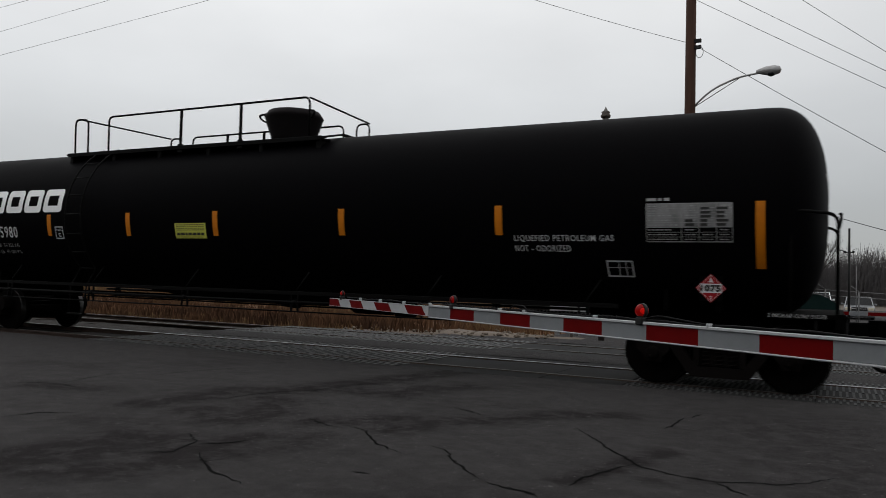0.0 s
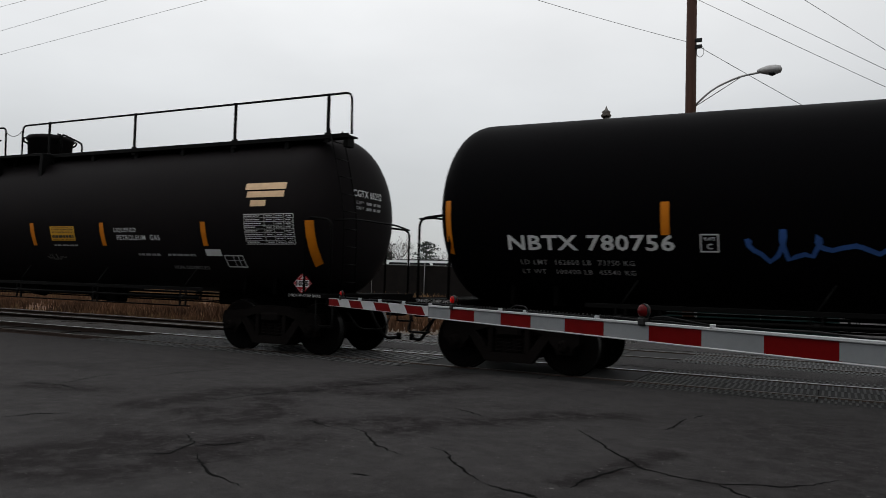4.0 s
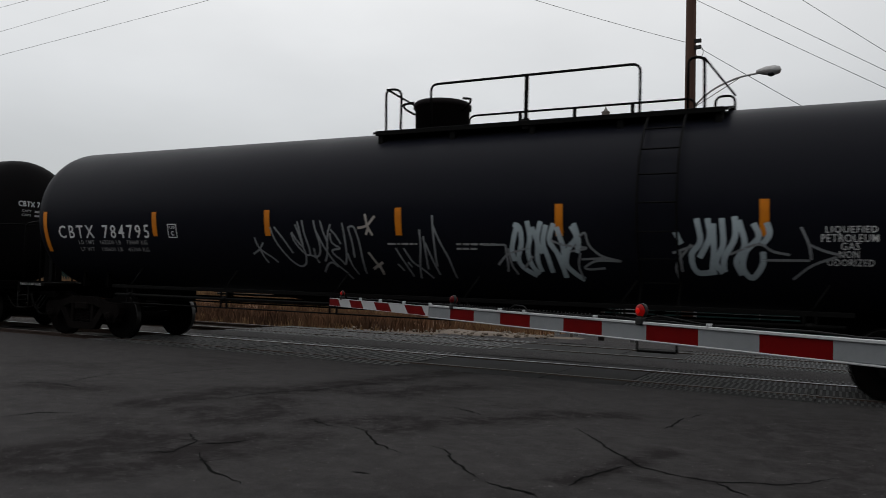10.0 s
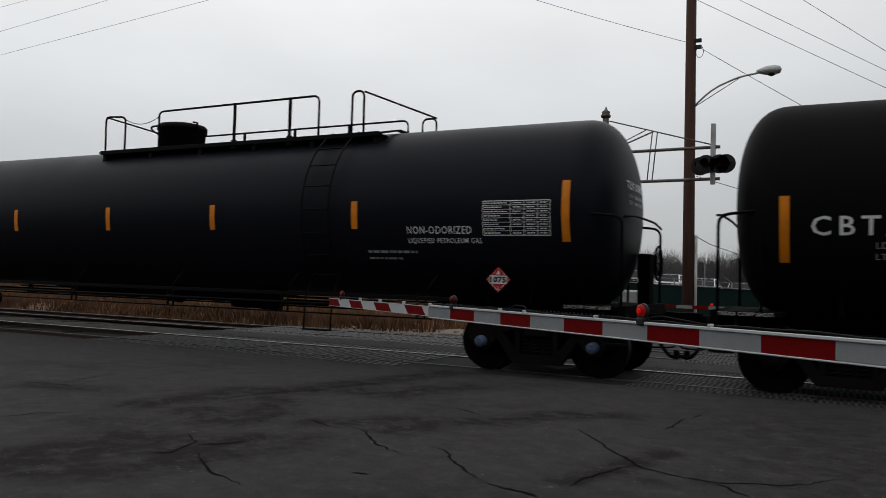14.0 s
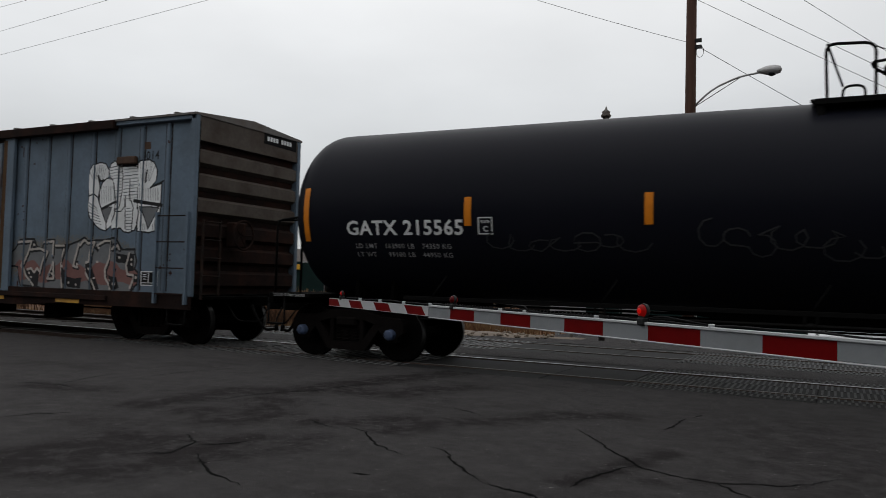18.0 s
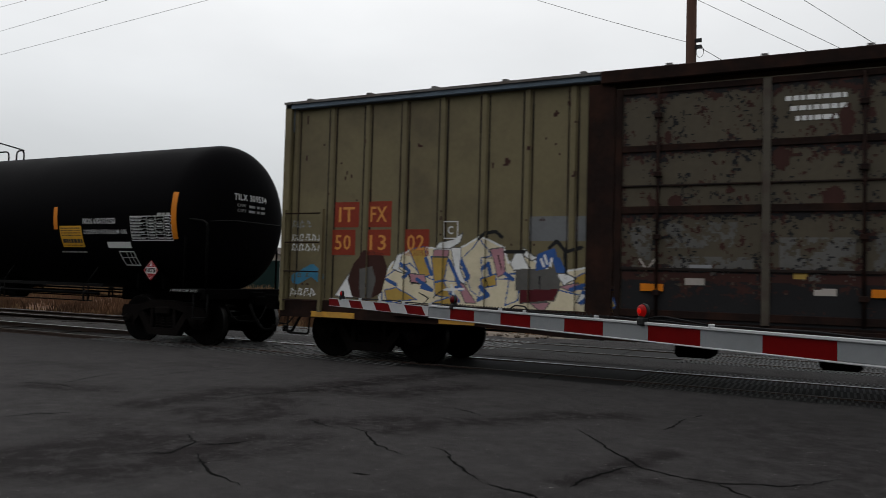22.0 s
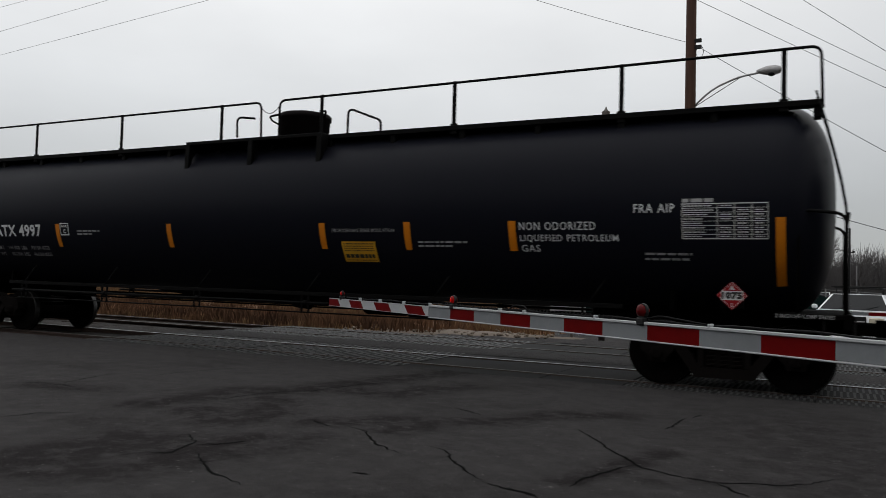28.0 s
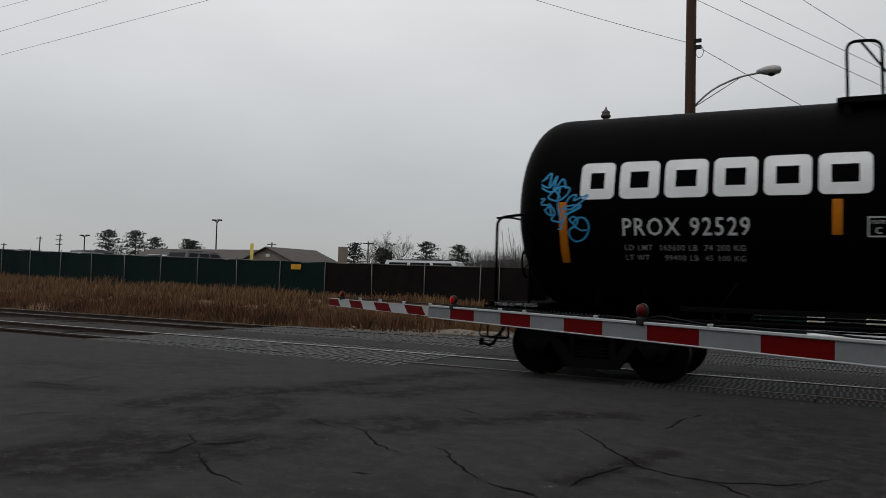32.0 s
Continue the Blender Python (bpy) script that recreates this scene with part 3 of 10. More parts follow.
def grass_blades(n, x0, x1, y0, y1, h0, h1, seed, m):
    rng = random.Random(seed)
    v, f = [], []
    while len(f) < n:
        x, y = rng.uniform(x0, x1), y0 + (y1 - y0) * rng.random() ** 1.4
        if noise.noise((x * .5, y * .5, 1.1)) < -.25:
            continue
        z = land_z(x, y) - .03
        k = 1 + .5 * noise.noise((x * .3, y * .3, 8.0))
        for _ in range(3):
            h, a = rng.uniform(h0, h1) * k, rng.uniform(0, 6.28)
            lean, w = rng.uniform(.05, .45) * h, rng.uniform(.012, .03)
            bx, by = x + rng.gauss(0, .06), y + rng.gauss(0, .06)
            o = len(v)
            dx, dy = lean * math.cos(a), lean * math.sin(a)
            v += [(bx - w, by, z), (bx + w, by, z), (bx + dx * .4 + w * .7, by + dy * .4, z + h * .6), (bx + dx * .4 - w * .7, by + dy * .4, z + h * .6), (bx + dx, by + dy, z + h)]
            f += [(o, o + 1, o + 2, o + 3), (o + 3, o + 2, o + 4)]
    me = bpy.data.meshes.new("dry_grass")
    me.from_pydata(v, [], f)
    me.materials.append(m)
    return me


thing("dry_grass", "tall dry tan winter grass on the bank", "grass", "", grass_blades(50000, -46, -9.5, 18.3, 29.5, .14, .5, 3, GRASS), kind="stuff")
thing("dry_grass", "low dry tan grass beside the track", "grass", "", grass_blades(9000, -46, -11, 17.7, 19.2, .08, .26, 4, STRAW), kind="stuff")
thing("dry_grass", "pale straw tufts below the fence", "grass", "", grass_blades(15000, -46, -9.5, 22.0, 29.6, .2, .6, 9, STRAW), kind="stuff")

# ---- the fence with its green screen ----


def fence_top(x):
    return 1.98 + .0085 * max(0, -13.5 - x) + .00042 * max(0, -13.5 - x) ** 2 * .6


def fence():
    f = thing("fence", "chain-link fence hung with dark green windscreen", "fence", kind="")
    xs = [-13.47 - 2.66 * i for i in range(14)]
    for a, b in zip(xs, xs[1:]):
        s = Shape()
        n = 8
        v = []
        for i in range(n + 1):
            x = a + (b - a) * i / n
            sag = .03 * math.sin(math.pi * i / n) + .02 * noise.noise((x, 2, 2))
            y = 30 + .05 * math.sin(math.pi * i / n) * (1 + noise.noise((x * .8, 1, 5)))
            for k in range(5):
                v.append((x, y + .03 * noise.noise((x * 1.3, k, 7)), fence_top(x) - sag - k * .47))
        q = [(i * 5 + k, (i + 1) * 5 + k, (i + 1) * 5 + k + 1, i * 5 + k + 1) for i in range(n) for k in range(4)]
        s.add(v, q, True)
        s.add([(p[0], p[1] + .012, p[2]) for p in v], [tuple(reversed(t)) for t in q], True)
        part("screen_panel", s, SCREENDARK if a > -19 else SCREEN, f, "dark fabric screen panel")
        part("top_rail", Shape().tube([(a, 30.06, fence_top(a)), (b, 30.06, fence_top(b))], .022, 6), GALV, f)
    for x in xs:
        lean = .06 * math.sin(x * 3.1)
        p = part("fence_post", Shape().tube([(x, 29.96, -.2), (x + lean, 29.96, fence_top(x) + .06)], .022, 8), GALV, f)
        part("post_cap", Shape().lathe([(0, .04), (.04, .035), (.06, 0)], 8, "z", (x + lean, 29.96, fence_top(x) + .06)), GALV, p)
    part("warning_sign", Shape().box(-23.36, -22.78, 29.88, 29.9, 1.7, 1.95), SIGNYEL, f, "small yellow warning sign")
    g = thing("fence", "green screened fence beside the far street", "fence")
    xs = [-16.1 + 2.7 * i for i in range(7)]

    def top(x):
        if x < -8.1:
            return 2.02
        return 1.52 - .035 * (x + 8) - (.4 * ((x + .7) / .8) ** 2 if x > -.7 else 0)
    for a, b in zip(xs, xs[1:]):
        s = Shape()
        v = []
        for i in range(9):
            x = a + (b - a) * i / 8 - (.01 if i == 8 else 0)
            for k in range(4):
                v.append((x, 32 + .05 * noise.noise((x, k, 3)), top(x) - .02 * math.sin(math.pi * i / 8) - k * .66))
        q = [(i * 4 + k, (i + 1) * 4 + k, (i + 1) * 4 + k + 1, i * 4 + k + 1) for i in range(8) for k in range(3)]
        s.add(v, q, True)
        s.add([(p[0], p[1] + .012, p[2]) for p in v], [tuple(reversed(t)) for t in q], True)
        part("screen_panel", s, SCREENDARK if b < -8 else SCREEN, g)
        part("fence_post", Shape().tube([(a, 31.95, -.6), (a, 31.95, top(a) + .06)], .022, 8), GALV, g)
        if b > -8:
            part("top_rail", Shape().tube([(a, 31.95, top(a)), (min(b, -.6), 31.95, top(min(b, -.6)))], .02, 6), GALV, g)
    w = thing("fence", "pale wire fence with slanted barbed tops round the far lot", "fence")
    for i in range(9):
        x = -9.5 + 1.5 * i
        z = 1.66 - .05 * (x + 4.4)
        p = part("fence_post", Shape().tube([(x, 44, -.6), (x, 44, z)], .035, 6), GALV, w)
        part("barb_arm", Shape().tube([(x, 44, z), (x - .34, 43.8, z + .26)], .025, 5), GALV, p)
        if i < 8:
            for dz in (-.03, -.3):
                part("rail", Shape().tube([(x, 44, z + dz), (x + 1.5, 44, z - .075 + dz)], .022, 5), GALV, w)
    for x, z in ((-3.85, 2.9), (-2.2, 2.35), (.85, 2.6), (-6.1, 2.7)):
        p = thing("marker_post", "thin pale metal post behind the street fence", "post", "thin posts", at=pose(x, 42, -.7))
        part("post", Shape().tube([(0, 0, 0), (0, 0, z + .7)], .022, 6), GALV, p)


fence()

# ---- crossing gates ----
GATE_X, GATE_Y, GATE_Z, GATE_A = .0, 3.997, 1.124, .609
FLASH, FLASH0 = 1.361, 1.33   # period of the gate lamps and the first lighting of the large one
BULBS = []


def gate_lamp(arm, s, r, kind):
    """A lamp on the arm: bracket, round housing, hood and lens. Its bulb shines to one side and turns."""
    z = .05 + r * 1.0 + .03
    b = part("gate_lamp", Shape().box(s - r * .75, s + r * .75, -.03, .03, .035, .075 + r * .2, .008).box(s - r * .45, s + r * .45, -.025, .025, .07, z, .008), DARKMETAL, arm, "red gate lamp in a black bracket")
    part("lamp_band", Shape().lathe([(-.012, r * 1.06), (.012, r * 1.06)], 20, "y", (s, 0, z)), DARKMETAL, b)
    face = [(0, r * 1.01), (r * .46, r * .89), (r * .68, r * .66), (r * .8, r * .42)]
    spot = [(r * .8, r * .42), (r * .88, r * .2), (r * .9, 0)]
    if kind == "steady":
        part("lens", Shape().lathe(face, 20, "y", (s, 0, z)).lathe([(-a, c) for a, c in face + spot[1:]], 20, "y", (s, 0, z)), HALO, b, "lit red lens")
        part("bulb", Shape().lathe(spot, 20, "y", (s, 0, z)), GLOW, b, "bright middle of a lit red lens")
        return
    part("lens", Shape().lathe([(-r * .9, 0), (-r * .8, r * .5), (-r * .45, r * .88), (0, r)], 20, "y", (s, 0, z)), LENS, b)
    d = part("bulb", Shape().lathe(spot, 20, "y"), GLOW, b, "red lamp face that turns its glow to and fro", at=pose(s, 0, z))
    part("bulb_rim", Shape().lathe(face, 20, "y"), HALO, d, "dimly lit rim of the red lens")
    k = Shape().lathe([(-r * .92, 0), (-r * .82, r * .51), (-r * .46, r * .89), (0, r * 1.01)], 20, "y")
    part("bulb_back", k, LENS, d)
    BULBS.append((d, s, z, kind))


def stripes(arm, s0, s1, h, t, y0, first_red, slant=0.0, step=.4064):
    """Red and white bands along the arm; slant leans their edges."""
    k, s, red = 0, s0, first_red
    while s < s1 - .01:
        e = min(s + step, s1)
        a = slant
        q = Shape().prism([(s - a, -h / 2), (e - a, -h / 2), (e + (a if e < s1 else 0), h / 2), (s + a, h / 2)], y0 - t / 2, y0 + t / 2)
        part("red_band" if red else "white_band", q, GATERED if red else GATEWHITE, arm, "red reflective band" if red else "grey-white reflective band")
        s, red = e, not red


def near_gate():
    """The lowered gate; its arm runs along local x from the pivot side to the tip."""
    g = thing("crossing_gate", "lowered red and white crossing gate arm with three red lamps", "crossing gate", "gates", at=pose(GATE_X, GATE_Y, GATE_Z, 0, .31, 180 - math.degrees(GATE_A)))
    for z0, z1 in ((-.061, -.052), (.04, .057)):
        part("arm_flange", Shape().box(-.3, 4.06, -.012, .02, z0, z1, .003), GATEEDGE, g, "pale edge flange of the arm")
        part("arm_flange", Shape().box(-3.6, -.302, -.006, .012, z0, z1), GATEEDGE, g, "pale edge flange of the arm")
    for z0, z1 in ((-.047, -.043), (.039, .045)):
        part("arm_flange", Shape().box(4.06, 6.72, -.008, .016, z0, z1), GATEEDGE, g)
    stripes(g, -3.6576, 0, .098, .018, 0, False)
    part("arm_plate", Shape().box(-.31, -.285, -.02, .024, .03, .075, .003), GATEEDGE, g, "pale end plate on the arm's upper edge")
    for i in range(10):
        s = i * .4064
        q = Shape().box(s, s + .4064, -.01, .01, -.052, .04)
        red = i % 2 == 0
        part("red_band" if red else "white_band", q, GATERED if red else GATEWHITE, g, "red reflective band" if red else "grey-white reflective band")
    s, a = 4.0664, .045
    edges = [4.07, 4.17, 4.55, 4.93, 5.31, 5.67, 6.03, 6.38, 6.72]
    for i, (s, e) in enumerate(zip(edges, edges[1:])):
        red = i % 2 == 1
        l, r = (0 if i == 0 else a), (0 if i == len(edges) - 2 else a)
        q = Shape().prism([(s - l, -.044), (e - r, -.044), (e + r, .04), (s + l, .04)], -.007, .013)
        part("red_band" if red else "white_band", q, GATERED if red else GATEEDGE, g, "slanted red band" if red else "slanted white band")
    for s in (2.86, 1.7, 2.52, -1.2, .74, 4.05, 4.62, 5.2, 5.75):
        part("arm_clip", Shape().box(s - .01, s + .01, -.014, .02, .045, .074, .003), GATEEDGE, g)
    gate_lamp(g, 6.32, .03, "steady")
    gate_lamp(g, 3.62, .037, "b")
    gate_lamp(g, 1.27, .042, "a")
    pts = []
    for i in range(80):
        s = -3.4 + 9.6 * i / 79
        pts.append((s, -.012, .066 + .004 * math.sin(s * 5.3) + .003 * math.sin(s * 13.1)))
    part("lamp_cable", Shape().tube(pts, .006, 5), CABLE, g, "black cable tied along the arm")
    coil = [(1.5 + 2.3 * i / 420, -.012 + .013 * math.cos(i * .785), .068 + .012 * math.sin(i * .785)) for i in range(421)]
    part("coiled_cable", Shape().tube(coil, .0035, 4), CABLE, g, "black coiled cable lying on the arm")
    part("cable_loop", Shape().tube(rounded([(2.5, -.01, .07), (2.54, -.01, .1), (2.68, -.01, .105), (2.75, -.01, .072)], .05, 4), .006, 5), CABLE, g)
    part("cable_loop", Shape().tube(rounded([(1.3, -.01, .06), (1.15, -.01, .1), (.95, -.01, .082), (.75, -.01, .065)], .08, 4), .005, 5), CABLE, g)
    # the machine and its post stand at the roadside, at the pivot
    part("post", Shape().tube([(-3.9, -.3, -1.2), (-3.9, -.3, 2.6)], .06, 12), SILVER, g, "grey gate post")
    part("gate_machine", Shape().box(-4.2, -3.6, -.5, -.1, -.3, .3, .05), SILVER, g, "grey gate machine housing")
    part("base", Shape().box(-4.25, -3.55, -.65, .05, -1.2, -1.05, .03), SILVER, g)


near_gate()


def far_gate():
    g = thing("crossing_gate", "far lowered crossing gate arm with red lamps", "crossing gate", "gates", at=pose(-4.6, 21.2, .86))
    stripes(g, 0, 6.9, .085, .02, 0, False)
    for s in (1.7, 3.53):
        b = part("gate_lamp", Shape().box(s - .045, s + .045, .045, .09, -.1, .12, .01), DARKMETAL, g)
        part("lens", Shape().lathe([(-.04, 0), (-.035, .025), (-.015, .038), (.015, .038), (.035, .025), (.04, 0)], 14, "y", (s, 0, .075)), GLOW, b, "lit red lens")
    part("gate_machine", Shape().box(-.6, -.1, -.2, .36, -.3, .4, .05), SILVER, g)
    part("post", Shape().tube([(-.35, .08, -1.5), (-.35, .08, .3)], .07, 10), SILVER, g)


far_gate()


def flasher(parent, x, y, z, way, lit=False):
    """A round crossing light: black disc, hood and lens."""
    d = part("flasher_disc", Shape().lathe([(-.01, .24), (.01, .24)], 24, "y", (x, y, z)), DARKMETAL, parent, "black round backing disc")
    part("flasher_body", Shape().lathe([(0, .11), (.1, .1), (.16, .05), (.17, 0)], 16, "y", (x, y + .01, z)), DARKMETAL, d)
    v = []
    h = Shape()
    for i in range(13):
        a = math.pi * i / 12
        v += [(x + .12 * math.cos(a), y, z + .12 * math.sin(a)), (x + .115 * math.cos(a), y - .3, z + .115 * math.sin(a))]
    h.add(v, [(2 * i, 2 * i + 1, 2 * i + 3, 2 * i + 2) for i in range(12)], True)
    part("hood", h, DARKMETAL, d)
    part("lens", Shape().lathe([(-.045, 0), (-.03, .05), (-.012, .08)], 16, "y", (x, y, z)), GLOWDIM if lit else LENS, d, "red lens")


def signal_mast():
    """The cantilever crossing signal across the tracks: mast, ladder, truss arm, lights and crossbuck."""
    m = thing("crossing_signal", "weathered cantilever crossing signal with crossbuck and lights", "crossing signal", at=pose(-5.6, 20.5, 0))
    part("mast", Shape().tube([(0, 0, -.3), (0, 0, 5.92)], .085, 14), MASTPAINT, m, "rust-stained grey steel mast")
    part("finial", Shape().lathe([(5.9, .12), (5.95, .14), (6.0, .1), (6.05, .12), (6.1, .05), (6.22, 0)], 12, "z"), MASTPAINT, m)
    for z in (4.93, 4.12):
        part("arm_chord", Shape().tube([(0, 0, z), (2.95, 0, z + .02)], .042, 8), MASTPAINT, m)
        part("arm_clamp", Shape().lathe([(z - .06, .11), (z + .06, .11)], 12, "z"), MASTPAINT, m)
    part("arm_stay", Shape().tube([(.1, 0, 5.8), (2.9, 0, 4.97)], .018, 6), MASTPAINT, m)
    part("arm_stay", Shape().tube([(0, 0, 4.93), (1.3, 0, 5.45)], .022, 6), MASTPAINT, m)
    part("arm_stay", Shape().tube([(0, 0, 4.98), (1.1, 0, 5.5)], .014, 6), MASTPAINT, m)
    for x in (1.25, 1.38):
        part("arm_strut", Shape().tube([(x, 0, 5.42), (x - .12, 0, 4.13)], .016, 6), MASTPAINT, m)
    part("arm_post", Shape().box(2.72, 2.84, -.05, .05, 4.0, 5.55, .01), SILVER, m, "square silver bracket post")
    for x, lit in ((2.45, True), (2.95, False), (2.62, False), (3.1, False)):
        flasher(m, x, -.12 if x > 2.6 else .16, 4.5, 1, lit)
    part("light_bar", Shape().tube([(2.4, 0, 4.5), (3.1, 0, 4.5)], .035, 8), DARKMETAL, m)
    for a in (38, -38):
        c, s_ = math.cos(radians(a)), math.sin(radians(a))
        k = [(-.55, -.1), (.55, -.1), (.55, .1), (-.55, .1)]
        part("crossbuck_blade", Shape().prism([(.1 + x * c - z * s_, 3.3 + x * s_ + z * c) for x, z in k], -.14 + .012 * (a > 0), -.13 + .012 * (a > 0)), MASTPAINT, m, "weathered grey back of a crossbuck blade")
    part("track_count_sign", Shape().box(-.02, .3, -.13, -.12, 2.72, 2.88), SILVER, m)
    for x in (-.42, .38):
        flasher(m, x, -.12, 2.3, 1, x > 0)
        flasher(m, x + .12, .16, 2.3, 1)
    part("light_bar", Shape().tube([(-.5, 0, 2.3), (.5, 0, 2.3)], .04, 8), DARKMETAL, m)
    L = Shape()
    for x in (-.42, -.16):
        L.tube([(x, .1, 1.0), (x, .1, 4.95)], .015, 6)
    lad = part("ladder", L, MASTPAINT, m)
    rung = Shape().tube([(-.42, .1, 0), (-.16, .1, 0)], .01, 5).mesh("rung", MASTPAINT)
    for i in range(13):
        part("rung", rung, None, lad, at=pose(0, 0, 1.15 + i * .3))
    b = thing("relay_box", "small grey signal relay cabinet", "cabinet", at=pose(-6.9, 21.6, -.1))
    part("box", Shape().box(-.45, .45, -.3, .3, .3, 1.35, .03), SILVER, b)
    part("leg", Shape().box(-.35, -.25, -.1, .1, 0, .32), SILVER, b)
    part("leg", Shape().box(.25, .35, -.1, .1, 0, .32), SILVER, b)
    p = thing("vent_pipe", "tall thin grey pipe standing beside the signal", "pipe", at=pose(-6.43, 20.5, -.1))
    part("pipe", Shape().tube([(0, 0, 0), (0, 0, 3.7)], .045, 10), SILVER, p)
    part("pipe_cap", Shape().lathe([(3.68, .06), (3.76, .06), (3.8, 0)], 10, "z"), SILVER, p)


signal_mast()


def utility_pole():
    p = thing("utility_pole", "dark brown wooden utility pole with a street lamp", "utility pole", at=pose(-3.62, 22, -.5))
    part("pole", Shape().tube([(0, 0, -.3), (-.02, 0, 4), (-.05, 0, 15.2)], [.17, .155, .12], 14), WOODPOLE, p, "weathered brown timber pole")
    part("pole_pipe", Shape().tube([(.2, -.05, 0), (.19, -.05, 3.3)], .04, 8), SILVER, p, "grey riser pipe on the pole")
    part("crossarm", Shape().box(-1.2, 1.2, -.06, .06, 14.2, 14.32, .01), WOODPOLE, p)
    part("lamp_arm", Shape().tube(rounded([(.02, 0, 6.82), (.55, -.05, 7.3), (1.25, -.1, 7.56), (1.75, -.1, 7.62)], .5, 6), .028, 8), SILVER, p, "curved grey lamp arm")
    part("arm_brace", Shape().tube([(.1, 0, 6.86), (1.25, -.1, 7.52)], .012, 6), SILVER, p)
    h = Shape().lathe([(0, .03), (.08, .07), (.25, .12), (.45, .13), (.58, .09), (.62, 0)], 16, "x", (1.68, -.1, 7.66))
    part("lamp_head", h, SILVER, p, "grey cobra-head street lamp")
    part("lamp_refractor", Shape().lathe([(7.5, .02), (7.53, .09), (7.58, .11)], 14, "z", (2.05, -.1, 0)), GLASS, p)
    for z in (8.68, 8.5, 9.9):
        part("wire_clamp", Shape().box(.08, .26, -.1, -.02, z - .05, z + .05, .01), DARKMETAL, p)
    part("wire_coil", Shape().tube([(.22 + .1 * math.cos(a), -.1, 8.35 + .16 * math.sin(a)) for a in [i * .5 for i in range(20)]], .008, 5), WIRE, p)


utility_pole()


def line(a, b, sag, r=.012, label="dark overhead line against the sky"):
    """A hanging wire."""
    A, B = Vector(a), Vector(b)
    pts = []
    for i in range(25):
        t = i / 24
        q = A.lerp(B, t)
        q.z -= sag * 4 * t * (1 - t)
        pts.append(q)
    thing("overhead_line", label, "wire", "overhead lines", Shape().tube(pts, r, 5), WIRE)


def side_pole(x, y, h, label):
    p = thing("utility_pole", label, "utility pole", at=pose(x, y, -.6))
    part("pole", Shape().tube([(0, 0, -.3), (0, 0, h)], [.16, .12], 12), WOODPOLE, p)
    part("crossarm", Shape().box(-.9, .9, -.06, .06, h - .6, h - .48, .01), WOODPOLE, p)


side_pole(-56, 22, 13.4, "brown wooden utility pole further along the track")
side_pole(3.3, 22, 6.9, "short brown wooden service pole beside the street")
line((-55.9, 22, 9.75), (-3.75, 22, 13.0), .0, .007)
line((-55.9, 22, 10.8), (-3.75, 22, 14.2), .0, .007)
line((-55.9, 22, 12.6), (-3.75, 22, 14.4), .0, .007)
line((-3.5, 22, 9.34), (3.25, 22, 5.13), .02, .007)
line((-3.5, 22, 9.92), (3.25, 22, 5.5), .02, .007)
line((-3.5, 22, 11.2), (3.25, 22, 5.6), .02, .007)
line((-10.6, 22, 11.05), (-3.75, 22, 8.18), .06, .007)
line((-3.45, 21.9, 8.0), (3.25, 21.9, 3.4), .05, .008)
line((-3.45, 21.9, 4.42), (3.25, 21.9, 2.25), .05, .009)
p = thing("utility_pole", "thin dark service pole with small fittings behind the street", "utility pole", at=pose(.51, 40, -.75))
part("pole", Shape().tube([(0, 0, 0), (0, 0, 5.02)], [.06, .045], 8), DARKMETAL, p)
part("crossarm", Shape().box(-.2, .2, -.03, .03, 3.9, 3.95, .01), DARKMETAL, p)
for x in (-.17, .17):
    part("fitting", Shape().box(x - .05, x + .05, -.05, .05, 3.9, 4.0, .015), DARKMETAL, p)
thing("overhead_line", "thick dark service cable that sags to the thin pole", "wire", "overhead lines", Shape().tube([(-3.45, 22, 2.78), (-3.21, 23, 2.61), (-2.79, 26, 2.46), (-2.19, 29, 2.47), (-1.48, 33, 2.69), (-.66, 37, 3.03), (-.02, 40, 3.3), (.26, 40, 3.25), (.45, 40, 3.04), (.49, 40, 2.78)], [.012] * 3 + [.015] * 3 + [.02] * 4, 5), WIRE)

# ---- beyond the fence: parked vehicles, a low building, poles and trees ----


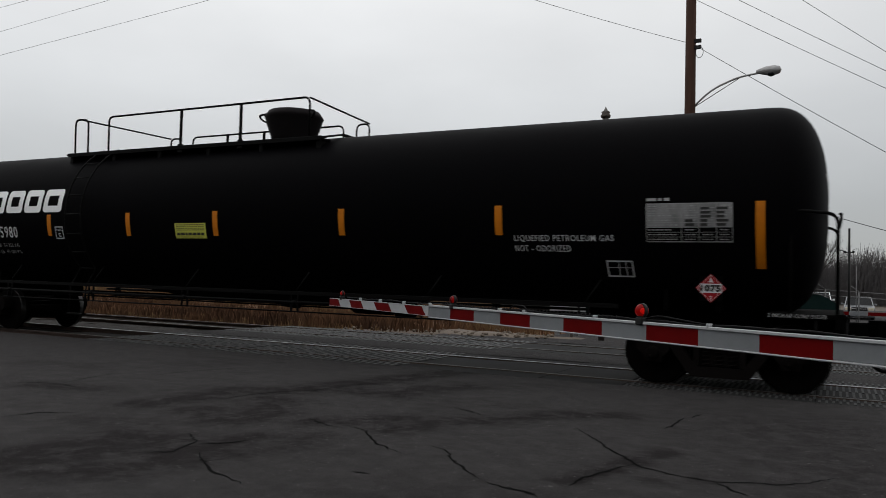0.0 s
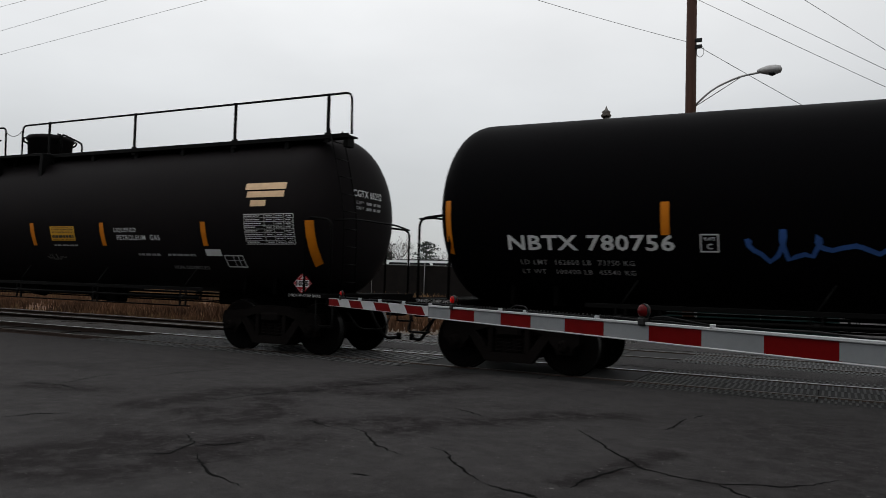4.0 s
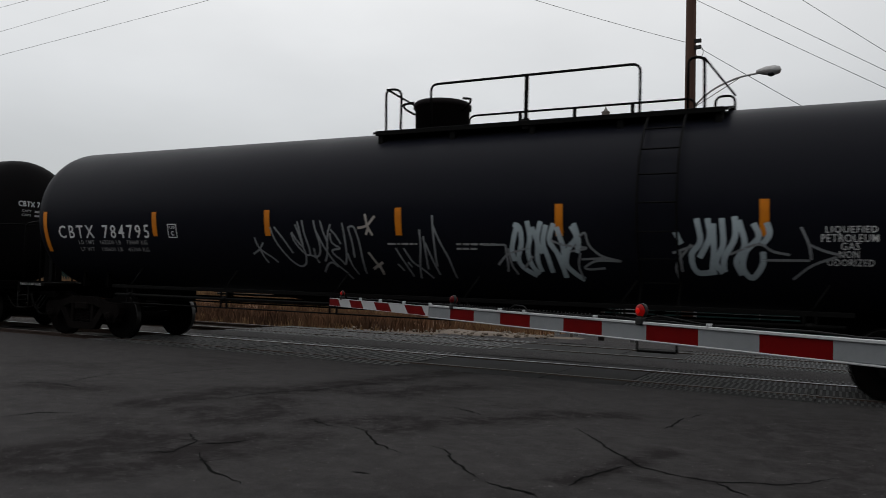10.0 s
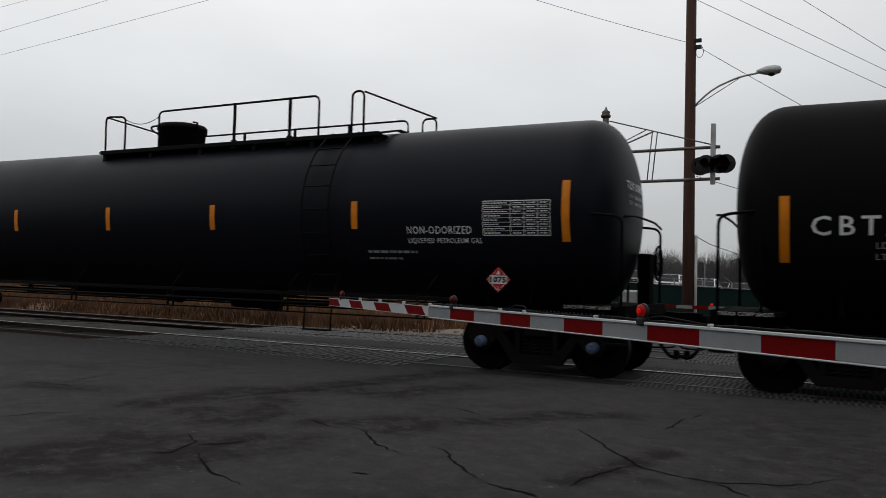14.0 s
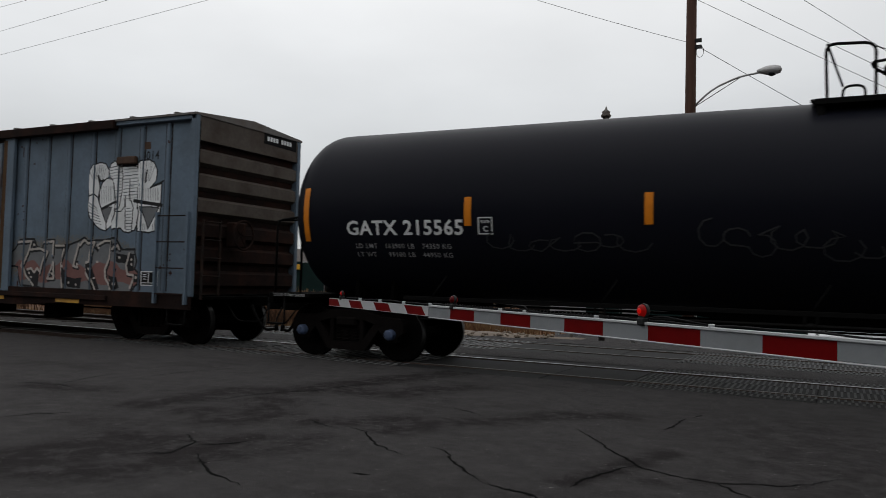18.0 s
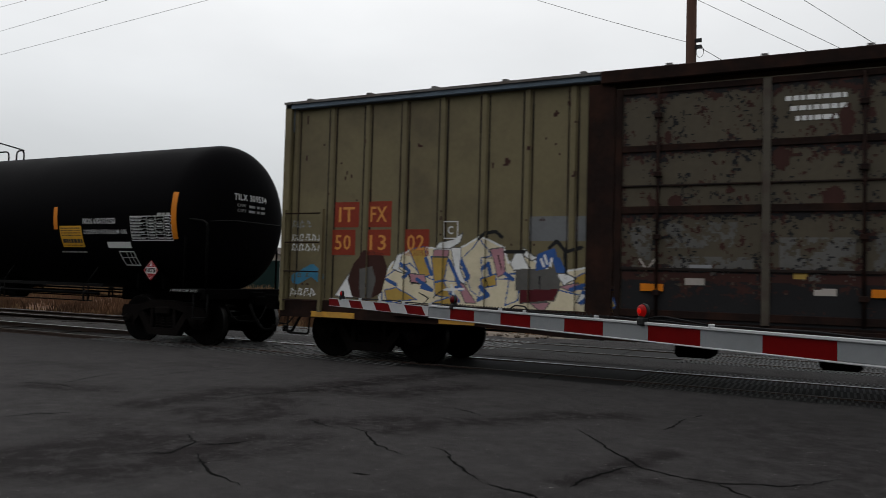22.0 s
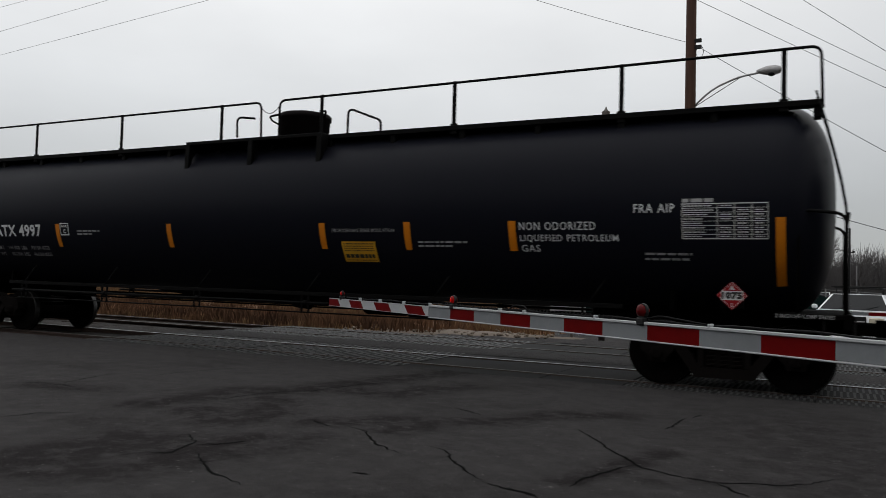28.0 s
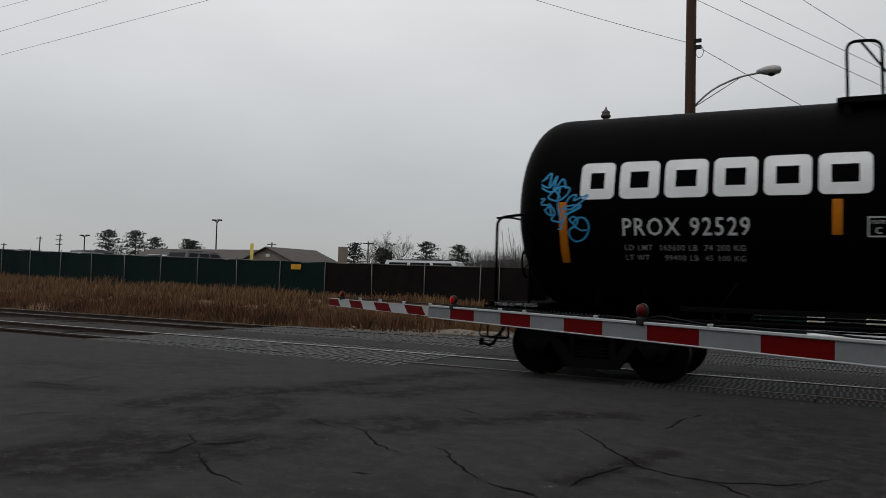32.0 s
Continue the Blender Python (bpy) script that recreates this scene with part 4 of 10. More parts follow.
def vehicle(name, label, category, m, paint, length, width, height, van=False, group="parked vehicles", bonnet=0.62, rake=0.22, k=.16):
    """A parked car with its nose towards local -y: body, glasshouse, glass, lamps and wheels."""
    c = thing(name, label, category, group, at=m)
    w, l = width / 2, length
    hood = bonnet * height if not van else .6 * height
    side = [(0, .28), (0, hood * .8), (.08, hood * .94), (l * .26, hood * 1.02), (l - .1, hood * 1.05), (l, hood * .9), (l, .3), (l - .15, .24), (.15, .22)]
    b = Shape().prism([(y, z) for y, z in side], -w, w, "x")
    part("body", b, paint, c)
    a0, a1 = (l * rake, l * (rake + .14)) if not van else (l * .1, l * .24)
    e1, e0 = (l * .92, l * .98) if van or height > 1.6 else (l * .72, l * .88)
    z0, z1 = hood * 1.02, height
    top = Shape()
    v = [(-w + .03, a0, z0), (w - .03, a0, z0), (w - .03, e0, z0), (-w + .03, e0, z0), (-w + k, a1, z1), (w - k, a1, z1), (w - k, e1, z1), (-w + k, e1, z1)]
    top.add(v, [(0, 1, 5, 4), (1, 2, 6, 5), (2, 3, 7, 6), (3, 0, 4, 7), (4, 5, 6, 7)])
    part("cabin", top, paint, c)

    def on(p, q, r, s, f, out):
        P = [Vector(x) for x in (p, q, r, s)]
        mid = sum(P, Vector()) / 4
        n = (P[1] - P[0]).cross(P[3] - P[0]).normalized()
        if n.dot(mid - Vector((0, l * .5, z0))) < 0:
            n = -n
        return Shape().add([mid + (x - mid) * f + n * out for x in P], [(0, 1, 2, 3)])
    part("windscreen", on(v[0], v[1], v[5], v[4], .93, .008), GLASS, c, "dark windscreen")
    part("rear_window", on(v[2], v[3], v[7], v[6], .82, .008), GLASS, c)
    for i, j, n, o in ((1, 2, 6, 5), (3, 0, 4, 7)):
        P = [Vector(v[q]) for q in (i, j, n, o)]
        for f0, f1 in ((.06, .32), (.36, .64), (.68, .94)):
            q = [P[0].lerp(P[1], f0).lerp(P[3].lerp(P[2], f0), .14), P[0].lerp(P[1], f1).lerp(P[3].lerp(P[2], f1), .14), P[0].lerp(P[1], f1).lerp(P[3].lerp(P[2], f1), .86), P[0].lerp(P[1], f0).lerp(P[3].lerp(P[2], f0), .86)]
            s = 1 if i == 1 else -1
            part("side_window", Shape().add([(p.x + s * .01, p.y, p.z) for p in q], [(0, 1, 2, 3)]), GLASS, c, "dark side window")
    part("grille", Shape().box(-w * .52, w * .52, -.03, .01, hood * .68, hood * .92, .01), DARKMETAL, c)
    part("grille_bar", Shape().box(-w * .5, w * .5, -.045, -.02, hood * .78, hood * .82, .005), CHROME, c)
    part("bumper", Shape().box(-w * .98, w * .98, -.1, .06, .3, hood * .5, .04), paint if not van else DARKMETAL, c)
    for s in (-1, 1):
        part("headlamp", Shape().box(min(s * w * .58, s * w * .95), max(s * w * .58, s * w * .95), -.02, .05, hood * .7, hood * .9, .02), HEADLAMP, c, "clear headlamp")
        part("wing_mirror", Shape().box(min(s * (w + .02), s * (w + .18)), max(s * (w + .02), s * (w + .18)), a0 + .25, a0 + .33, z0 + .02, z0 + .15, .03), paint, c)
        if height > 1.6:
            part("roof_rail", Shape().tube([(s * (w - k - .06), a1 + .3, z1 + .05), (s * (w - k - .06), e1 - .2, z1 + .05)], .018, 6), DARKMETAL, c)
        for y in (l * .18, l * .8):
            t = part("wheel", Shape().lathe([(-.11, .2), (-.1, .32), (.1, .32), (.11, .2)], 18, "x", (s * (w - .1), y, .32)), TYRE, c)
            part("rim", Shape().lathe([(-.112, .19), (.112, .19)], 14, "x", (s * (w - .1), y, .32)), CHROME, t)
    return c


SUV = vehicle("suv", "white utility vehicle with a dark roof rack at the far gate", "car", pose(.7, 24.0, -.46), CARWHITE, 4.7, 1.95, 1.77, group="", bonnet=.72, rake=.25, k=.3)
rack = part("roof_rack", Shape().tube(rounded([(-.62, 2.0, 1.95), (-.62, 4.3, 1.95), (.62, 4.3, 1.95), (.62, 2.0, 1.95), (-.62, 2.0, 1.95)], .1, 3), .022, 6), DARKMETAL, SUV, "dark tubular roof rack")
for y in (2.0, 2.5, 3.0, 3.5, 4.0):
    part("rack_bar", Shape().tube([(-.72, y, 1.99), (.72, y, 1.99)], .02, 6), DARKMETAL, rack)
for x in (-.62, .62):
    for y in (2.2, 4.1):
        part("rack_foot", Shape().tube([(x, y, 1.76), (x, y, 1.95)], .018, 6), DARKMETAL, rack)
for x in (-.5, .2):
    part("wiper", Shape().tube([(x, 1.16, 1.335), (x + .3, 1.3, 1.41), (x + .42, 1.36, 1.44)], .009, 5), TYRE, SUV)
part("bonnet_vent", Shape().box(-.34, .34, .72, .78, 1.262, 1.292, .012), DARKMETAL, SUV)
for x in (-.9, .9):
    part("turn_lamp", Shape().box(x - .05, x + .05, -.03, .03, .8, .9, .012), AMBER, SUV, "amber turn lamp")
vehicle("van", "long white passenger van parked behind the fence", "van", pose(-16.5, 36.9, .22, 0, 0, 100), CARWHITE, 5.4, 2.0, 2.15, True)
paints = (CARWHITE, CARGREY, CARWHITE, CARDARK, CARWHITE, CARGREY)
for i in range(11):
    x = -60 + i * 2.75 + (.5 if i % 3 else 0)
    gnd = .75 + .013 * max(0, -30 - x) + (.12 if i % 2 else 0)
    vehicle("parked_car", ("white", "silver-grey", "white", "dark", "white", "silver-grey")[i % 6] + " car parked behind the green fence", "car", pose(x, 38.5, gnd, 0, 0, 180 if i % 4 == 1 else 0), paints[i % 6], 4.6, 1.85, 1.52 + .2 * (i % 3 == 0))
thing("car_park", "grey asphalt far lot on a slope above the street", "car park", "", sheet(-16, 6, 57, 72, 12, 6, lambda x, y: -.12 - .1 * (x + 3.25)), ASPHALT, kind="structure")
for i in range(7):
    x = -14.2 + i * 2.6
    vehicle("parked_car", ("silver-grey", "white", "white")[i % 3] + " car parked in the far lot", "car", pose(x, 60, -.12 - .1 * (x + 3.25)), (CARGREY, CARWHITE, CARWHITE)[i % 3], 4.6, 1.85, 1.6)
thing("car_park", "grey asphalt car park behind the fence", "car park", "", sheet(-110, -12, 33, 78, 20, 10, lambda x, y: .72 + .013 * max(0, -30 - x) - max(0, (x + 30) / 18) * .5), ASPHALT, kind="structure")


def low_building():
    b = thing("building", "long low building with a brown shingled gable roof", "building", at=pose(-78, 84, 0))
    part("wall", Shape().box(-13, 15.5, -4, 4, 0, 3.3, .02), GABLE, b)
    r = Shape().prism([(-5.0, 3.1), (0, 4.85), (5.0, 3.1), (5.0, 2.95), (0, 4.7), (-5.0, 2.95)], -14, 8, "x")
    part("roof", r, ROOFING, b, "brown shingle roof")
    g = Shape().prism([(8.0, 3.0), (12.5, 4.9), (17.2, 3.0)], -5.2, 5.0, "y")
    part("gable", g, GABLE, b, "tan gable end")
    part("gable_roof", Shape().prism([(7.6, 2.95), (12.5, 5.05), (17.6, 2.95), (17.6, 2.8), (12.5, 4.9), (7.6, 2.8)], -5.6, 5.2, "y"), ROOFING, b)
    part("gable_vent", Shape().box(12.3, 12.9, -5.25, -5.2, 3.75, 4.1), CARWHITE, b)
    part("chimney", Shape().box(20.6, 21.4, -1, 0, 0, 5.3), GABLE, b)
    for i in range(6):
        w = part("window", Shape().box(-11 + i * 3, -9.4 + i * 3, -4.03, -3.98, 1.2, 2.4), GLASS, b)


low_building()


def lamp_post(x, y, z0, h, heads):
    p = thing("lamp_post", "tall thin car park light pole", "lamp post", "light poles", at=pose(x, y, z0))
    part("pole", Shape().tube([(0, 0, 0), (0, 0, h)], [.13, .09], 8), DARKMETAL, p)
    for s in heads:
        part("lamp_head", Shape().box(s * .9 - .28, s * .9 + .28, -.3, .3, h - .02, h + .2, .06), DARKMETAL, p)
        part("lamp_arm", Shape().tube([(0, 0, h - .3), (s * .8, 0, h)], .05, 5), DARKMETAL, p)


lamp_post(-84.8, 90, 0, 9.5, (-.6, .6))
lamp_post(-114.4, 90, 0, 7.2, (-.8, .8))
lamp_post(-77.3, 130, 0, 8.0, (-.6, .6))
for x, z in ((-120.9, 7.6), (-126.2, 7.1), (-136, 5.9), (-57.3, 6.4), (-74.0, 6.2)):
    p = thing("utility_pole", "distant thin utility pole", "utility pole", "distant poles", at=pose(x, 90, 0))
    part("pole", Shape().tube([(0, 0, 0), (.25 if z > 6.5 else 0, 0, z)], .1, 6), BARK, p)
    for k in range(3 if z > 7.4 else 1):
        part("crossarm", Shape().box(-.8, .8, -.06, .06, z - .35 - k * .8, z - .22 - k * .8), BARK, p)
p = thing("yellow_post", "yellow painted marker post", "post", at=pose(-33.6, 38.9, .6))
part("post", Shape().tube([(0, 0, 0), (0, 0, 2.8)], .11, 10), POSTYEL, p)


def branch(s, rng, p, d, length, r, depth, twigs):
    """A limb that forks; the last forks carry fine twigs."""
    q = p + d * length
    mid = p.lerp(q, .5) + Vector((rng.gauss(0, .06), rng.gauss(0, .06), 0)) * length
    s.tube([p, mid, q], [r, r * .82, r * .62], 5 if depth > 1 else 3, False)
    if depth == 0:
        for _ in range(5):
            e = (d + Vector((rng.gauss(0, .5), rng.gauss(0, .5), rng.gauss(.1, .35)))).normalized()
            a = p.lerp(q, rng.uniform(.3, 1))
            twigs.tube([a, a + e * length * rng.uniform(.5, .9)], [r * .45, r * .2], 3, False)
        return
    for _ in range(rng.choice((2, 3, 3))):
        e = (d * .9 + Vector((rng.gauss(0, .42), rng.gauss(0, .42), rng.gauss(.26, .22)))).normalized()
        branch(s, rng, p.lerp(q, rng.uniform(.65, 1)), e, length * rng.uniform(.6, .84), r * .6, depth - 1, twigs)


def bare_tree(h, seed, depth=5):
    rng = random.Random(seed)
    t = thing("bare_tree", "leafless winter tree with fine spreading branches", "tree", "bare trees")
    trunk, twigs = Shape(), Shape()
    trunk.tube([(0, 0, -.3), (.03, 0, h * .12), (0, .04, h * .26)], [h * .02, h * .016, h * .013], 8)
    for i in range(5):
        a = i * 1.2566 + rng.uniform(-.3, .3)
        d = Vector((math.cos(a) * .5, math.sin(a) * .5, 1)).normalized()
        branch(trunk, rng, Vector((0, 0, h * rng.uniform(.17, .26))), d, h * .24, h * .0085, depth - 1, twigs)
    part("trunk", trunk, BARK, t)
    part("twigs", twigs, TWIG, t, "thicket of fine bare twigs")
    return t


def conifer(h, seed):
    """A pine: bare tapered trunk and whorls of drooping needled limbs with gaps."""
    rng = random.Random(seed)
    t = thing("pine_tree", "dark evergreen pine with uneven layered limbs", "tree", "pines")
    part("trunk", Shape().tube([(0, 0, -.3), (.05, 0, h * .5), (0, 0, h * .97)], [h * .028, h * .018, .03], 8), BARK, t)
    v, f = [], []
    limbs = Shape()
    for i in range(34):
        k = i / 33
        z = h * (.3 + .68 * k)
        ln = h * .4 * (1 - k) ** .5 * rng.uniform(.5, 1.15) + h * .03
        a = i * 2.4 + rng.uniform(-.4, .4)
        d = Vector((math.cos(a), math.sin(a), rng.uniform(-.02, .22)))
        limbs.tube([(0, 0, z), tuple(Vector((0, 0, z)) + d * ln)], [.05, .015], 4, False)
        for _ in range(70):
            u = rng.uniform(.2, 1.05)
            c = Vector((0, 0, z)) + d * ln * u + Vector((rng.gauss(0, .045), rng.gauss(0, .045), rng.gauss(.012, .014))) * h
            s = h * rng.uniform(.01, .026)
            n = Vector((rng.gauss(0, 1), rng.gauss(0, 1), rng.gauss(0, .8))).normalized()
            e1 = n.orthogonal().normalized() * s
            e2 = n.cross(e1).normalized() * s * .5
            o = len(v)
            v += [c - e1, c + e2, c + e1, c - e2]
            f.append((o, o + 1, o + 2, o + 3))
    part("limbs", limbs, BARK, t)
    s = Shape()
    s.add(v, f)
    part("crown", s, NEEDLE, t, "clumped dark green needles")
    return t


def plant(src, spots):
    for i, (x, y, z, k, turn) in enumerate(spots):
        m = pose(x, y, z, 0, 0, turn) @ Matrix.Scale(k, 4)
        if i == 0:
            src.matrix_basis = m
        else:
            c = copy_thing(src, pose(x, y, z, 0, 0, turn))
            c.scale = (k, k, k)


plant(conifer(9, 1), [(-114.5, 95, .2, .92, 0), (-107.8, 95, .2, .9, 80), (-50.9, 95, -.3, .76, 200), (-46.4, 96, -.3, .72, 260), (-13.6, 131, -.4, .72, 30)])
plant(conifer(8.5, 2), [(-103.2, 95, .2, .82, 40), (-97.6, 97, .2, .8, 130), (-62.2, 94, -.3, .78, 300), (-95.4, 96, .2, .76, 10), (-58.6, 97, -.2, .66, 190), (-60.6, 99, -.2, .72, 70), (-27.5, 110, -.3, .8, 45)])
plant(bare_tree(11, 11), [(-57.5, 97, -1.2, .96, 0), (-3.2, 128, -.5, 1.12, 60), (-60, 97, -1, .78, 200), (-1.0, 140, -.5, .8, 20), (-24, 118, -.5, .75, 150)])
plant(bare_tree(9, 12), [(-43, 100, -1, .8, 0), (-10.5, 130, -.5, 1.05, 40), (-15.5, 126, -.5, .85, 140), (-7, 134, -.5, 1.02, 250), (3.5, 132, -.5, 1.0, 10), (-36, 100, -1, .75, 90), (8, 134, -.5, 1.0, 200), (-20, 130, -.5, .95, 310), (-29, 120, -1, .85, 30), (-40.5, 97, -1, .7, 170), (-58, 99, -1, .7, 70)])


def thicket():
    """A leafless shrub of straight stems that fan out from one root behind the dark fence."""
    rng = random.Random(8)
    t = thing("bare_shrub", "leafless shrub of thin straight stems behind the fence", "shrub", at=pose(-13.3, 34.4, .4))
    stems, twigs = Shape(), Shape()
    for i in range(26):
        a = rng.gauss(0, .3)
        n = rng.uniform(2.0, 3.9) * (1 - .3 * abs(a))
        p = Vector((rng.gauss(0, .22), rng.gauss(0, .2), 0))
        d = Vector((math.sin(a), rng.gauss(0, .2), math.cos(a)))
        q = p + d * n * .5 + Vector((rng.gauss(0, .04), 0, 0))
        e = p + d * n + Vector((rng.gauss(0, .12), 0, 0))
        stems.tube([p, q, e], [.026, .018, .007], 5, False)
        for k in range(4):
            u = q.lerp(e, rng.uniform(-.2, .9))
            twigs.tube([u, u + (d + Vector((rng.gauss(0, .5), rng.gauss(0, .3), 0))).normalized() * rng.uniform(.2, .7)], [.01, .004], 3, False)
    part("stems", stems, BARK, t)
    part("twigs", twigs, TWIG, t)


thicket()


def woods():
    """Far thickets of bare twigs, too fine to count."""
    rng = random.Random(21)
    s = Shape()
    for i in range(7400):
        x = rng.uniform(-66, 20)
        y = rng.uniform(128, 150)
        h = (7.0 + 1.5 * noise.noise((x * .12, 0, 0)) + .8 * noise.noise((x * .5, 0, 4))) * rng.uniform(.6, 1.08)
        a = rng.gauss(0, .16)
        s.tube([(x, y, -.6), (x + a * h * .5, y, h * .55), (x + a * h + rng.gauss(0, .3), y, h)], [.06, .035, .012], 3, False)
        for k in range(2):
            z = h * rng.uniform(.35, .9)
            b = rng.gauss(0, .9)
            s.tube([(x + a * z, y, z), (x + a * z + b, y, z + abs(b) * rng.uniform(.5, 1.3))], [.02, .008], 3, False)
    thing("far_woods", "distant belt of bare grey-brown winter trees", "woods", "", s, HAZETWIG, kind="stuff")
    h = Shape()
    v, n = [], 180
    for i in range(n + 1):
        x = -68 + 90 * i / n
        t = 5.6 + 1.0 * noise.noise((x * .15, 0, 0)) + .5 * noise.noise((x * .9, 0, 4))
        v += [(x, 152, -1), (x, 152, t), (x, 154, t), (x, 154, -1)]
    h.add(v, [(4 * i + k, 4 * i + 4 + k, 4 * i + 5 + k, 4 * i + 1 + k) for i in range(n) for k in range(3)])
    thing("far_hedge", "distant dark brown hedge below the bare trees", "hedge", "", h, HAZETWIG, kind="stuff")


woods()

# ---- the train ----

R, ZC = 1.5, 2.52   # tank radius and the height of its axis
WHEEL_R = 0.457


def run(t):
    """How far the train has come after t seconds: it gathers speed slowly from 8.3 to 8.7 m/s."""
    return 8.3067 * t + 0.016158 * t * t - 0.00021064 * t ** 3


def radius(x, half):
    """The tank's radius at x: straight, with heads that are half as deep as they are wide."""
    k = abs(x) - (half - R / 2)
    return R if k <= 0 else R * max(0.0, 1 - min(1, k / (R / 2)) ** 2.6) ** (1 / 2.6)


class Skin(Shape):
    """Flat marks laid on the near side of a tank."""

    def __init__(self, half, lift=0.006):
        self.v, self.f, self.s = [], [], []
        self.half, self.lift = half, lift

    def on(self, x, z, up=0.0):
        a = math.asin(max(-0.98, min(0.98, (z - ZC) / R))) + up / R
        r = radius(x, self.half) + self.lift
        return (x, -r * math.cos(a), ZC + r * math.sin(a))

    def rect(self, x0, x1, z0, z1):
        n, k = max(1, math.ceil((z1 - z0) / 0.07)), max(1, math.ceil((x1 - x0) / 0.6))
        v = [self.on(x0 + (x1 - x0) * i / k, z0 + (z1 - z0) * j / n) for i in range(k + 1) for j in range(n + 1)]
        return self.add(v, [(i * (n + 1) + j, (i + 1) * (n + 1) + j, (i + 1) * (n + 1) + j + 1, i * (n + 1) + j + 1) for i in range(k) for j in range(n)])

    def type(self, x0, x1, z, h, text, bold=0.02, space=1.08):
        v, f = letters(text, x1 - x0, h, bold, space)
        return self.add([self.on(x0 + p[0], z, p[1] - h / 2) for p in v], f)

    def stroke(self, pts, w):
        """A sprayed line of width w through (x, z) points."""
        P = [Vector(p) for p in pts]
        v = []
        for i, p in enumerate(P):
            d = (P[min(i + 1, len(P) - 1)] - P[max(i - 1, 0)]).normalized() * (w / 2)
            v += [self.on(p.x - d.y, p.y + d.x), self.on(p.x + d.y, p.y - d.x)]
        return self.add(v, [(2 * i, 2 * i + 1, 2 * i + 3, 2 * i + 2) for i in range(len(P) - 1)])


def make_wheel():
    s = Shape()
    s.lathe([(-.075, .18), (-.07, .36), (-.075, .375), (-.075, .435), (-.07, .452), (.045, .46), (.05, .478), (.07, .484), (.075, .47), (.075, .375), (.05, .36), (.045, .19), (.09, .16), (.1, .12)], 28, "y")
    return s.mesh("wheel", WHEEL)


def make_tread():
    return Shape().lathe([(-.066, .4555), (-.05, .4605), (.035, .4625), (.042, .464)], 28, "y").mesh("tread", TREAD)


def make_cap():
    s = Shape().lathe([(-.16, 0), (-.158, .05), (-.15, .075), (-.13, .088), (-.02, .095), (0, .1)], 16, "y")
    for k in range(3):
        a = k * 2.094
        s.box(.045 * math.cos(a) - .014, .045 * math.cos(a) + .014, -.175, -.155, .045 * math.sin(a) - .014, .045 * math.sin(a) + .014)
    return s


def make_side_frame():
    """A cast truck side frame with its window, spring seat and pedestal ends."""
    s = Shape()
    s.prism([(-1.12, .62), (-1.06, .72), (-.62, .74), (-.3, .84), (.3, .84), (.62, .74), (1.06, .72), (1.12, .62), (.62, .6), (.34, .68), (-.34, .68), (-.62, .6)], -.09, .09)
    s.prism([(-1.12, .63), (-.66, .61), (-.66, .5), (-.76, .4), (-.78, .33), (-1.0, .33), (-1.02, .42), (-1.12, .5)], -.085, .085)
    s.prism([(1.12, .63), (.66, .61), (.66, .5), (.76, .4), (.78, .33), (1.0, .33), (1.02, .42), (1.12, .5)], -.085, .085)
    s.prism([(-.7, .6), (-.55, .62), (-.3, .3), (.3, .3), (.55, .62), (.7, .6), (.38, .16), (-.38, .16)], -.08, .08)
    s.box(-.34, -.26, -.08, .08, .3, .7, .01)
    s.box(.26, .34, -.08, .08, .3, .7, .01)
    return s.mesh("side_frame", TRUCK)


def make_springs():
    s = Shape()
    for x in (-.17, 0, .17):
        pts = [(x + .06 * math.cos(a), .06 * math.sin(a), .3 + a / (2 * math.pi) * .055) for a in [i * math.pi / 3 for i in range(31)]]
        s.tube(pts, .014, 4, False)
    # A solid block added behind the coils keeps the spring window dark.
    return s.box(-.25, .25, -.02, .03, .3, .62, .01).mesh("spring_nest", TRUCK)


def make_bolster():
    s = Shape().box(-.2, .2, -1.12, 1.12, .56, .72, .03).box(-.28, .28, -.4, .4, .5, .78, .04)
    return s.mesh("truck_bolster", TRUCK)


def make_brake_beam():
    s = Shape()
    for k in (-1, 1):
        s.tube([(k * .4, -.72, .38), (k * .36, 0, .36), (k * .4, .72, .38)], .035, 6)
        s.box(k * .43 - .03, k * .43 + .03, -.8, -.66, .28, .56, .015)
        s.box(k * .43 - .03, k * .43 + .03, .66, .8, .28, .56, .015)
        # Solid plates added to the beams, standing for the shade inside the truck.
        s.prism([(k * .3, .2), (k * .5, .26), (k * .47, .6), (k * .3, .62)], -.6, .6)
    s.box(-.3, .3, -.5, .5, .22, .5, .03)
    s.tube([(-.55, .2, .34), (.55, .2, .3)], .02, 6)
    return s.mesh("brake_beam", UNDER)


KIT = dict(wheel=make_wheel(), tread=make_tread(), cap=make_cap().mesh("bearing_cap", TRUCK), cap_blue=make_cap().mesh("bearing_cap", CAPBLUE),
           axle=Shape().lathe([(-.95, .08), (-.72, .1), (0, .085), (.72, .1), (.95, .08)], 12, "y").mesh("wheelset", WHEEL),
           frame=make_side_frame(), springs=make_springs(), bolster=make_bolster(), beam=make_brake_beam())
WHEELSETS = []
CARS = []


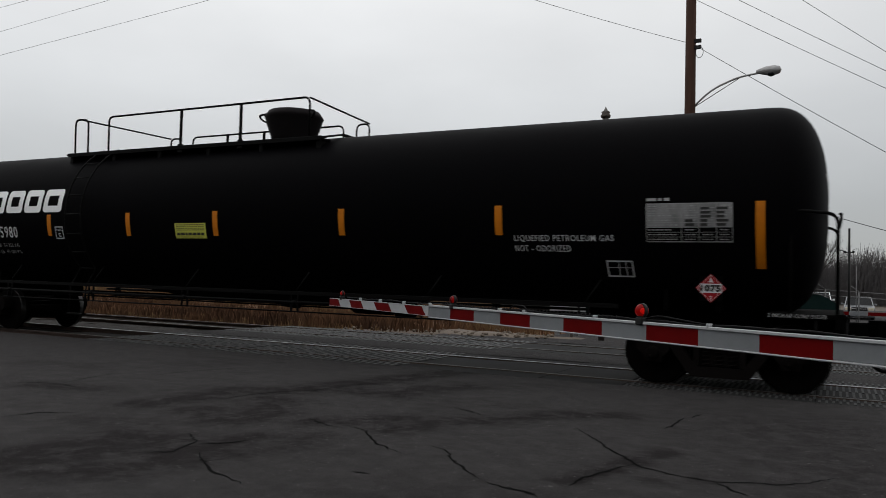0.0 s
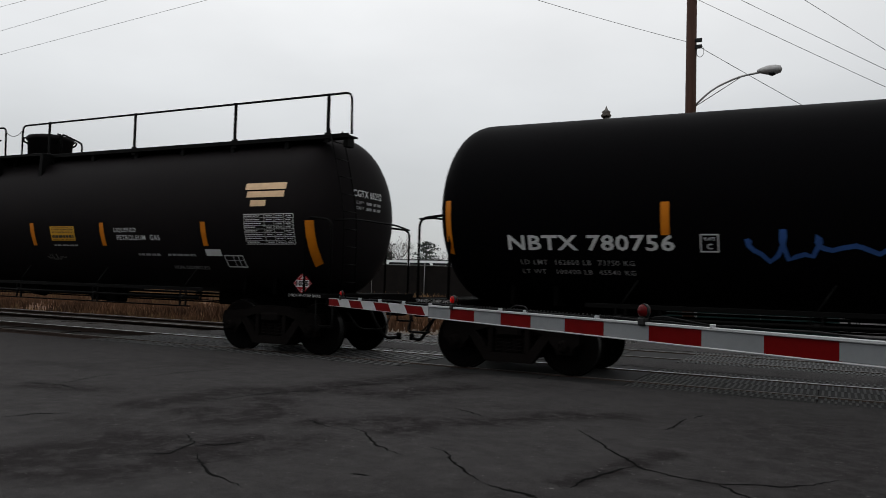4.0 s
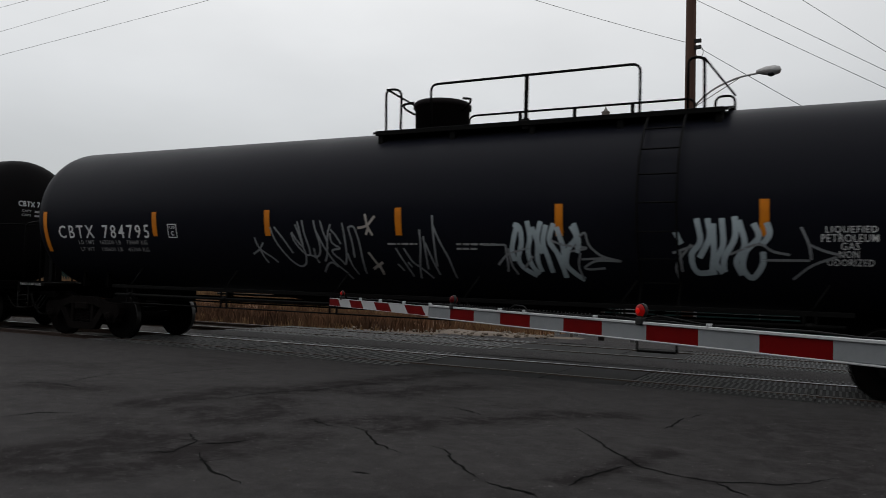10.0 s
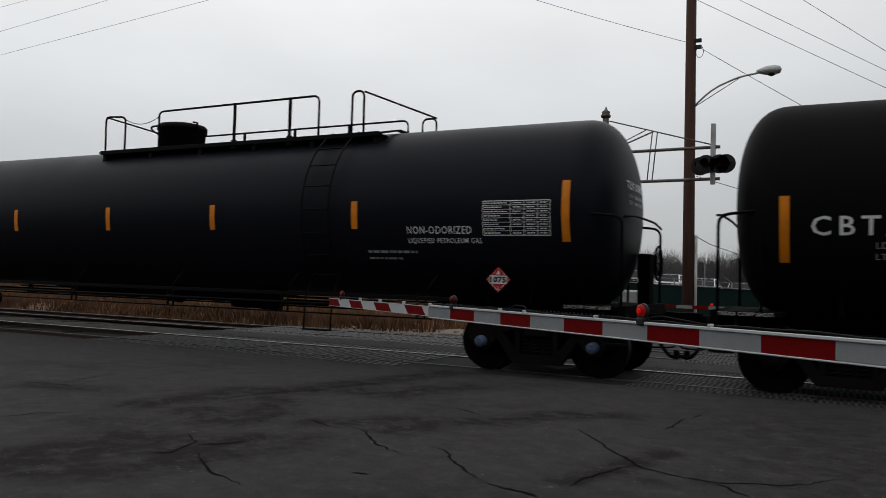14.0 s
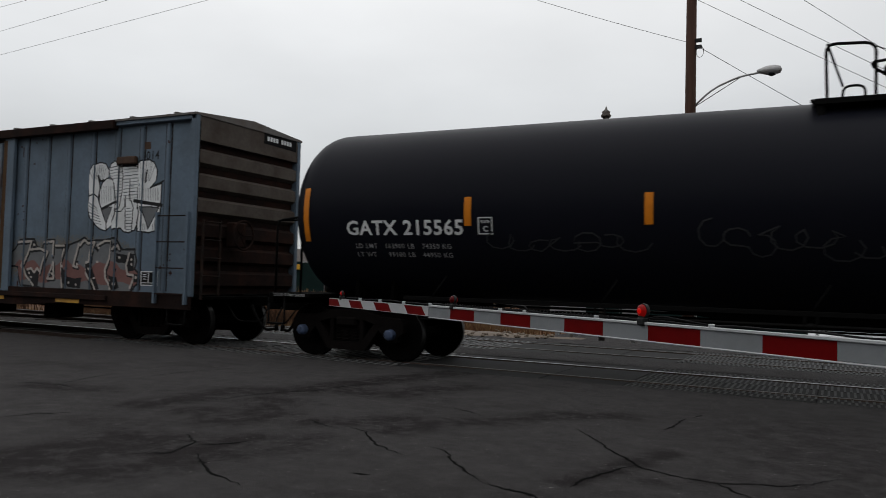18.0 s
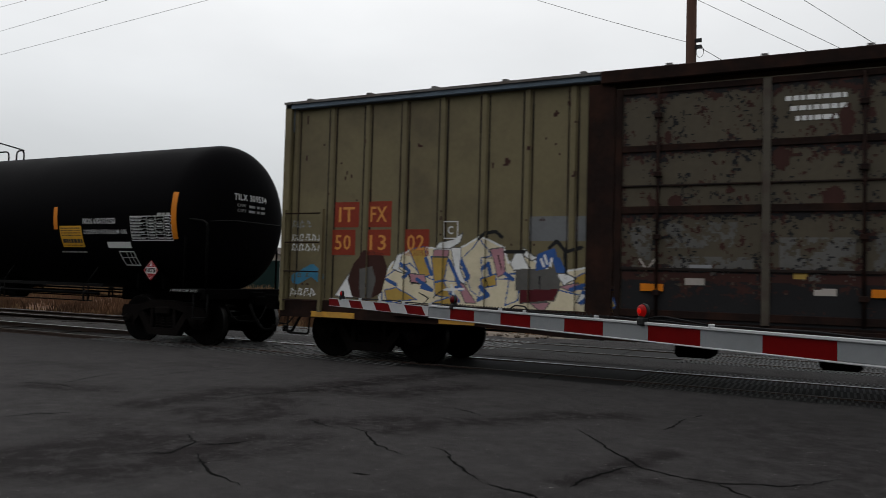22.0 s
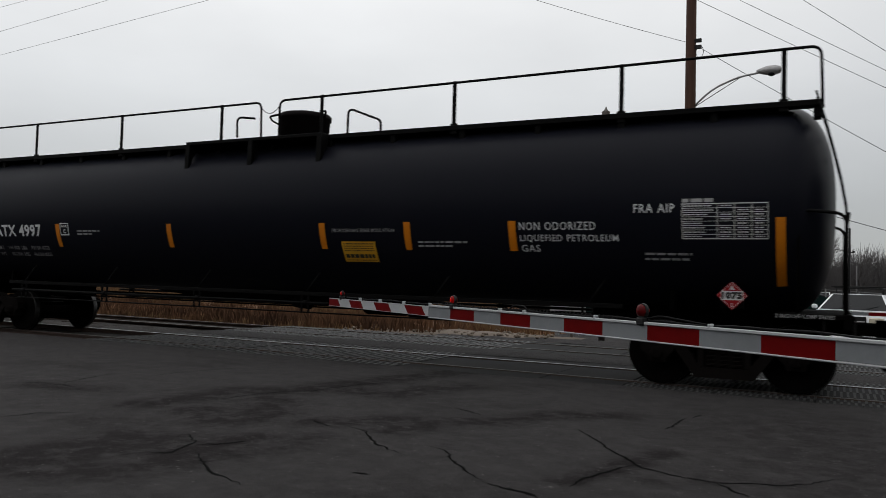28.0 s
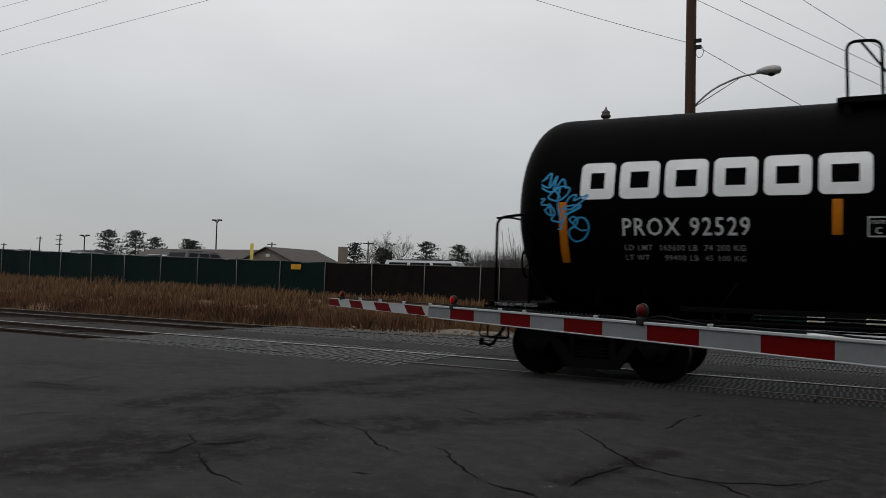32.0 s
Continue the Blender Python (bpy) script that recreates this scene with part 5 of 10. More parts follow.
def truck(car, x, blue=False):
    """A two-axle truck under the car at x."""
    b = part("truck_bolster", KIT["bolster"], None, car, at=pose(x, 0, 0))
    for y in (-1.0, 1.0):
        part("side_frame", KIT["frame"], None, b, at=pose(0, y, 0))
        part("spring_nest", KIT["springs"], None, b, at=pose(0, y, 0))
    part("brake_beam", KIT["beam"], None, b)
    for dx in (-.889, .889):
        w = part("wheelset", KIT["axle"], None, car, at=pose(x + dx, 0, WHEEL_R))
        for y, turn in ((-.7525, 0), (.7525, 180)):
            wh = part("wheel", KIT["wheel"], None, w, at=pose(0, y, 0, 0, 0, turn))
            part("wheel_tread", KIT["tread"], None, w, "worn bright steel tread", at=pose(0, y, 0, 0, 0, turn))
            part("bearing_cap", KIT["cap_blue" if blue else "cap"], None, w, "blue bearing cap" if blue else "", at=pose(0, y + (-.28 if y < 0 else .28), 0, 0, 0, turn))
        WHEELSETS.append((w, x + dx))


def coupler(car, x, way):
    """Draft gear, coupler head and hanging air hose at one end; way is +1 or -1."""
    s = Shape().box(min(x, x + way * .55), max(x, x + way * .55), -.09, .09, .78, .96, .02)
    s.prism([(x + way * .5, -.1), (x + way * .62, -.2), (x + way * .82, -.17), (x + way * .84, -.02), (x + way * .72, .02), (x + way * .78, .16), (x + way * .62, .2), (x + way * .5, .1)], .73, 1.0, "z")
    part("coupler", s, UNDER, car)
    h = Shape().tube(rounded([(x + way * .3, -.3, .8), (x + way * .42, -.32, .6), (x + way * .62, -.28, .32), (x + way * .84, -.2, .36)], .15, 5), .028, 8)
    h.lathe([(0, .045), (.1, .045), (.12, .03)], 8, "z", (x + way * .84, -.2, .32))
    part("air_hose", h, RAILPAINT, car, "hanging black rubber air hose")
    u = Shape().tube(rounded([(x + way * .1, -.75, .78), (x + way * .35, -.75, .5), (x + way * .75, -.55, .5), (x + way * .75, -.35, .78)], .12, 4), .014, 6)
    part("uncoupling_lever", u, RAILPAINT, car)


def end_gear(car, half, way, brake):
    """Stub sill, end platform, steps, handrail and, at one end, the hand brake."""
    e = way * half
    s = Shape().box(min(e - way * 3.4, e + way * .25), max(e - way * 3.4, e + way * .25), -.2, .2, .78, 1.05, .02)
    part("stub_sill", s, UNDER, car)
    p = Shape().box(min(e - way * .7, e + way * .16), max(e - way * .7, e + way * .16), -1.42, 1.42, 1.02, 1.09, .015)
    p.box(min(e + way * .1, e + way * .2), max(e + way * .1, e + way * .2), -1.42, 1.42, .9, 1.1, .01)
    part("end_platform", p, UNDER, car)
    x0 = e - .62 if way > 0 else e + .0
    v, f = letters("2 INCH HF COMP SHOES" if way > 0 else "TREAD COMP SHOES", .68, .05, .012)
    q = Shape().add([(x0 + a - (.06 if way > 0 else .1), -1.426, 1.033 + b) for a, b in v], f)
    part("brake_shoe_stencil", q, GREYINK, car, "small white stencilled words on the platform edge")
    c = Shape()
    n = 14
    for x0 in (e - way * 2.05, e - way * 1.35):
        ring = [(x0, -.98, 1.05)] + [(x0, -(R + .02) * math.cos(a), ZC - (R + .02) * math.sin(a)) for a in [math.pi * (.28 + .44 * i / n) for i in range(n + 1)]] + [(x0, .98, 1.05)]
        c.prism([(q[1], q[2]) for q in ring], x0 - .03, x0 + .03, "x")
    part("bolster_cradle", c, UNDER, car)
    for y in (-1.34, 1.34):
        h = Shape().tube(rounded([(e - way * .42, y, 1.08), (e - way * .42, y, 2.42), (e + way * .12, y, 2.36), (e + way * .12, y, 1.08)], .14, 5), .022, 7)
        part("end_handrail", h, RAILPAINT, car)
        t = Shape().tube(rounded([(e - way * .12, y * 1.03, 1.05), (e - way * .12, y * 1.03, .55), (e + way * .22, y * 1.03, .55), (e + way * .22, y * 1.03, 1.0)], .05, 3), .018, 6)
        t.box(min(e - way * .12, e + way * .22), max(e - way * .12, e + way * .22), y * 1.03 - .05, y * 1.03 + .05, .545, .57)
        part("sill_step", t, RAILPAINT, car)
    g = Shape().tube(rounded([(e + way * .14, -1.3, 2.36), (e + way * .16, -.7, 2.42), (e + way * .16, .7, 2.42), (e + way * .14, 1.3, 2.36)], .2, 4), .018, 6)
    part("end_grab_rail", g, RAILPAINT, car)
    if brake:
        b = Shape().box(min(e - way * .02, e + way * .18), max(e - way * .02, e + way * .18), .25, .6, 1.08, 1.9, .02)
        part("brake_housing", b, UNDER, car)
        w = Shape()
        w.tube([(e + way * .28, .42 + .27 * math.cos(a), 1.75 + .27 * math.sin(a)) for a in [i * math.pi / 12 for i in range(25)]], .02, 6, False)
        for i in range(5):
            a = i * 1.2566
            w.tube([(e + way * .24, .42, 1.75), (e + way * .28, .42 + .27 * math.cos(a), 1.75 + .27 * math.sin(a))], .012, 5)
        part("brake_wheel", w, UNDER, car)
    coupler(car, e + way * .0, way)


def stencil_table(x0, x1, z0, z1, half, worn):
    """The white framed test table: rules and short bars for its small writing."""
    s = Skin(half)
    rows = 8
    for i in range(rows + 1):
        z = z0 + (z1 - z0) * i / rows
        s.rect(x0, x1, z - (.006 if i in (0, rows) else .003), z + (.006 if i in (0, rows) else .003))
    for fx in (0, .42, .62, .82, 1):
        s.rect(x0 + (x1 - x0) * fx - .004, x0 + (x1 - x0) * fx + .004, z0, z1)
    rng = random.Random(int(x0 * 100))
    for i in range(rows):
        z, h = z0 + (z1 - z0) * (i + .5) / rows, (z1 - z0) / rows * .26
        for a, b in ((.02, rng.uniform(.22, .38)), (.46, .58), (.66, .78), (.86, .96)):
            if a < .1 or rng.random() < .85:
                f = a
                while f < b:
                    d = min(rng.uniform(.02, .05), b - f)
                    s.rect(x0 + (x1 - x0) * f, x0 + (x1 - x0) * (f + d), z - h / 2, z + h / 2)
                    f += d + .014
    return s


def mark(car, kind, x0, x1, z0, z1, half, pale=False):
    """A painted or pasted panel on the tank side."""
    w, h = x1 - x0, z1 - z0
    if kind == "table":
        part("test_table", stencil_table(x0, x1, z0, z1, half, 1), WHITE if not pale else GREYINK, car, "white stencilled test table of worn small writing")
        if pale == "smear":
            part("worn_panel", Skin(half, .004).rect(x0, x1, z0 + h * .38, z1), SMEAR, car, "pale rubbed panel over the upper rows of a stencilled table")
            q, rng = Skin(half, .009), random.Random(3)
            for k, rows in ((2, (4, 5)), (3, (1, 2, 3, 4, 5)), (4, (1, 2, 3, 4, 5))):
                for i in rows:
                    z = z1 - h * (.02 + .105 * i)
                    q.rect(x0 + w * (.1 + .18 * k), x0 + w * (.1 + .18 * k + rng.uniform(.08, .14)), z - .022, z + .012)
            part("panel_writing", q, SIGNINK, car, "dark bars of writing on the rubbed panel")["kind"] = "stuff"
    elif kind == "sign":
        b = part("emergency_sign", Skin(half, .005).rect(x0, x1, z0, z1), {"dim": SIGNDIM, False: SIGNYEL}.get(pale, SIGNPALE), car, "yellow emergency notice with dark bars of writing")
        s = Skin(half, .009)
        rng = random.Random(int(x0 * 31))
        for f0, f1, step in ((.86, .92, .05), (.75, .8, .04), (.64, .69, .04), (.53, .58, .04), (.2, .38, .09), (.07, .11, .03)):
            f = .06
            while f < .92:
                d = min(step * rng.uniform(.8, 1.6), .95 - f)
                s.rect(x0 + w * f, x0 + w * (f + d), z0 + h * f0, z0 + h * f1)
                f += d + .022
        part("sign_writing", s, SIGNINK, b)
    elif kind == "box":
        s = Skin(half)
        for q in ((x0, x1, z0, z0 + .02), (x0, x1, z1 - .02, z1), (x0, x0 + .02, z0, z1), (x1 - .02, x1, z0, z1), (x0 + w * .45, x0 + w * .48, z0, z1), (x0 + w * .72, x0 + w * .75, z0, z1), (x0, x1, z0 + h * .55, z0 + h * .58)):
            s.rect(*q)
        part("stencil_box", s, WHITE, car, "white outlined consolidated stencil box")
    elif kind == "plate":
        s = Skin(half)
        for q in ((x0, x1, z0, z0 + .018), (x0, x1, z1 - .018, z1), (x0, x0 + .018, z0, z1), (x1 - .018, x1, z0, z1)):
            s.rect(*q)
        s.type(x0 + w * .36, x0 + w * .66, z0 + h * .32, h * .34, "C")
        s.type(x0 + w * .2, x0 + w * .8, z0 + h * .73, h * .17, "PLATE")
        part("plate_stencil", s, WHITE, car, "white outlined clearance plate letter")
    elif kind == "logo":
        x = x0
        for f in (.15, .165, .17, .165, .17, .18):
            a, b, st = x + w * .008, x + w * (f - .012), h * .27
            c, k = h * .16, 6
            outer, inner = [], []
            for sx, sz, a0 in ((1, 1, 0), (-1, 1, 90), (-1, -1, 180), (1, -1, 270)):
                ex, ez = (b if sx > 0 else a), (z0 + h if sz > 0 else z0)
                ix, iz = ex - sx * st, ez - sz * h * .28
                for n in range(k + 1):
                    u = math.radians(a0 + 90 * n / k)
                    outer.append((ex - sx * c + c * math.cos(u), ez - sz * c + c * math.sin(u)))
                    inner.append((ix, iz))
                for n in range(1, 6):
                    g = n / 6
                    if sx * sz > 0:
                        outer.append((ex - sx * c - sx * (b - a - 2 * c) * g, ez))
                        inner.append((ix - sx * (b - a - 2 * st) * g, iz))
                    else:
                        outer.append((ex, ez - sz * c - sz * (h - 2 * c) * g))
                        inner.append((ix, iz - sz * h * .44 * g))
            n = len(outer)
            s = Skin(half)
            s.add([s.on(*p) for p in outer] + [s.on(*p) for p in inner], [(q, (q + 1) % n, n + (q + 1) % n, n + q) for q in range(n)])
            part("emblem_block", s, LOGO, car, "bold white open block painted on the tank")
            x += w * f
    elif kind == "tan":
        part("tan_patch", Skin(half).rect(x0, x1, z0, z1), TANPATCH, car, "tan rectangle of primer paint")
    elif kind == "patch":
        part("white_patch", Skin(half).rect(x0, x1, z0, z1), WHITE, car, "small white blank label")
    else:
        s = Skin(half)
        rng = random.Random(int(x0 * 77))
        x = x0
        while x < x1 - .02:
            d = min(rng.uniform(.05, .16), x1 - x)
            s.rect(x, x + d, z0, z1)
            x += d + .025
        part("small_stencil", s, GREYINK, car, "line of small worn stencilled writing")


def placard(car, x, z, half):
    """A hazard diamond with its number, in a bracket stood off the tank side."""
    k = .2
    y = -(math.sqrt(max(.05, R * R - (z - ZC) ** 2)) if z > 1.1 else 1.2) - .2
    b = Shape().prism([(x - k, z), (x, z - k), (x + k, z), (x, z + k)], y - .012, y)
    p = part("hazard_placard", b, PLACRED, car, "red diamond hazard placard with a number")
    f = Shape()
    for u in ((1, 1), (1, -1), (-1, 1), (-1, -1)):
        a, c = (x + u[0] * k * .9, z), (x, z + u[1] * k * .9)
        f.tube([(a[0], y - .014, a[1]), (c[0], y - .014, c[1])], .0022, 4)
    v, q = letters("1075", .27, .1, .075)
    part("placard_border", f, WHITE, p)
    part("placard_panel", Shape().box(x - .14, x + .14, y - .016, y - .013, z - .062, z + .062), WHITE, p)
    part("placard_number", Shape().add([(x - .135 + a, y - .019, z - .05 + c) for a, c in v], q), SIGNINK, p)
    part("placard_flame", Shape().prism([(x - .035, z + .08), (x + .035, z + .08), (x + .02, z + .1), (x, z + .15), (x - .02, z + .1)], y - .018, y - .013), WHITE, p)
    v, q = letters("2", .03, .045, .01)
    part("placard_class", Shape().add([(x - .015 + a, y - .014, z - .15 + c) for a, c in v], q), WHITE, p)
    part("placard_bracket", Shape().box(x - .15, x + .15, y, y + .02, z - .17, z + .17).box(x - .03, x + .03, y + .02, y + .3, z - .05, z + .05), UNDER, p)


def ladder(car, x0, x1, half, platform_z):
    """A side ladder that follows the tank from the walkway down to a hanging step."""
    def side(a, off):
        return (-(R + off) * math.cos(a), ZC + (R + off) * math.sin(a))
    L = Shape()
    for x in (x0, x1):
        pts = [(x, *side(radians(a), .13)) for a in range(62, -50, -8)]
        L.tube([(x, -.72, platform_z + .02)] + pts + [(x, -1.42, 1.05), (x, -1.45, .5)], .016, 6)
    lad = part("ladder", L, RAILPAINT, car, "black steel side ladder curved round the tank")
    rung = Shape().tube([(x0, 0, 0), (x1, 0, 0)], .013, 6).mesh("rung", RAILPAINT)
    for a in (56, 42, 28, 14, 0, -14, -28, -42):
        y, z = side(radians(a), .13)
        part("rung", rung, None, lad, at=pose(0, y, z))
    part("rung", rung, None, lad, at=pose(0, -1.45, .78))
    part("step_tread", Shape().box(x0, x1, -1.5, -1.38, .48, .51, .005), RAILPAINT, lad)


def dome(car, x, kind, z0):
    """The manway housing on top, with its lid and latches."""
    if kind == "bowl":
        prof = [(z0, .42), (z0 + .1, .44), (z0 + .32, .52), (z0 + .46, .56), (z0 + .5, .58), (z0 + .54, .56), (z0 + .62, .5), (z0 + .66, .3), (z0 + .67, 0)]
    else:
        prof = [(z0, .47), (z0 + .42, .49), (z0 + .43, .52), (z0 + .5, .52), (z0 + .54, .48), (z0 + .58, .3), (z0 + .59, 0)]
    d = part("manway_housing", Shape().lathe(prof, 28, "z", (x, 0, 0)), BLACK_DULL, car, "black round valve housing with a hinged lid")
    zt = prof[4][0] if kind == "bowl" else z0 + .46
    for k, a in enumerate((200, 340, 90)):
        ca, sa = math.cos(radians(a)), math.sin(radians(a))
        h = Shape().tube(rounded([(x + .5 * ca, .5 * sa, zt - .12), (x + .68 * ca, .68 * sa, zt - .02), (x + .72 * ca, .72 * sa, zt + .06), (x + .52 * ca, .52 * sa, zt + .1)], .05, 3), .022, 6)
        part("lid_latch", h, RAILPAINT, d)
    part("lid_knob", Shape().lathe([(prof[-2][0] - .02, .06), (prof[-2][0] + .04, .05), (prof[-2][0] + .05, 0)], 10, "z", (x, 0, 0)), RAILPAINT, d)


def walkway(car, x0, x1, half, wide=None, both=True):
    """The grating beside the valve housing: a strip along each side, or along the near side alone, on small feet."""
    z = 3.88
    x0, x1 = x0 + .08, x1 + .08
    for y in (-1, 1) if both else (-1,):
        w = part("walkway", Shape().box(x0, x1, min(y * .66, y * .95), max(y * .66, y * .95), z - .025, z + .005).box(x0, x1, min(y * .93, y * .97), max(y * .93, y * .97), z - .045, z + .035, .005), RAILPAINT, car, "black steel grating walkway")
        foot = Shape().box(-.05, .05, min(y * .72, y * .93), max(y * .72, y * .93), 3.68, z - .02, .01).mesh("walkway_foot", RAILPAINT)
        k = max(3, int((x1 - x0) / 1.3))
        for i in range(k + 1):
            part("walkway_foot", foot, None, w, at=pose(x0 + .08 + (x1 - x0 - .16) * i / k, 0, 0))
    if both:
        for x in (x0, x1):
            part("walkway", Shape().prism([(-.96, 3.86), (-.3, 4.03), (.3, 4.03), (.96, 3.86), (.96, 3.9), (.3, 4.06), (-.3, 4.06), (-.96, 3.9)], x - .05, x + .05, "x"), RAILPAINT, car)
    if wide:
        a, b = wide
        for y in (-1, 1):
            wp = part("side_platform", Shape().box(a, b, min(y * .97, y * 1.2), max(y * .97, y * 1.2), z - .03, z + .03, .005), RAILPAINT, car, "widened platform beside the valve housing")
            br = Shape().prism([(y * .9, 3.86), (y * 1.2, 3.86), (y * 1.22, 3.3), (y * 1.15, 3.3), (y * 1.12, 3.6)], -.05, .05, "x").mesh("platform_bracket", RAILPAINT)
            for x in (a + .05, (a + b) / 2, b - .05):
                part("platform_bracket", br, None, wp, at=pose(x, 0, 0))


RAIL_Y = .93   # how far out the near rail stands


def handrails(car, rails, shift):
    """Near-side rails, each a path of (x, z); a path of two points is a flat post."""
    y = -RAIL_Y
    for path in rails:
        pts = [(p[0] + shift, y, 1.39 + (p[1] - 1.39) * .979) for p in path]
        if len(path) > 2:
            part("handrail", Shape().tube(rounded(pts, .13, 4), .021, 7), RAILPAINT, car)
        else:
            x, z = pts[0][0], pts[1][2]
            part("rail_post", Shape().box(x - .032, x + .032, y - .012, y + .012, 3.8, z + .02, .003).box(x - .06, x + .06, y - .02, y + .02, 3.78, 3.95, .004), RAILPAINT, car)


def far_rails(car, near_gate, far_gate, near_end, far_end, shift):
    """The lower far-side rail and the two bars that slope across the platform's ends down to it."""
    y, z = .8, 4.47
    for a, b in ((near_gate, far_gate), (near_end, far_end)):
        d = .3 if b < (far_gate + far_end) / 2 else -.3
        part("cross_bar", Shape().tube([(a + shift, -RAIL_Y, 4.63), (b, y, z)], .018, 6), RAILPAINT, car)
        part("end_loop", Shape().tube(rounded([(b, y, 3.95), (b, y, z), (b + d, y, z), (b + d, y, 3.95)], .12, 4), .02, 6), RAILPAINT, car)
    x0, x1 = far_gate + .68, far_end - .62
    part("far_handrail", Shape().tube(rounded([(x0, y, 3.95), (x0, y, z), (x1, y, z), (x1, y, 3.95)], .13, 4), .02, 6), RAILPAINT, car)
    for k in (.25, .5, .75):
        x = x0 + (x1 - x0) * k
        part("rail_post", Shape().box(x - .03, x + .03, y - .012, y + .012, 3.9, z + .01), RAILPAINT, car)


def chain(car, a, b):
    pts = []
    for i in range(15):
        t = i / 14
        p = Vector(a).lerp(Vector(b), t)
        p.z -= .13 * 4 * t * (1 - t)
        pts.append(p)
    part("safety_chain", Shape().tube(pts, .008, 5), RAILPAINT, car)


def tank_car(label, front, rear, paint, spec):
    """A pressure tank car whose tank reaches from rear to front along the track at 0 s."""
    half, mid = (front - rear) / 2, (front + rear) / 2
    car = thing("tank_car", label, "tank car", "train")
    CARS.append((car, mid))
    n, prof = 14, []
    for i in range(n + 1):
        a = math.pi / 2 * i / n
        prof.append((-half + R / 2 * (1 - math.cos(a) ** (2 / 2.6)), R * math.sin(a) ** (2 / 2.6)))
    prof += [(x, R) for x in (-4, 0, 4)] + [(-h, r) for h, r in reversed(prof)]
    part("tank", Shape().lathe(prof, 72, "x", (0, 0, ZC)), paint, car, "black painted steel tank with domed ends")
    inset = spec.get("axle", .45) + .889
    for way in (-1, 1):
        truck(car, way * (half - inset), spec.get("blue", False))
        end_gear(car, half, way, spec.get("brake", 0) == way)
    # low pipes along the sides, between the trucks
    a = half - inset - 1.3
    for y in (-1.42, 1.42):
        part("side_angle", Shape().box(-a, a, y - .012, y + .012, 1.06, 1.125, .004).box(-a, a, min(y, y * .965), max(y, y * .965), 1.112, 1.125), RAILPAINT, car, "black steel angle along the side")
        part("side_pipe", Shape().tube([(-a + .1, y, .935), (a - .1, y, .935)], .026, 7), RAILPAINT, car)
        part("side_rod", Shape().tube([(-a + .3, y, .775), (a - .3, y, .775)], .014, 6), RAILPAINT, car)
        k = 6
        for i in range(k):
            x = -a + .5 + (2 * a - 1.0) * i / (k - 1)
            for dx in (-.07, .07):
                part("pipe_hanger", Shape().box(x + dx - .016, x + dx + .016, y - .014, y + .014, .76, 1.1), RAILPAINT, car)
            part("pipe_coupling", Shape().lathe([(x - .05, .03), (x - .03, .045), (x + .03, .045), (x + .05, .03)], 10, "x", (0, y, .935)), RAILPAINT, car)
            part("pipe_strut", Shape().tube([(x, y, 1.1), (x + .22, y * .93, 1.46)], .014, 5), RAILPAINT, car)
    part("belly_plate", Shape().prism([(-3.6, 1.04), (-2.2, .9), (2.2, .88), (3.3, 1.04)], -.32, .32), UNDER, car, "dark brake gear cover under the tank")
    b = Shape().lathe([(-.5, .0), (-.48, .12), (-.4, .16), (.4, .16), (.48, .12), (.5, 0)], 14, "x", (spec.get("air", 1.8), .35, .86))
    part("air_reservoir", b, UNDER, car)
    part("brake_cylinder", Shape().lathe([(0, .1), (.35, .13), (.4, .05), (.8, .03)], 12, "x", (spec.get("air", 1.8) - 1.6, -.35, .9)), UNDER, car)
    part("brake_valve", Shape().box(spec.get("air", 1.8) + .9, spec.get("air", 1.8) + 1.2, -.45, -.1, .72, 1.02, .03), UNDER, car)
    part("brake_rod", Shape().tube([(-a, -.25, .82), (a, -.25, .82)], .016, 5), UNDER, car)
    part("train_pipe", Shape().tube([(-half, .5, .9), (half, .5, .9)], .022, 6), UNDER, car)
    for way, dx, y, top in spec.get("posts", ()):
        x = way * (half + dx)
        q = Shape().box(x - .06, x + .06, y - .05, y + .05, 1.0, top - .03, .012).prism([(x - .06, top - .04), (x + .06, top - .04), (x + .03, top + .02), (x - .05, top + .02)], y - .05, y + .05)
        part("end_post", q, RAILPAINT, car, "upright black steel post on the end platform")
    p0, p1 = spec["plat"]
    walkway(car, p0, p1, half, spec.get("wide"), not spec.get("endladder"))
    dome(car, spec.get("dome_x", 0.02), spec.get("dome", "drum"), 4.0)
    shift = .06 if spec.get("endladder") else spec.get("shift", .14)   # of the near rail, along the car
    handrails(car, spec["rails"], shift)
    if "cross" in spec:
        far_rails(car, *spec["cross"], shift)
    for c in spec.get("chains", ()):
        chain(car, (c[0] + shift, -RAIL_Y, c[1] - .07), (c[2] + shift, -RAIL_Y, c[3] - .07))
    if "ladder" in spec:
        ladder(car, *spec["ladder"], half, 3.88)
    for x, z, h in spec["strips"]:
        part("reflective_strip", Skin(half, .007).rect(x - .058, x + .058, z - h / 2, z + h / 2), AMBER, car, "amber reflective strip")
    for x0, x1, z, h, text in spec["texts"]:
        big = h > .15
        part("lettering", Skin(half, .008 if big else .006).type(x0, x1, z, h, text, *(spec.get("hand", (.022, 1.06)) if big else (.003, 1.15))), WHITE if h > .095 else GREYINK, car, "white stencilled lettering")["kind"] = "stuff"
    for kind, x0, x1, z0, z1 in spec["rects"]:
        mark(car, kind, x0, x1, z0, z1, half, spec.get("pale", False) if kind in ("sign", "table") else False)
    for x, z in spec["placards"]:
        placard(car, x, z, half)
    # owner's mark repeated on the front head
    name = next(q[4] for q in spec["texts"] if q[3] > .2)
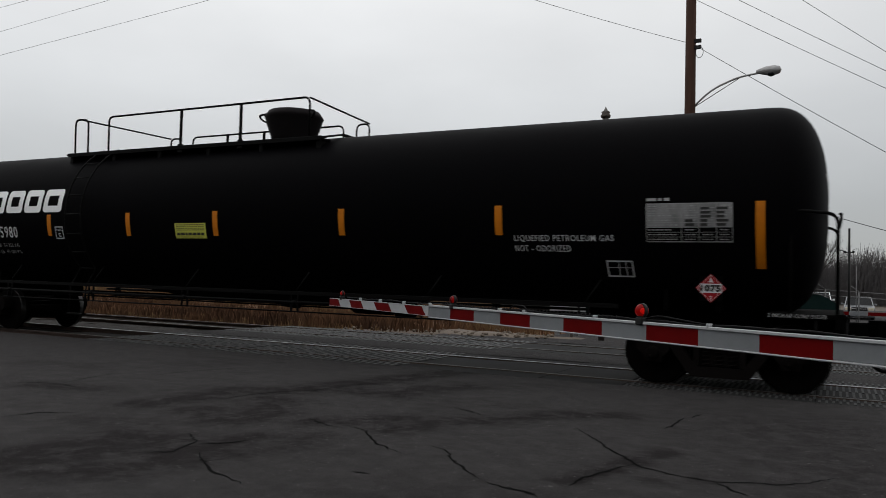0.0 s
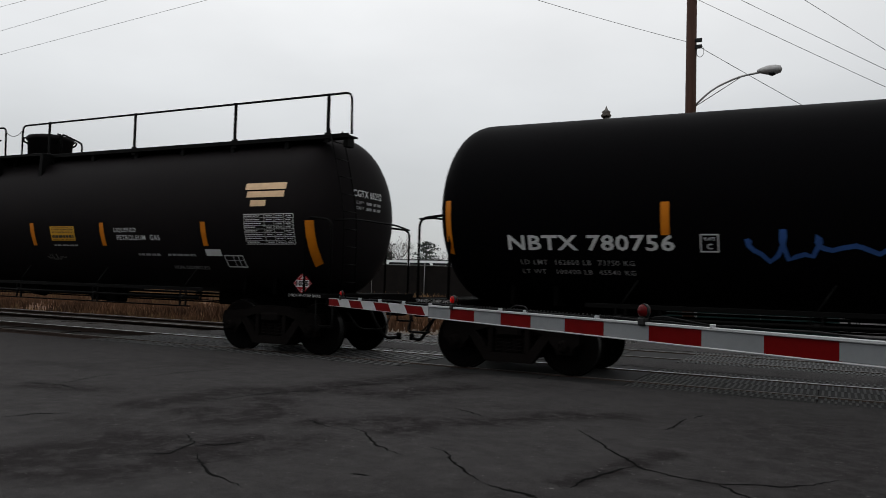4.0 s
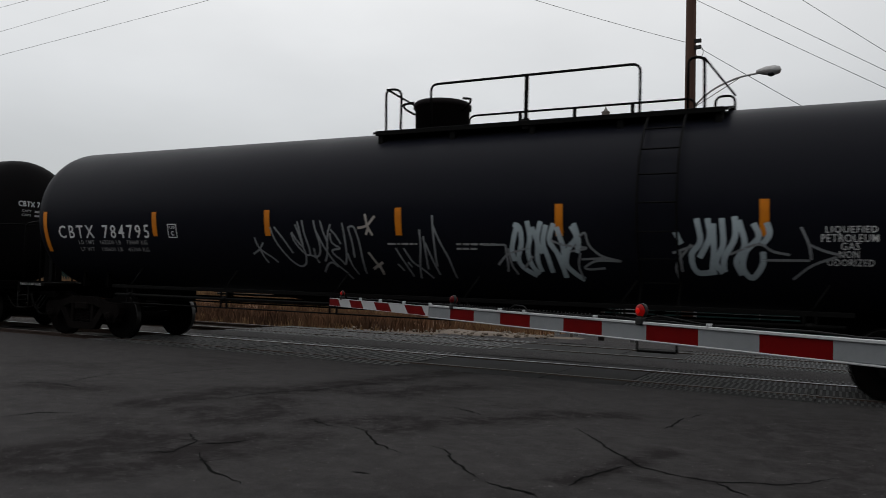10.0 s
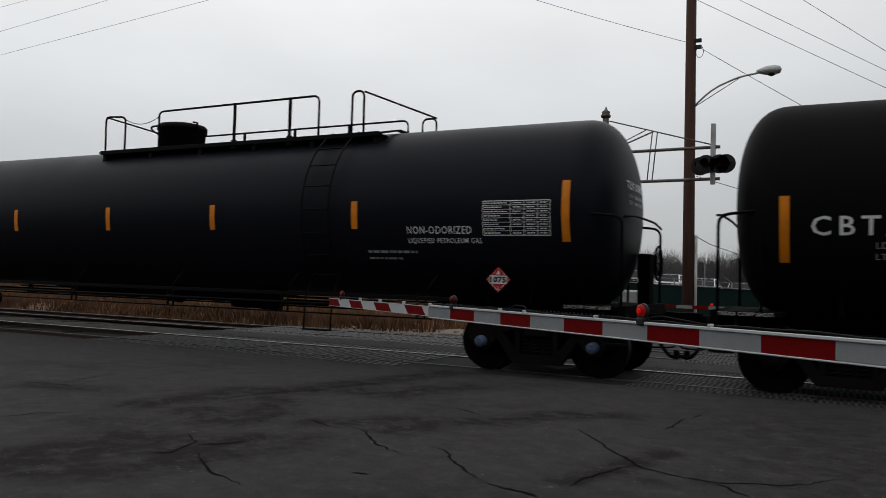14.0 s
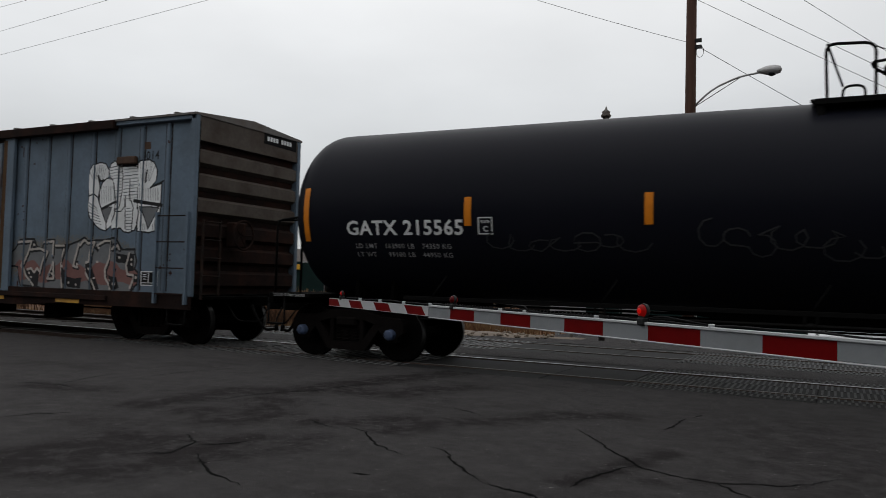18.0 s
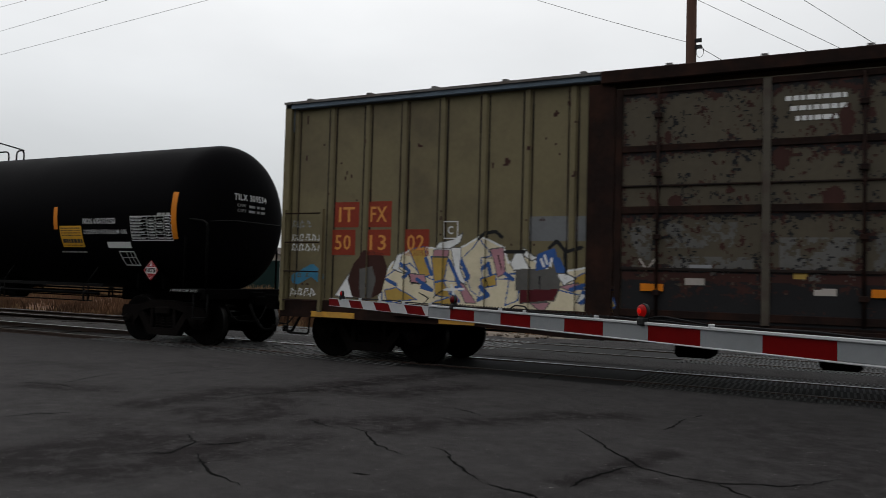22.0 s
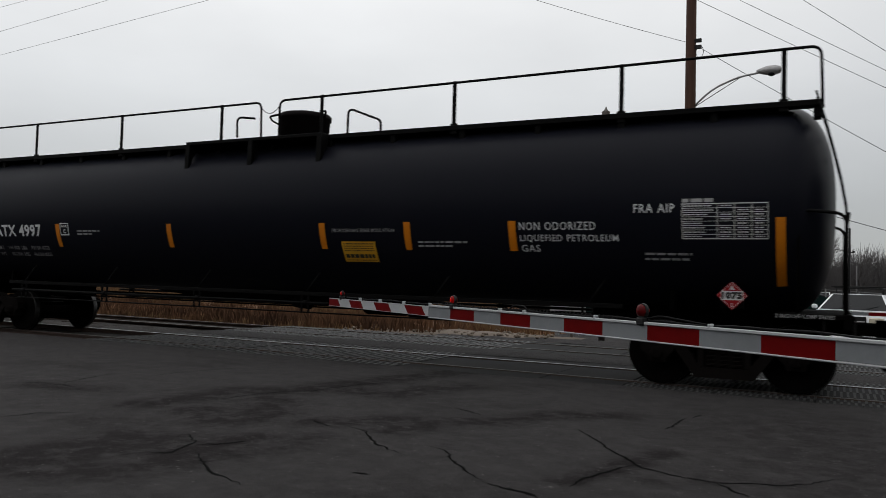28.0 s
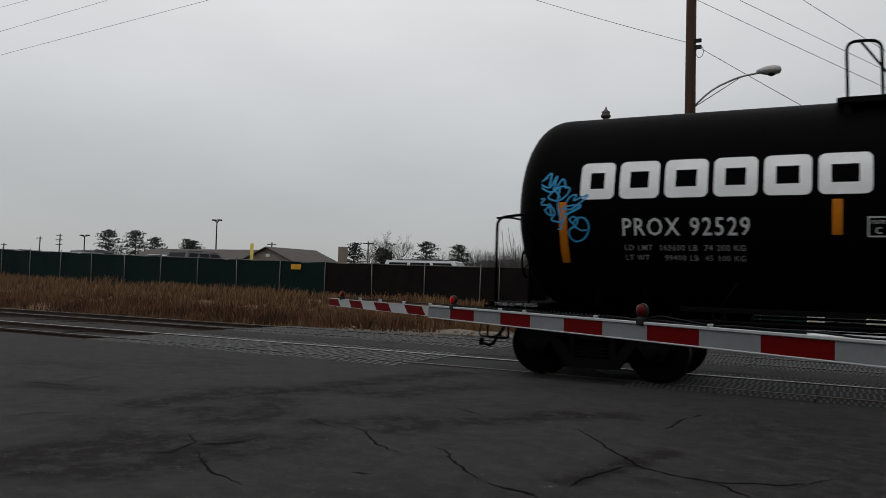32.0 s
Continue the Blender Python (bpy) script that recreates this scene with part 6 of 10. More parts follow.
    for text, y0, y1, z, h in ((name, -.5, .45, 2.86, .13), ("CAPY", -.42, -.18, 2.73, .06), ("CAPY", -.42, -.18, 2.63, .06)):
        v, f = letters(text, y1 - y0, h, .012)
        q = []
        for a, b in v:
            yy, zz = y0 + a, z + b
            rr = min(.999, math.hypot(yy, zz - ZC) / R)
            q.append((half - R / 2 + R / 2 * (1 - rr ** 2.6) ** (1 / 2.6) + .01, yy, zz))
        part("head_stencil", Shape().add(q, f), WHITE if h > .1 else GREYINK, car, "white owner's mark on the tank head")
    for z in (2.73, 2.63):
        q = Shape()
        for y0, y1 in ((-.1, .08), (.14, .22), (.26, .38)):
            q.add([(half + .011, a, b) for a, b in ((y0, z), (y1, z), (y1, z + .05), (y0, z + .05))], [(0, 1, 2, 3)])
        part("head_stencil", q, GREYINK, car, "bars of small worn writing")
    if spec.get("endladder"):
        for way in (-1, 1):
            path = [(-.24, 4.02), (-.12, 3.6), (-.02, 3.2), (.06, 2.85), (.12, 2.5), (.14, 2.2), (.14, 1.1)]
            pts = [(way * (half + a), -1.0, z) for a, z in path]
            L = Shape().tube(pts, .014, 6).tube([(p[0], -.6, p[2]) for p in pts], .014, 6)
            lad = part("end_ladder", L, RAILPAINT, car)
            for i in range(9):
                z = 1.3 + i * .31
                k = next(q for q in range(len(path) - 1) if path[q + 1][1] <= z <= path[q][1])
                (a0, z0), (a1, z1) = path[k], path[k + 1]
                x = way * (half + a0 + (a1 - a0) * (z - z0) / (z1 - z0))
                part("rung", Shape().tube([(x, -1.0, z), (x, -.6, z)], .011, 5), RAILPAINT, lad)
    return car

# ---- boxcars ----
BLUE = mat("boxcar_blue", (0.09, 0.122, 0.158), 0.6, 0, 0.18, 14, 0.9, (0.07, 0.09, 0.11), 0.1, 0.8, 0.2)
OLIVE = mat("boxcar_olive", (0.115, 0.096, 0.048), 0.65, 0, 0.15, 14, 0.9, (0.06, 0.047, 0.027), 0.1, 0.7, 0.3)
# Rusty near-black that also paints shade lines beside posts and under rails.
RUSTSHADE = mat("rust_seam", (0.014, 0.011, 0.01), 0.9, 0, 0.4, 20, 3.0, (0.03, 0.016, 0.011), 0.2, 0.8, 0.1)
DARKRUST = mat("dark_rust", (0.012, 0.0075, 0.0065), 0.9, 0, 0.5, 16, 3.0, (0.03, 0.014, 0.01), 0.3, 0.8, 0.06)
BROWNPANEL = mat("rust_brown_panel", (0.085, 0.066, 0.046), 0.85, 0, 0.4, 10, 1.6, (0.06, 0.032, 0.018), 0.2, 0.8, 0.12, stretch=(3, 3, .5))
ORANGERUST = mat("orange_rust", (0.065, 0.037, 0.018), 0.9, 0, 0.5, 14, 2.0, (0.04, 0.02, 0.012), 0.2, 0.8, 0.1, stretch=(4, 4, .5))
RUSTY = mat("rusty_steel", (0.06, 0.033, 0.02), 0.85, 0, 0.4, 18, 2.5, (0.03, 0.018, 0.013), 0.3, 0.8, 0.25)
ENDRUST = mat("boxcar_end", (0.062, 0.052, 0.044), 0.75, 0, 0.3, 14, 1.6, (0.03, 0.02, 0.015), 0.2, 0.8, 0.15)
DOORBLUE = mat("door_blue_rusted", (0.07, 0.094, 0.122), 0.65, 0, 0.2, 12, 1.6, (0.036, 0.04, 0.045), 0.2, 0.8, 0.25)
DOORBAR = mat("door_bar_blue", (0.085, 0.105, 0.125), 0.65, 0, 0.3, 14, 3.5, (0.045, 0.026, 0.02), 0.2, 0.8, 0.25)
DOOROLIVE = mat("door_olive_rusted", (0.055, 0.046, 0.03), 0.7, 0, 0.2, 12, 1.6, (0.05, 0.043, 0.03), 0.2, 0.8, 0.25)
DOORBAROLIVE = mat("door_bar_olive", (0.055, 0.048, 0.036), 0.7, 0, 0.3, 14, 3.5, (0.035, 0.022, 0.018), 0.2, 0.85, 0.25)
ROOFGREY = mat("boxcar_roof", (0.09, 0.085, 0.08), 0.75, 0, 0.25, 14, 1.5, (0.055, 0.03, 0.02), 0.15, 0.8)
SILLYEL = mat("sill_yellow", (0.5, 0.26, 0.02), 0.6, 0, 0.15, 30, 3.0, (0.2, 0.1, 0.03), 0.1, 0.7)
SPRAY = {k: mat("spray_" + k, c, 0.6, 0, 0.12, 25, 2.2, [x * .6 for x in c], 0.02, 0.5, 0.12) for k, c in dict(
    white=(.6, .61, .61), black=(.012, .012, .013), pink=(.15, .075, .068), red=(.07, .01, .014), pale=(.33, .3, .275), yellow=(.36, .26, .06),
    cream=(.55, .49, .35), blue=(.03, .08, .24), sky=(.05, .3, .55), rose=(.34, .17, .2), dim=(.085, .083, .078), grey=(.2, .21, .22), teal=(.04, .16, .26), steel=(.12, .125, .13), haze=(.14, .125, .105), frost=(.34, .4, .43), ochre=(.36, .24, .06), rust=(.035, .014, .011), washed=(.13, .135, .135), faint=(.026, .026, .028), deep=(.018, .07, .14)).items()}
PANELBLACK = mat("stencil_panel_black", (0.005, 0.005, 0.0055), 0.7, spec=0.06)
PANELRED = mat("stencil_panel_red", (0.19, 0.028, 0.014), 0.6, spec=0.15)
INKORANGE = mat("stencil_orange", (0.5, 0.2, 0.03), 0.6)

BOX_W, BOX_H, SHEET = 1.495, 4.38, 1.46
POSTS = (-7.5, -6.75, -6.05, -5.35, -4.66, -3.95, -3.25, -2.55, 2.62, 3.32, 4.0, 4.72, 5.42, 6.1, 6.8, 7.5)


def skin_y(x, doors=(-1.9, 1.98)):
    """How far out the near side stands at x: sheet, post or door."""
    if doors[0] < x < doors[1]:
        return -1.585
    return -BOX_W if min(abs(x - p) for p in POSTS) < .06 else -SHEET


class Spray:
    """Graffiti painted over sheet and posts: thick strokes on a fine grid, later ones over earlier ones."""

    def __init__(self, x0, x1, z0, z1, cell=.022):
        self.x0, self.z0, self.cell = x0, z0, cell
        self.nx, self.nz = int((x1 - x0) / cell), int((z1 - z0) / cell)
        self.X, self.Z = np.meshgrid(x0 + (np.arange(self.nx) + .5) * cell, z0 + (np.arange(self.nz) + .5) * cell, indexing="ij")
        self.ink = np.full((self.nx, self.nz), -1)
        self.names = []

    def near(self, pts):
        d = np.full(self.X.shape, 9.0)
        for (ax, az), (bx, bz) in zip(pts, pts[1:]):
            ux, uz = bx - ax, bz - az
            t = np.clip(((self.X - ax) * ux + (self.Z - az) * uz) / max(1e-9, ux * ux + uz * uz), 0, 1)
            d = np.minimum(d, np.hypot(self.X - ax - t * ux, self.Z - az - t * uz))
        return d

    def put(self, where, name):
        if name not in self.names:
            self.names.append(name)
        self.ink[where] = self.names.index(name)

    def letter(self, paths, w, fill, edge, rim=.035):
        d = np.min([self.near(p) for p in paths], axis=0)
        self.put(d < w + rim, edge)
        self.put(d < w, fill)

    def fill(self, pts, name, rim=0.0, edge=""):
        """A painted area inside a closed line, with a painted edge."""
        if rim:
            self.put(self.near(list(pts) + [pts[0]]) < rim, edge)
        inside = np.zeros(self.X.shape, bool)
        for (ax, az), (bx, bz) in zip(pts, list(pts[1:]) + [pts[0]]):
            if az != bz:
                inside ^= ((az > self.Z) != (bz > self.Z)) & (self.X < (bx - ax) * (self.Z - az) / (bz - az) + ax)
        self.put(inside & (self.near(list(pts) + [pts[0]]) > rim * .4), name)

    def cloud(self, seed, size):
        """Smooth random values from 0 to 1 over the area, in lumps of that size."""
        r = np.random.RandomState(seed)
        out = np.zeros(self.X.shape)
        for k, share in ((1, .6), (2.3, .4)):
            u, w = (self.X - self.x0) / size * k, (self.Z - self.z0) / size * k
            g = r.rand(int(u.max()) + 3, int(w.max()) + 3)
            i, j = u.astype(int), w.astype(int)
            f, h = u - i, w - j
            f, h = f * f * (3 - 2 * f), h * h * (3 - 2 * h)
            out += share * ((g[i, j] * (1 - f) + g[i + 1, j] * f) * (1 - h) + (g[i, j + 1] * (1 - f) + g[i + 1, j + 1] * f) * h)
        return out

    def stroke(self, pts, w, name):
        self.put(self.near(pts) < w, name)

    def fade(self, seed, share):
        """Wears holes into the paint."""
        r = np.random.RandomState(seed)
        g = r.rand(self.nx // 6 + 2, self.nz // 6 + 2)
        k = g[np.arange(self.nx)[:, None] // 6, np.arange(self.nz)[None, :] // 6]
        self.ink[(k < share) & (r.rand(self.nx, self.nz) < .6)] = -1

    def build(self, car, label, where=skin_y, lift=.004):
        for i, name in enumerate(self.names):
            v, f = [], []
            for a, b in zip(*np.nonzero(self.ink == i)):
                x, z = self.x0 + a * self.cell, self.z0 + b * self.cell
                y = where(x + self.cell / 2) - lift
                o = len(v)
                v += [(x, y, z), (x + self.cell, y, z), (x + self.cell, y, z + self.cell), (x, y, z + self.cell)]
                f.append((o, o + 1, o + 2, o + 3))
            if f:
                me = bpy.data.meshes.new("graffiti")
                me.from_pydata(v, [], f)
                me.materials.append(SPRAY[name])
                part("graffiti", me, None, car, label)["kind"] = "stuff"


def box_car(label, front, rear, colours, spec):
    """A fifty-foot boxcar: ribbed sides, corrugated ends, a double sliding door and a low ridged roof."""
    half, mid = (front - rear) / 2, (front + rear) / 2
    car = thing("boxcar", label, "boxcar", "train")
    CARS.append((car, mid))
    left, right, door_m = colours
    z0, zt = .98, 4.28
    part("side_sheet", Shape().box(-half + .17, -1.95, -SHEET, SHEET, z0, zt), left, car, "ribbed painted steel side")
    part("side_sheet", Shape().box(1.95, half - .17, -SHEET, SHEET, z0, zt), right, car, "ribbed painted steel side")
    part("inner_body", Shape().box(-1.96, 1.96, -SHEET + .02, SHEET - .02, z0, zt), RUSTY, car)
    for i, x in enumerate(POSTS):
        m = left if x < 0 else right
        for sgn in (-1, 1):
            part("side_post", Shape().prism([(x - .055, sgn * SHEET), (x - .035, sgn * BOX_W), (x + .035, sgn * BOX_W), (x + .055, sgn * SHEET)], z0 + .02, zt - .02, "z"), m, car)
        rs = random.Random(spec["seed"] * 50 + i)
        # Dark strips both sides of each post: rust and post shade in one colour.
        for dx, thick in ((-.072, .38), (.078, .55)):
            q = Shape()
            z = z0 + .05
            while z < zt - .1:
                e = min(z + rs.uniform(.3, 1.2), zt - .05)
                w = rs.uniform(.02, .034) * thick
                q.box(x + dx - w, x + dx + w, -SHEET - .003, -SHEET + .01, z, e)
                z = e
            part("rust_seam", q, RUSTSHADE, car, "dark strip of rust and painted shade beside a post")
    for y in (-1, 1):
        part("top_plate", Shape().box(-half, half, min(y * 1.44, y * 1.57), max(y * 1.44, y * 1.57), zt - .02, BOX_H - .01, .01), right, car)
    roof = Shape().prism([(-1.6, BOX_H - .04), (-1.6, BOX_H), (0, BOX_H + .13), (1.6, BOX_H), (1.6, BOX_H - .04)], -half - .02, half + .02, "x")
    part("roof", roof, ROOFGREY, car, "grey low-ridged steel roof")
    rr = Shape().prism([(-1.6, BOX_H), (-1.6, BOX_H + .03), (0, BOX_H + .165), (1.6, BOX_H + .03), (1.6, BOX_H), (0, BOX_H + .13)], -.04, .04, "x").mesh("roof_rib", ROOFGREY)
    for i in range(13):
        part("roof_rib", rr, None, car, at=pose(-half + .5 + i * (2 * half - 1) / 12, 0, 0))
    for y in (-1, 1):
        sl = Shape().box(-half, half, min(y * 1.5, y * 1.555), max(y * 1.5, y * 1.555), .7, 1.0, .008).box(-2.6, 2.6, min(y * 1.5, y * 1.56), max(y * 1.5, y * 1.56), .62, .82, .008)
        sl.prism([(-5.6, .8), (-2.6, .62), (-2.6, .82)], y * 1.5, y * 1.55).prism([(5.6, .8), (2.6, .62), (2.6, .82)], y * 1.5, y * 1.55)
        part("side_sill", sl, DARKRUST, car, "dark rusted side sill")
    for x0, x1 in spec["sill_yellow"]:
        part("sill_mark", Shape().box(x0, x1, -1.572, -1.555, .72, .81), SILLYEL, car, "yellow painted sill stripe")
    part("centre_sill", Shape().box(-half - .1, half + .1, -.22, .22, .68, 1.0, .02), UNDER, car)
    part("floor_frame", Shape().box(-half + .1, half - .1, -1.4, 1.4, .92, .99), UNDER, car)
    for way in (-1, 1):
        e = way * half
        part("end_wall", Shape().box(min(e - way * .12, e - way * .18), max(e - way * .12, e - way * .18), -1.47, 1.47, .95, BOX_H - .1), DARKRUST, car, "dark rusted steel end sheet")
        part("end_cap", Shape().prism([(-1.5, BOX_H - .5), (-1.5, BOX_H), (0, BOX_H + .12), (1.5, BOX_H), (1.5, BOX_H - .5)], e - way * .14, e, "x"), spec.get("cap", spec["end"]), car, "plain upper end panel")
        # Lower ribs painted darker, for the shade in the gap between cars.
        for i in range(6):
            z, h = 1.1 + i * .46, .46
            part("end_rib", Shape().prism([(e - way * .13, z), (e - way * .01, z + h * .14), (e - way * .01, z + h * .62), (e - way * .13, z + h * .76)], -1.46, 1.46), spec["end"] if i > 2 else DARKRUST, car, "pressed horizontal end rib")
        for y in (-1.52, 1.52):
            part("corner_post", Shape().box(min(e - way * .12, e + way * .02), max(e - way * .12, e + way * .02), y - .05, y + .05, .95, BOX_H - .04, .012), left if way < 0 else right, car)
        for y in (-1, 1):
            L = Shape()
            for dx in (.08, .86):
                L.box(e - way * dx - .025, e - way * dx + .025, min(y * 1.56, y * 1.63), max(y * 1.56, y * 1.63), .8, 2.52)
            lad = part("side_ladder", L, left if way < 0 else right, car)
            for i in range(4):
                part("rung", Shape().tube([(e - way * .08, y * 1.615, .98 + i * .49), (e - way * .86, y * 1.615, .98 + i * .49)], .013, 6), DARKRUST, lad)
        lad = part("end_ladder", Shape().box(e + way * .1 - .02, e + way * .1 + .02, -1.4, -1.36, .9, 2.4).box(e + way * .1 - .02, e + way * .1 + .02, -.95, -.91, .9, 2.4), RUSTSHADE, car)
        for i in range(5):
            part("rung", Shape().tube([(e + way * .12, -1.4, 1.0 + i * .34), (e + way * .12, -.91, 1.0 + i * .34)], .012, 6), RUSTSHADE, lad)
        part("end_platform", Shape().box(min(e, e + way * .28), max(e, e + way * .28), -1.3, 1.3, .9, .96, .01), UNDER, car)
        if way > 0:
            bw = Shape().tube([(e + .3, -.5 + .28 * math.cos(a), 2.15 + .28 * math.sin(a)) for a in [i * math.pi / 12 for i in range(25)]], .02, 6, False)
            for i in range(5):
                a = i * 1.2566
                bw.tube([(e + .22, -.5, 2.15), (e + .3, -.5 + .28 * math.cos(a), 2.15 + .28 * math.sin(a))], .012, 5)
            part("brake_wheel", bw, DARKRUST, car)
            part("brake_housing", Shape().box(e, e + .22, -.68, -.32, 1.9, 2.4, .03), DARKRUST, car)
            part("end_number_panel", Shape().prism([(.35, 4.12), (1.42, 4.1), (1.42, 4.34), (.35, 4.4)], e + .002, e + .006, "x"), spec["end_panel"], car, "dark number panel on the car end")
            nb = Shape()
            for i in range(9):
                if i != 4:
                    nb.box(e + .007, e + .01, .45 + i * .09, .515 + i * .09, 4.19, 4.28)
            part("number_bars", nb, WHITE, car)
        truck(car, way * (half - 1.5), False)
        coupler(car, e + way * .1, way)
        st = Shape().tube(rounded([(e - way * .15, -1.5, .8), (e - way * .15, -1.52, .42), (e - way * .6, -1.52, .42), (e - way * .6, -1.5, .8)], .06, 3), .018, 6)
        part("sill_step", st, RAILPAINT, car)
    # double door: frame, stiffeners, lock bars and tracks
    for y in (-1, 1):
        s = Shape()
        lo, hi = min(y * 1.5, y * 1.585), max(y * 1.5, y * 1.585)
        s.box(-1.9, 1.98, min(y * 1.5, y * 1.55), max(y * 1.5, y * 1.55), .9, 4.12)
        d = part("door", s, door_m, car, "rust-streaked sliding double door")
        bar = spec["bar"]
        for x in (-1.86, .04, 1.9):
            part("door_stile", Shape().box(x - .05, x + .05, lo, hi, .92, 4.1, .008), bar if x > -1 else DARKRUST, d)
        for z, h in ((4.06, .04), (3.26, .045), (2.42, .05), (2.75, .012), (1.62, .02), (1.02, .05)):
            for x0, x1 in ((-1.81, -.01), (.09, 1.85)):
                part("door_rail", Shape().box(x0, x1, min(y * 1.53, y * 1.578), max(y * 1.53, y * 1.578), z - h, z + h, .004), spec.get("rail", bar) if h > .03 else RUSTSHADE, d)
                # Shade and rust below each rail, put in as a dark strip.
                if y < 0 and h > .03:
                    part("rail_gap", Shape().box(x0, x1, -1.5545, -1.55, z - h - .035, z - h), RUSTSHADE, d, "dark strip of rust and painted shade under a door rail")
        for x in (-1.32, 1.14):
            b = part("lock_bar", Shape().tube([(x, y * 1.6, .95), (x, y * 1.6, 4.08)], .02, 6), DARKRUST, d)
            for z in (1.3, 2.05, 2.9, 3.7):
                part("bar_guide", Shape().box(x - .05, x + .05, min(y * 1.56, y * 1.63), max(y * 1.56, y * 1.63), z - .035, z + .035, .006), DARKRUST, b)
        part("door_track", Shape().box(-5.4, 5.4, min(y * 1.5, y * 1.61), max(y * 1.5, y * 1.61), .8, .9, .008), DARKRUST, car)
        part("door_track", Shape().box(-2.12, 5.46, min(y * 1.5, y * 1.645), max(y * 1.5, y * 1.645), 4.19, 4.37, .012), DARKRUST, car, "dark rusted upper door track")
        for x in (-2.15, 2.18):
            part("door_post", Shape().box(x - .16, x + .16, min(y * 1.5, y * 1.575), max(y * 1.5, y * 1.575), .9, 4.2, .01), spec.get("dpost") if x < 0 and spec.get("dpost") else left if x < 0 else right, car, "rust-streaked door post")
    for x0, x1 in ((-2.06, -1.92), (2.0, 2.12)):
        part("rust_streak", Shape().box(x0, x1, -1.578, -1.5755, .95, 4.15), spec["post"], car, "rust-streaked edge beside the door")
    rng = random.Random(spec["seed"])
    for x in (-1.38, 1.37) if spec.get("rusted") else ():
        part("reflector", Shape().box(x - .15, x + .15, -1.588, -1.556, 1.32, 1.42), AMBER, car, "amber reflective strip on the door")
    a, b = spec["recess"]
    if spec.get("rusted"):
        part("rusted_panel", Shape().box(a, b, -SHEET - .002, -SHEET + .01, z0 + .02, zt - .05), BROWNPANEL, car, "rust-brown streaked side panel")
    if spec.get("rusted"):
        part("rust_streak", Shape().box(a, a + .1, -SHEET - .003, -SHEET, z0 + .4, zt - .1), ORANGERUST, car, "orange rust streak")
    for z in (3.6, 1.66) if spec.get("rusted") else (3.56,):
        part("door_bracket", Shape().box(a + .02, b - .02, -1.56, -SHEET, z - .07, z + .08, .02), RUSTY, car, "rusted door stop bracket")
    if spec.get("note"):
        q = Shape()
        for k, (w0, w1) in enumerate(((0, .74), (.06, .72), (.12, .6))):
            x = .25 + w0
            while x < .25 + w1 - .04:
                d = min(rng.uniform(.04, .11), .25 + w1 - x)
                q.box(x, x + d, -1.556, -1.5535, 3.78 - k * .13, 3.84 - k * .13)
                x += d + .02
        part("stencil_note", q, WHITE, car, "white stencilled lines of worn writing")["kind"] = "stuff"
    px, pz = spec["plate"]
    if spec.get("dark_plate"):
        part("stencil_ground", Shape().box(px - .05, px + .31, -SHEET - .0045, -SHEET, pz - .04, pz + .316), PANELBLACK, car, "black ground of the plate letter")
    q = Shape()
    for a in ((0, .26, 0, .016), (0, .26, .26, .276), (0, .016, 0, .276), (.244, .26, 0, .276)):
        q.box(px + a[0], px + a[1], -SHEET - .006, -SHEET, pz + a[2], pz + a[3])
    v, f = letters("C", .09, .13, .02)
    q.add([(px + .085 + a, -SHEET - .006, pz + .07 + b) for a, b in v], f)
    part("plate_stencil", q, WHITE, car, "white outlined clearance plate letter")
    for x, z, t in spec["numbers"]:
        if t != "30":
            part("number_panel", Shape().box(x - .24, x + .24, -SHEET - .004, -SHEET, z - .21, z + .21), spec["panel"], car, "square stencil panel")
        v, f = letters(t, .31, .25, .01)
        part("lettering", Shape().add([(x - .155 + a, -SHEET - .008, z - .125 + b) for a, b in v], f), spec["ink"], car, "stencilled car number")
    x0, x1, z2, z3 = spec["corner_box"]
    part("stencil_ground", Shape().box(x0, x1, -SHEET - .004, -SHEET, z2, z3), PANELBLACK, car, "black ground of a stencil box")
    q, xm = Shape(), (x0 + x1) / 2 - .02
    for a, b, c, d in ((x0, x1, z2, z2 + .02), (x0, x1, z3 - .02, z3), (x0, x0 + .02, z2, z3), (x1 - .02, x1, z2, z3), (xm - .008, xm + .008, z2 + .06, z3), (x0, x1, z2 + .05, z2 + .062)):
        q.box(a, b, -SHEET - .008, -SHEET - .003, c, d)
    for k in range(3):
        q.box(x0 + .06, x0 + .15, -SHEET - .008, -SHEET - .003, z3 - .07 - k * .045, z3 - .055 - k * .045)
    part("stencil_box", q, WHITE, car, "white outlined stencil box")
    for x, z in ((-.9, .66), (.9, .62), (3.2, .6)):
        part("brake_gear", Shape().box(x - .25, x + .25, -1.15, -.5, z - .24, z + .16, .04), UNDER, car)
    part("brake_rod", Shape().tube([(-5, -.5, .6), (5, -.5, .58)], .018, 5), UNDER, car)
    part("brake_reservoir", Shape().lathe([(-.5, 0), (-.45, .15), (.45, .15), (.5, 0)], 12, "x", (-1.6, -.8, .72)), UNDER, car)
    return car

# ---- the cars of this train, from its head backwards ----
L1, L2, L3 = "LIQUEFIED PETROLEUM GAS", "NOT - ODORIZED", "NON-ODORIZED"


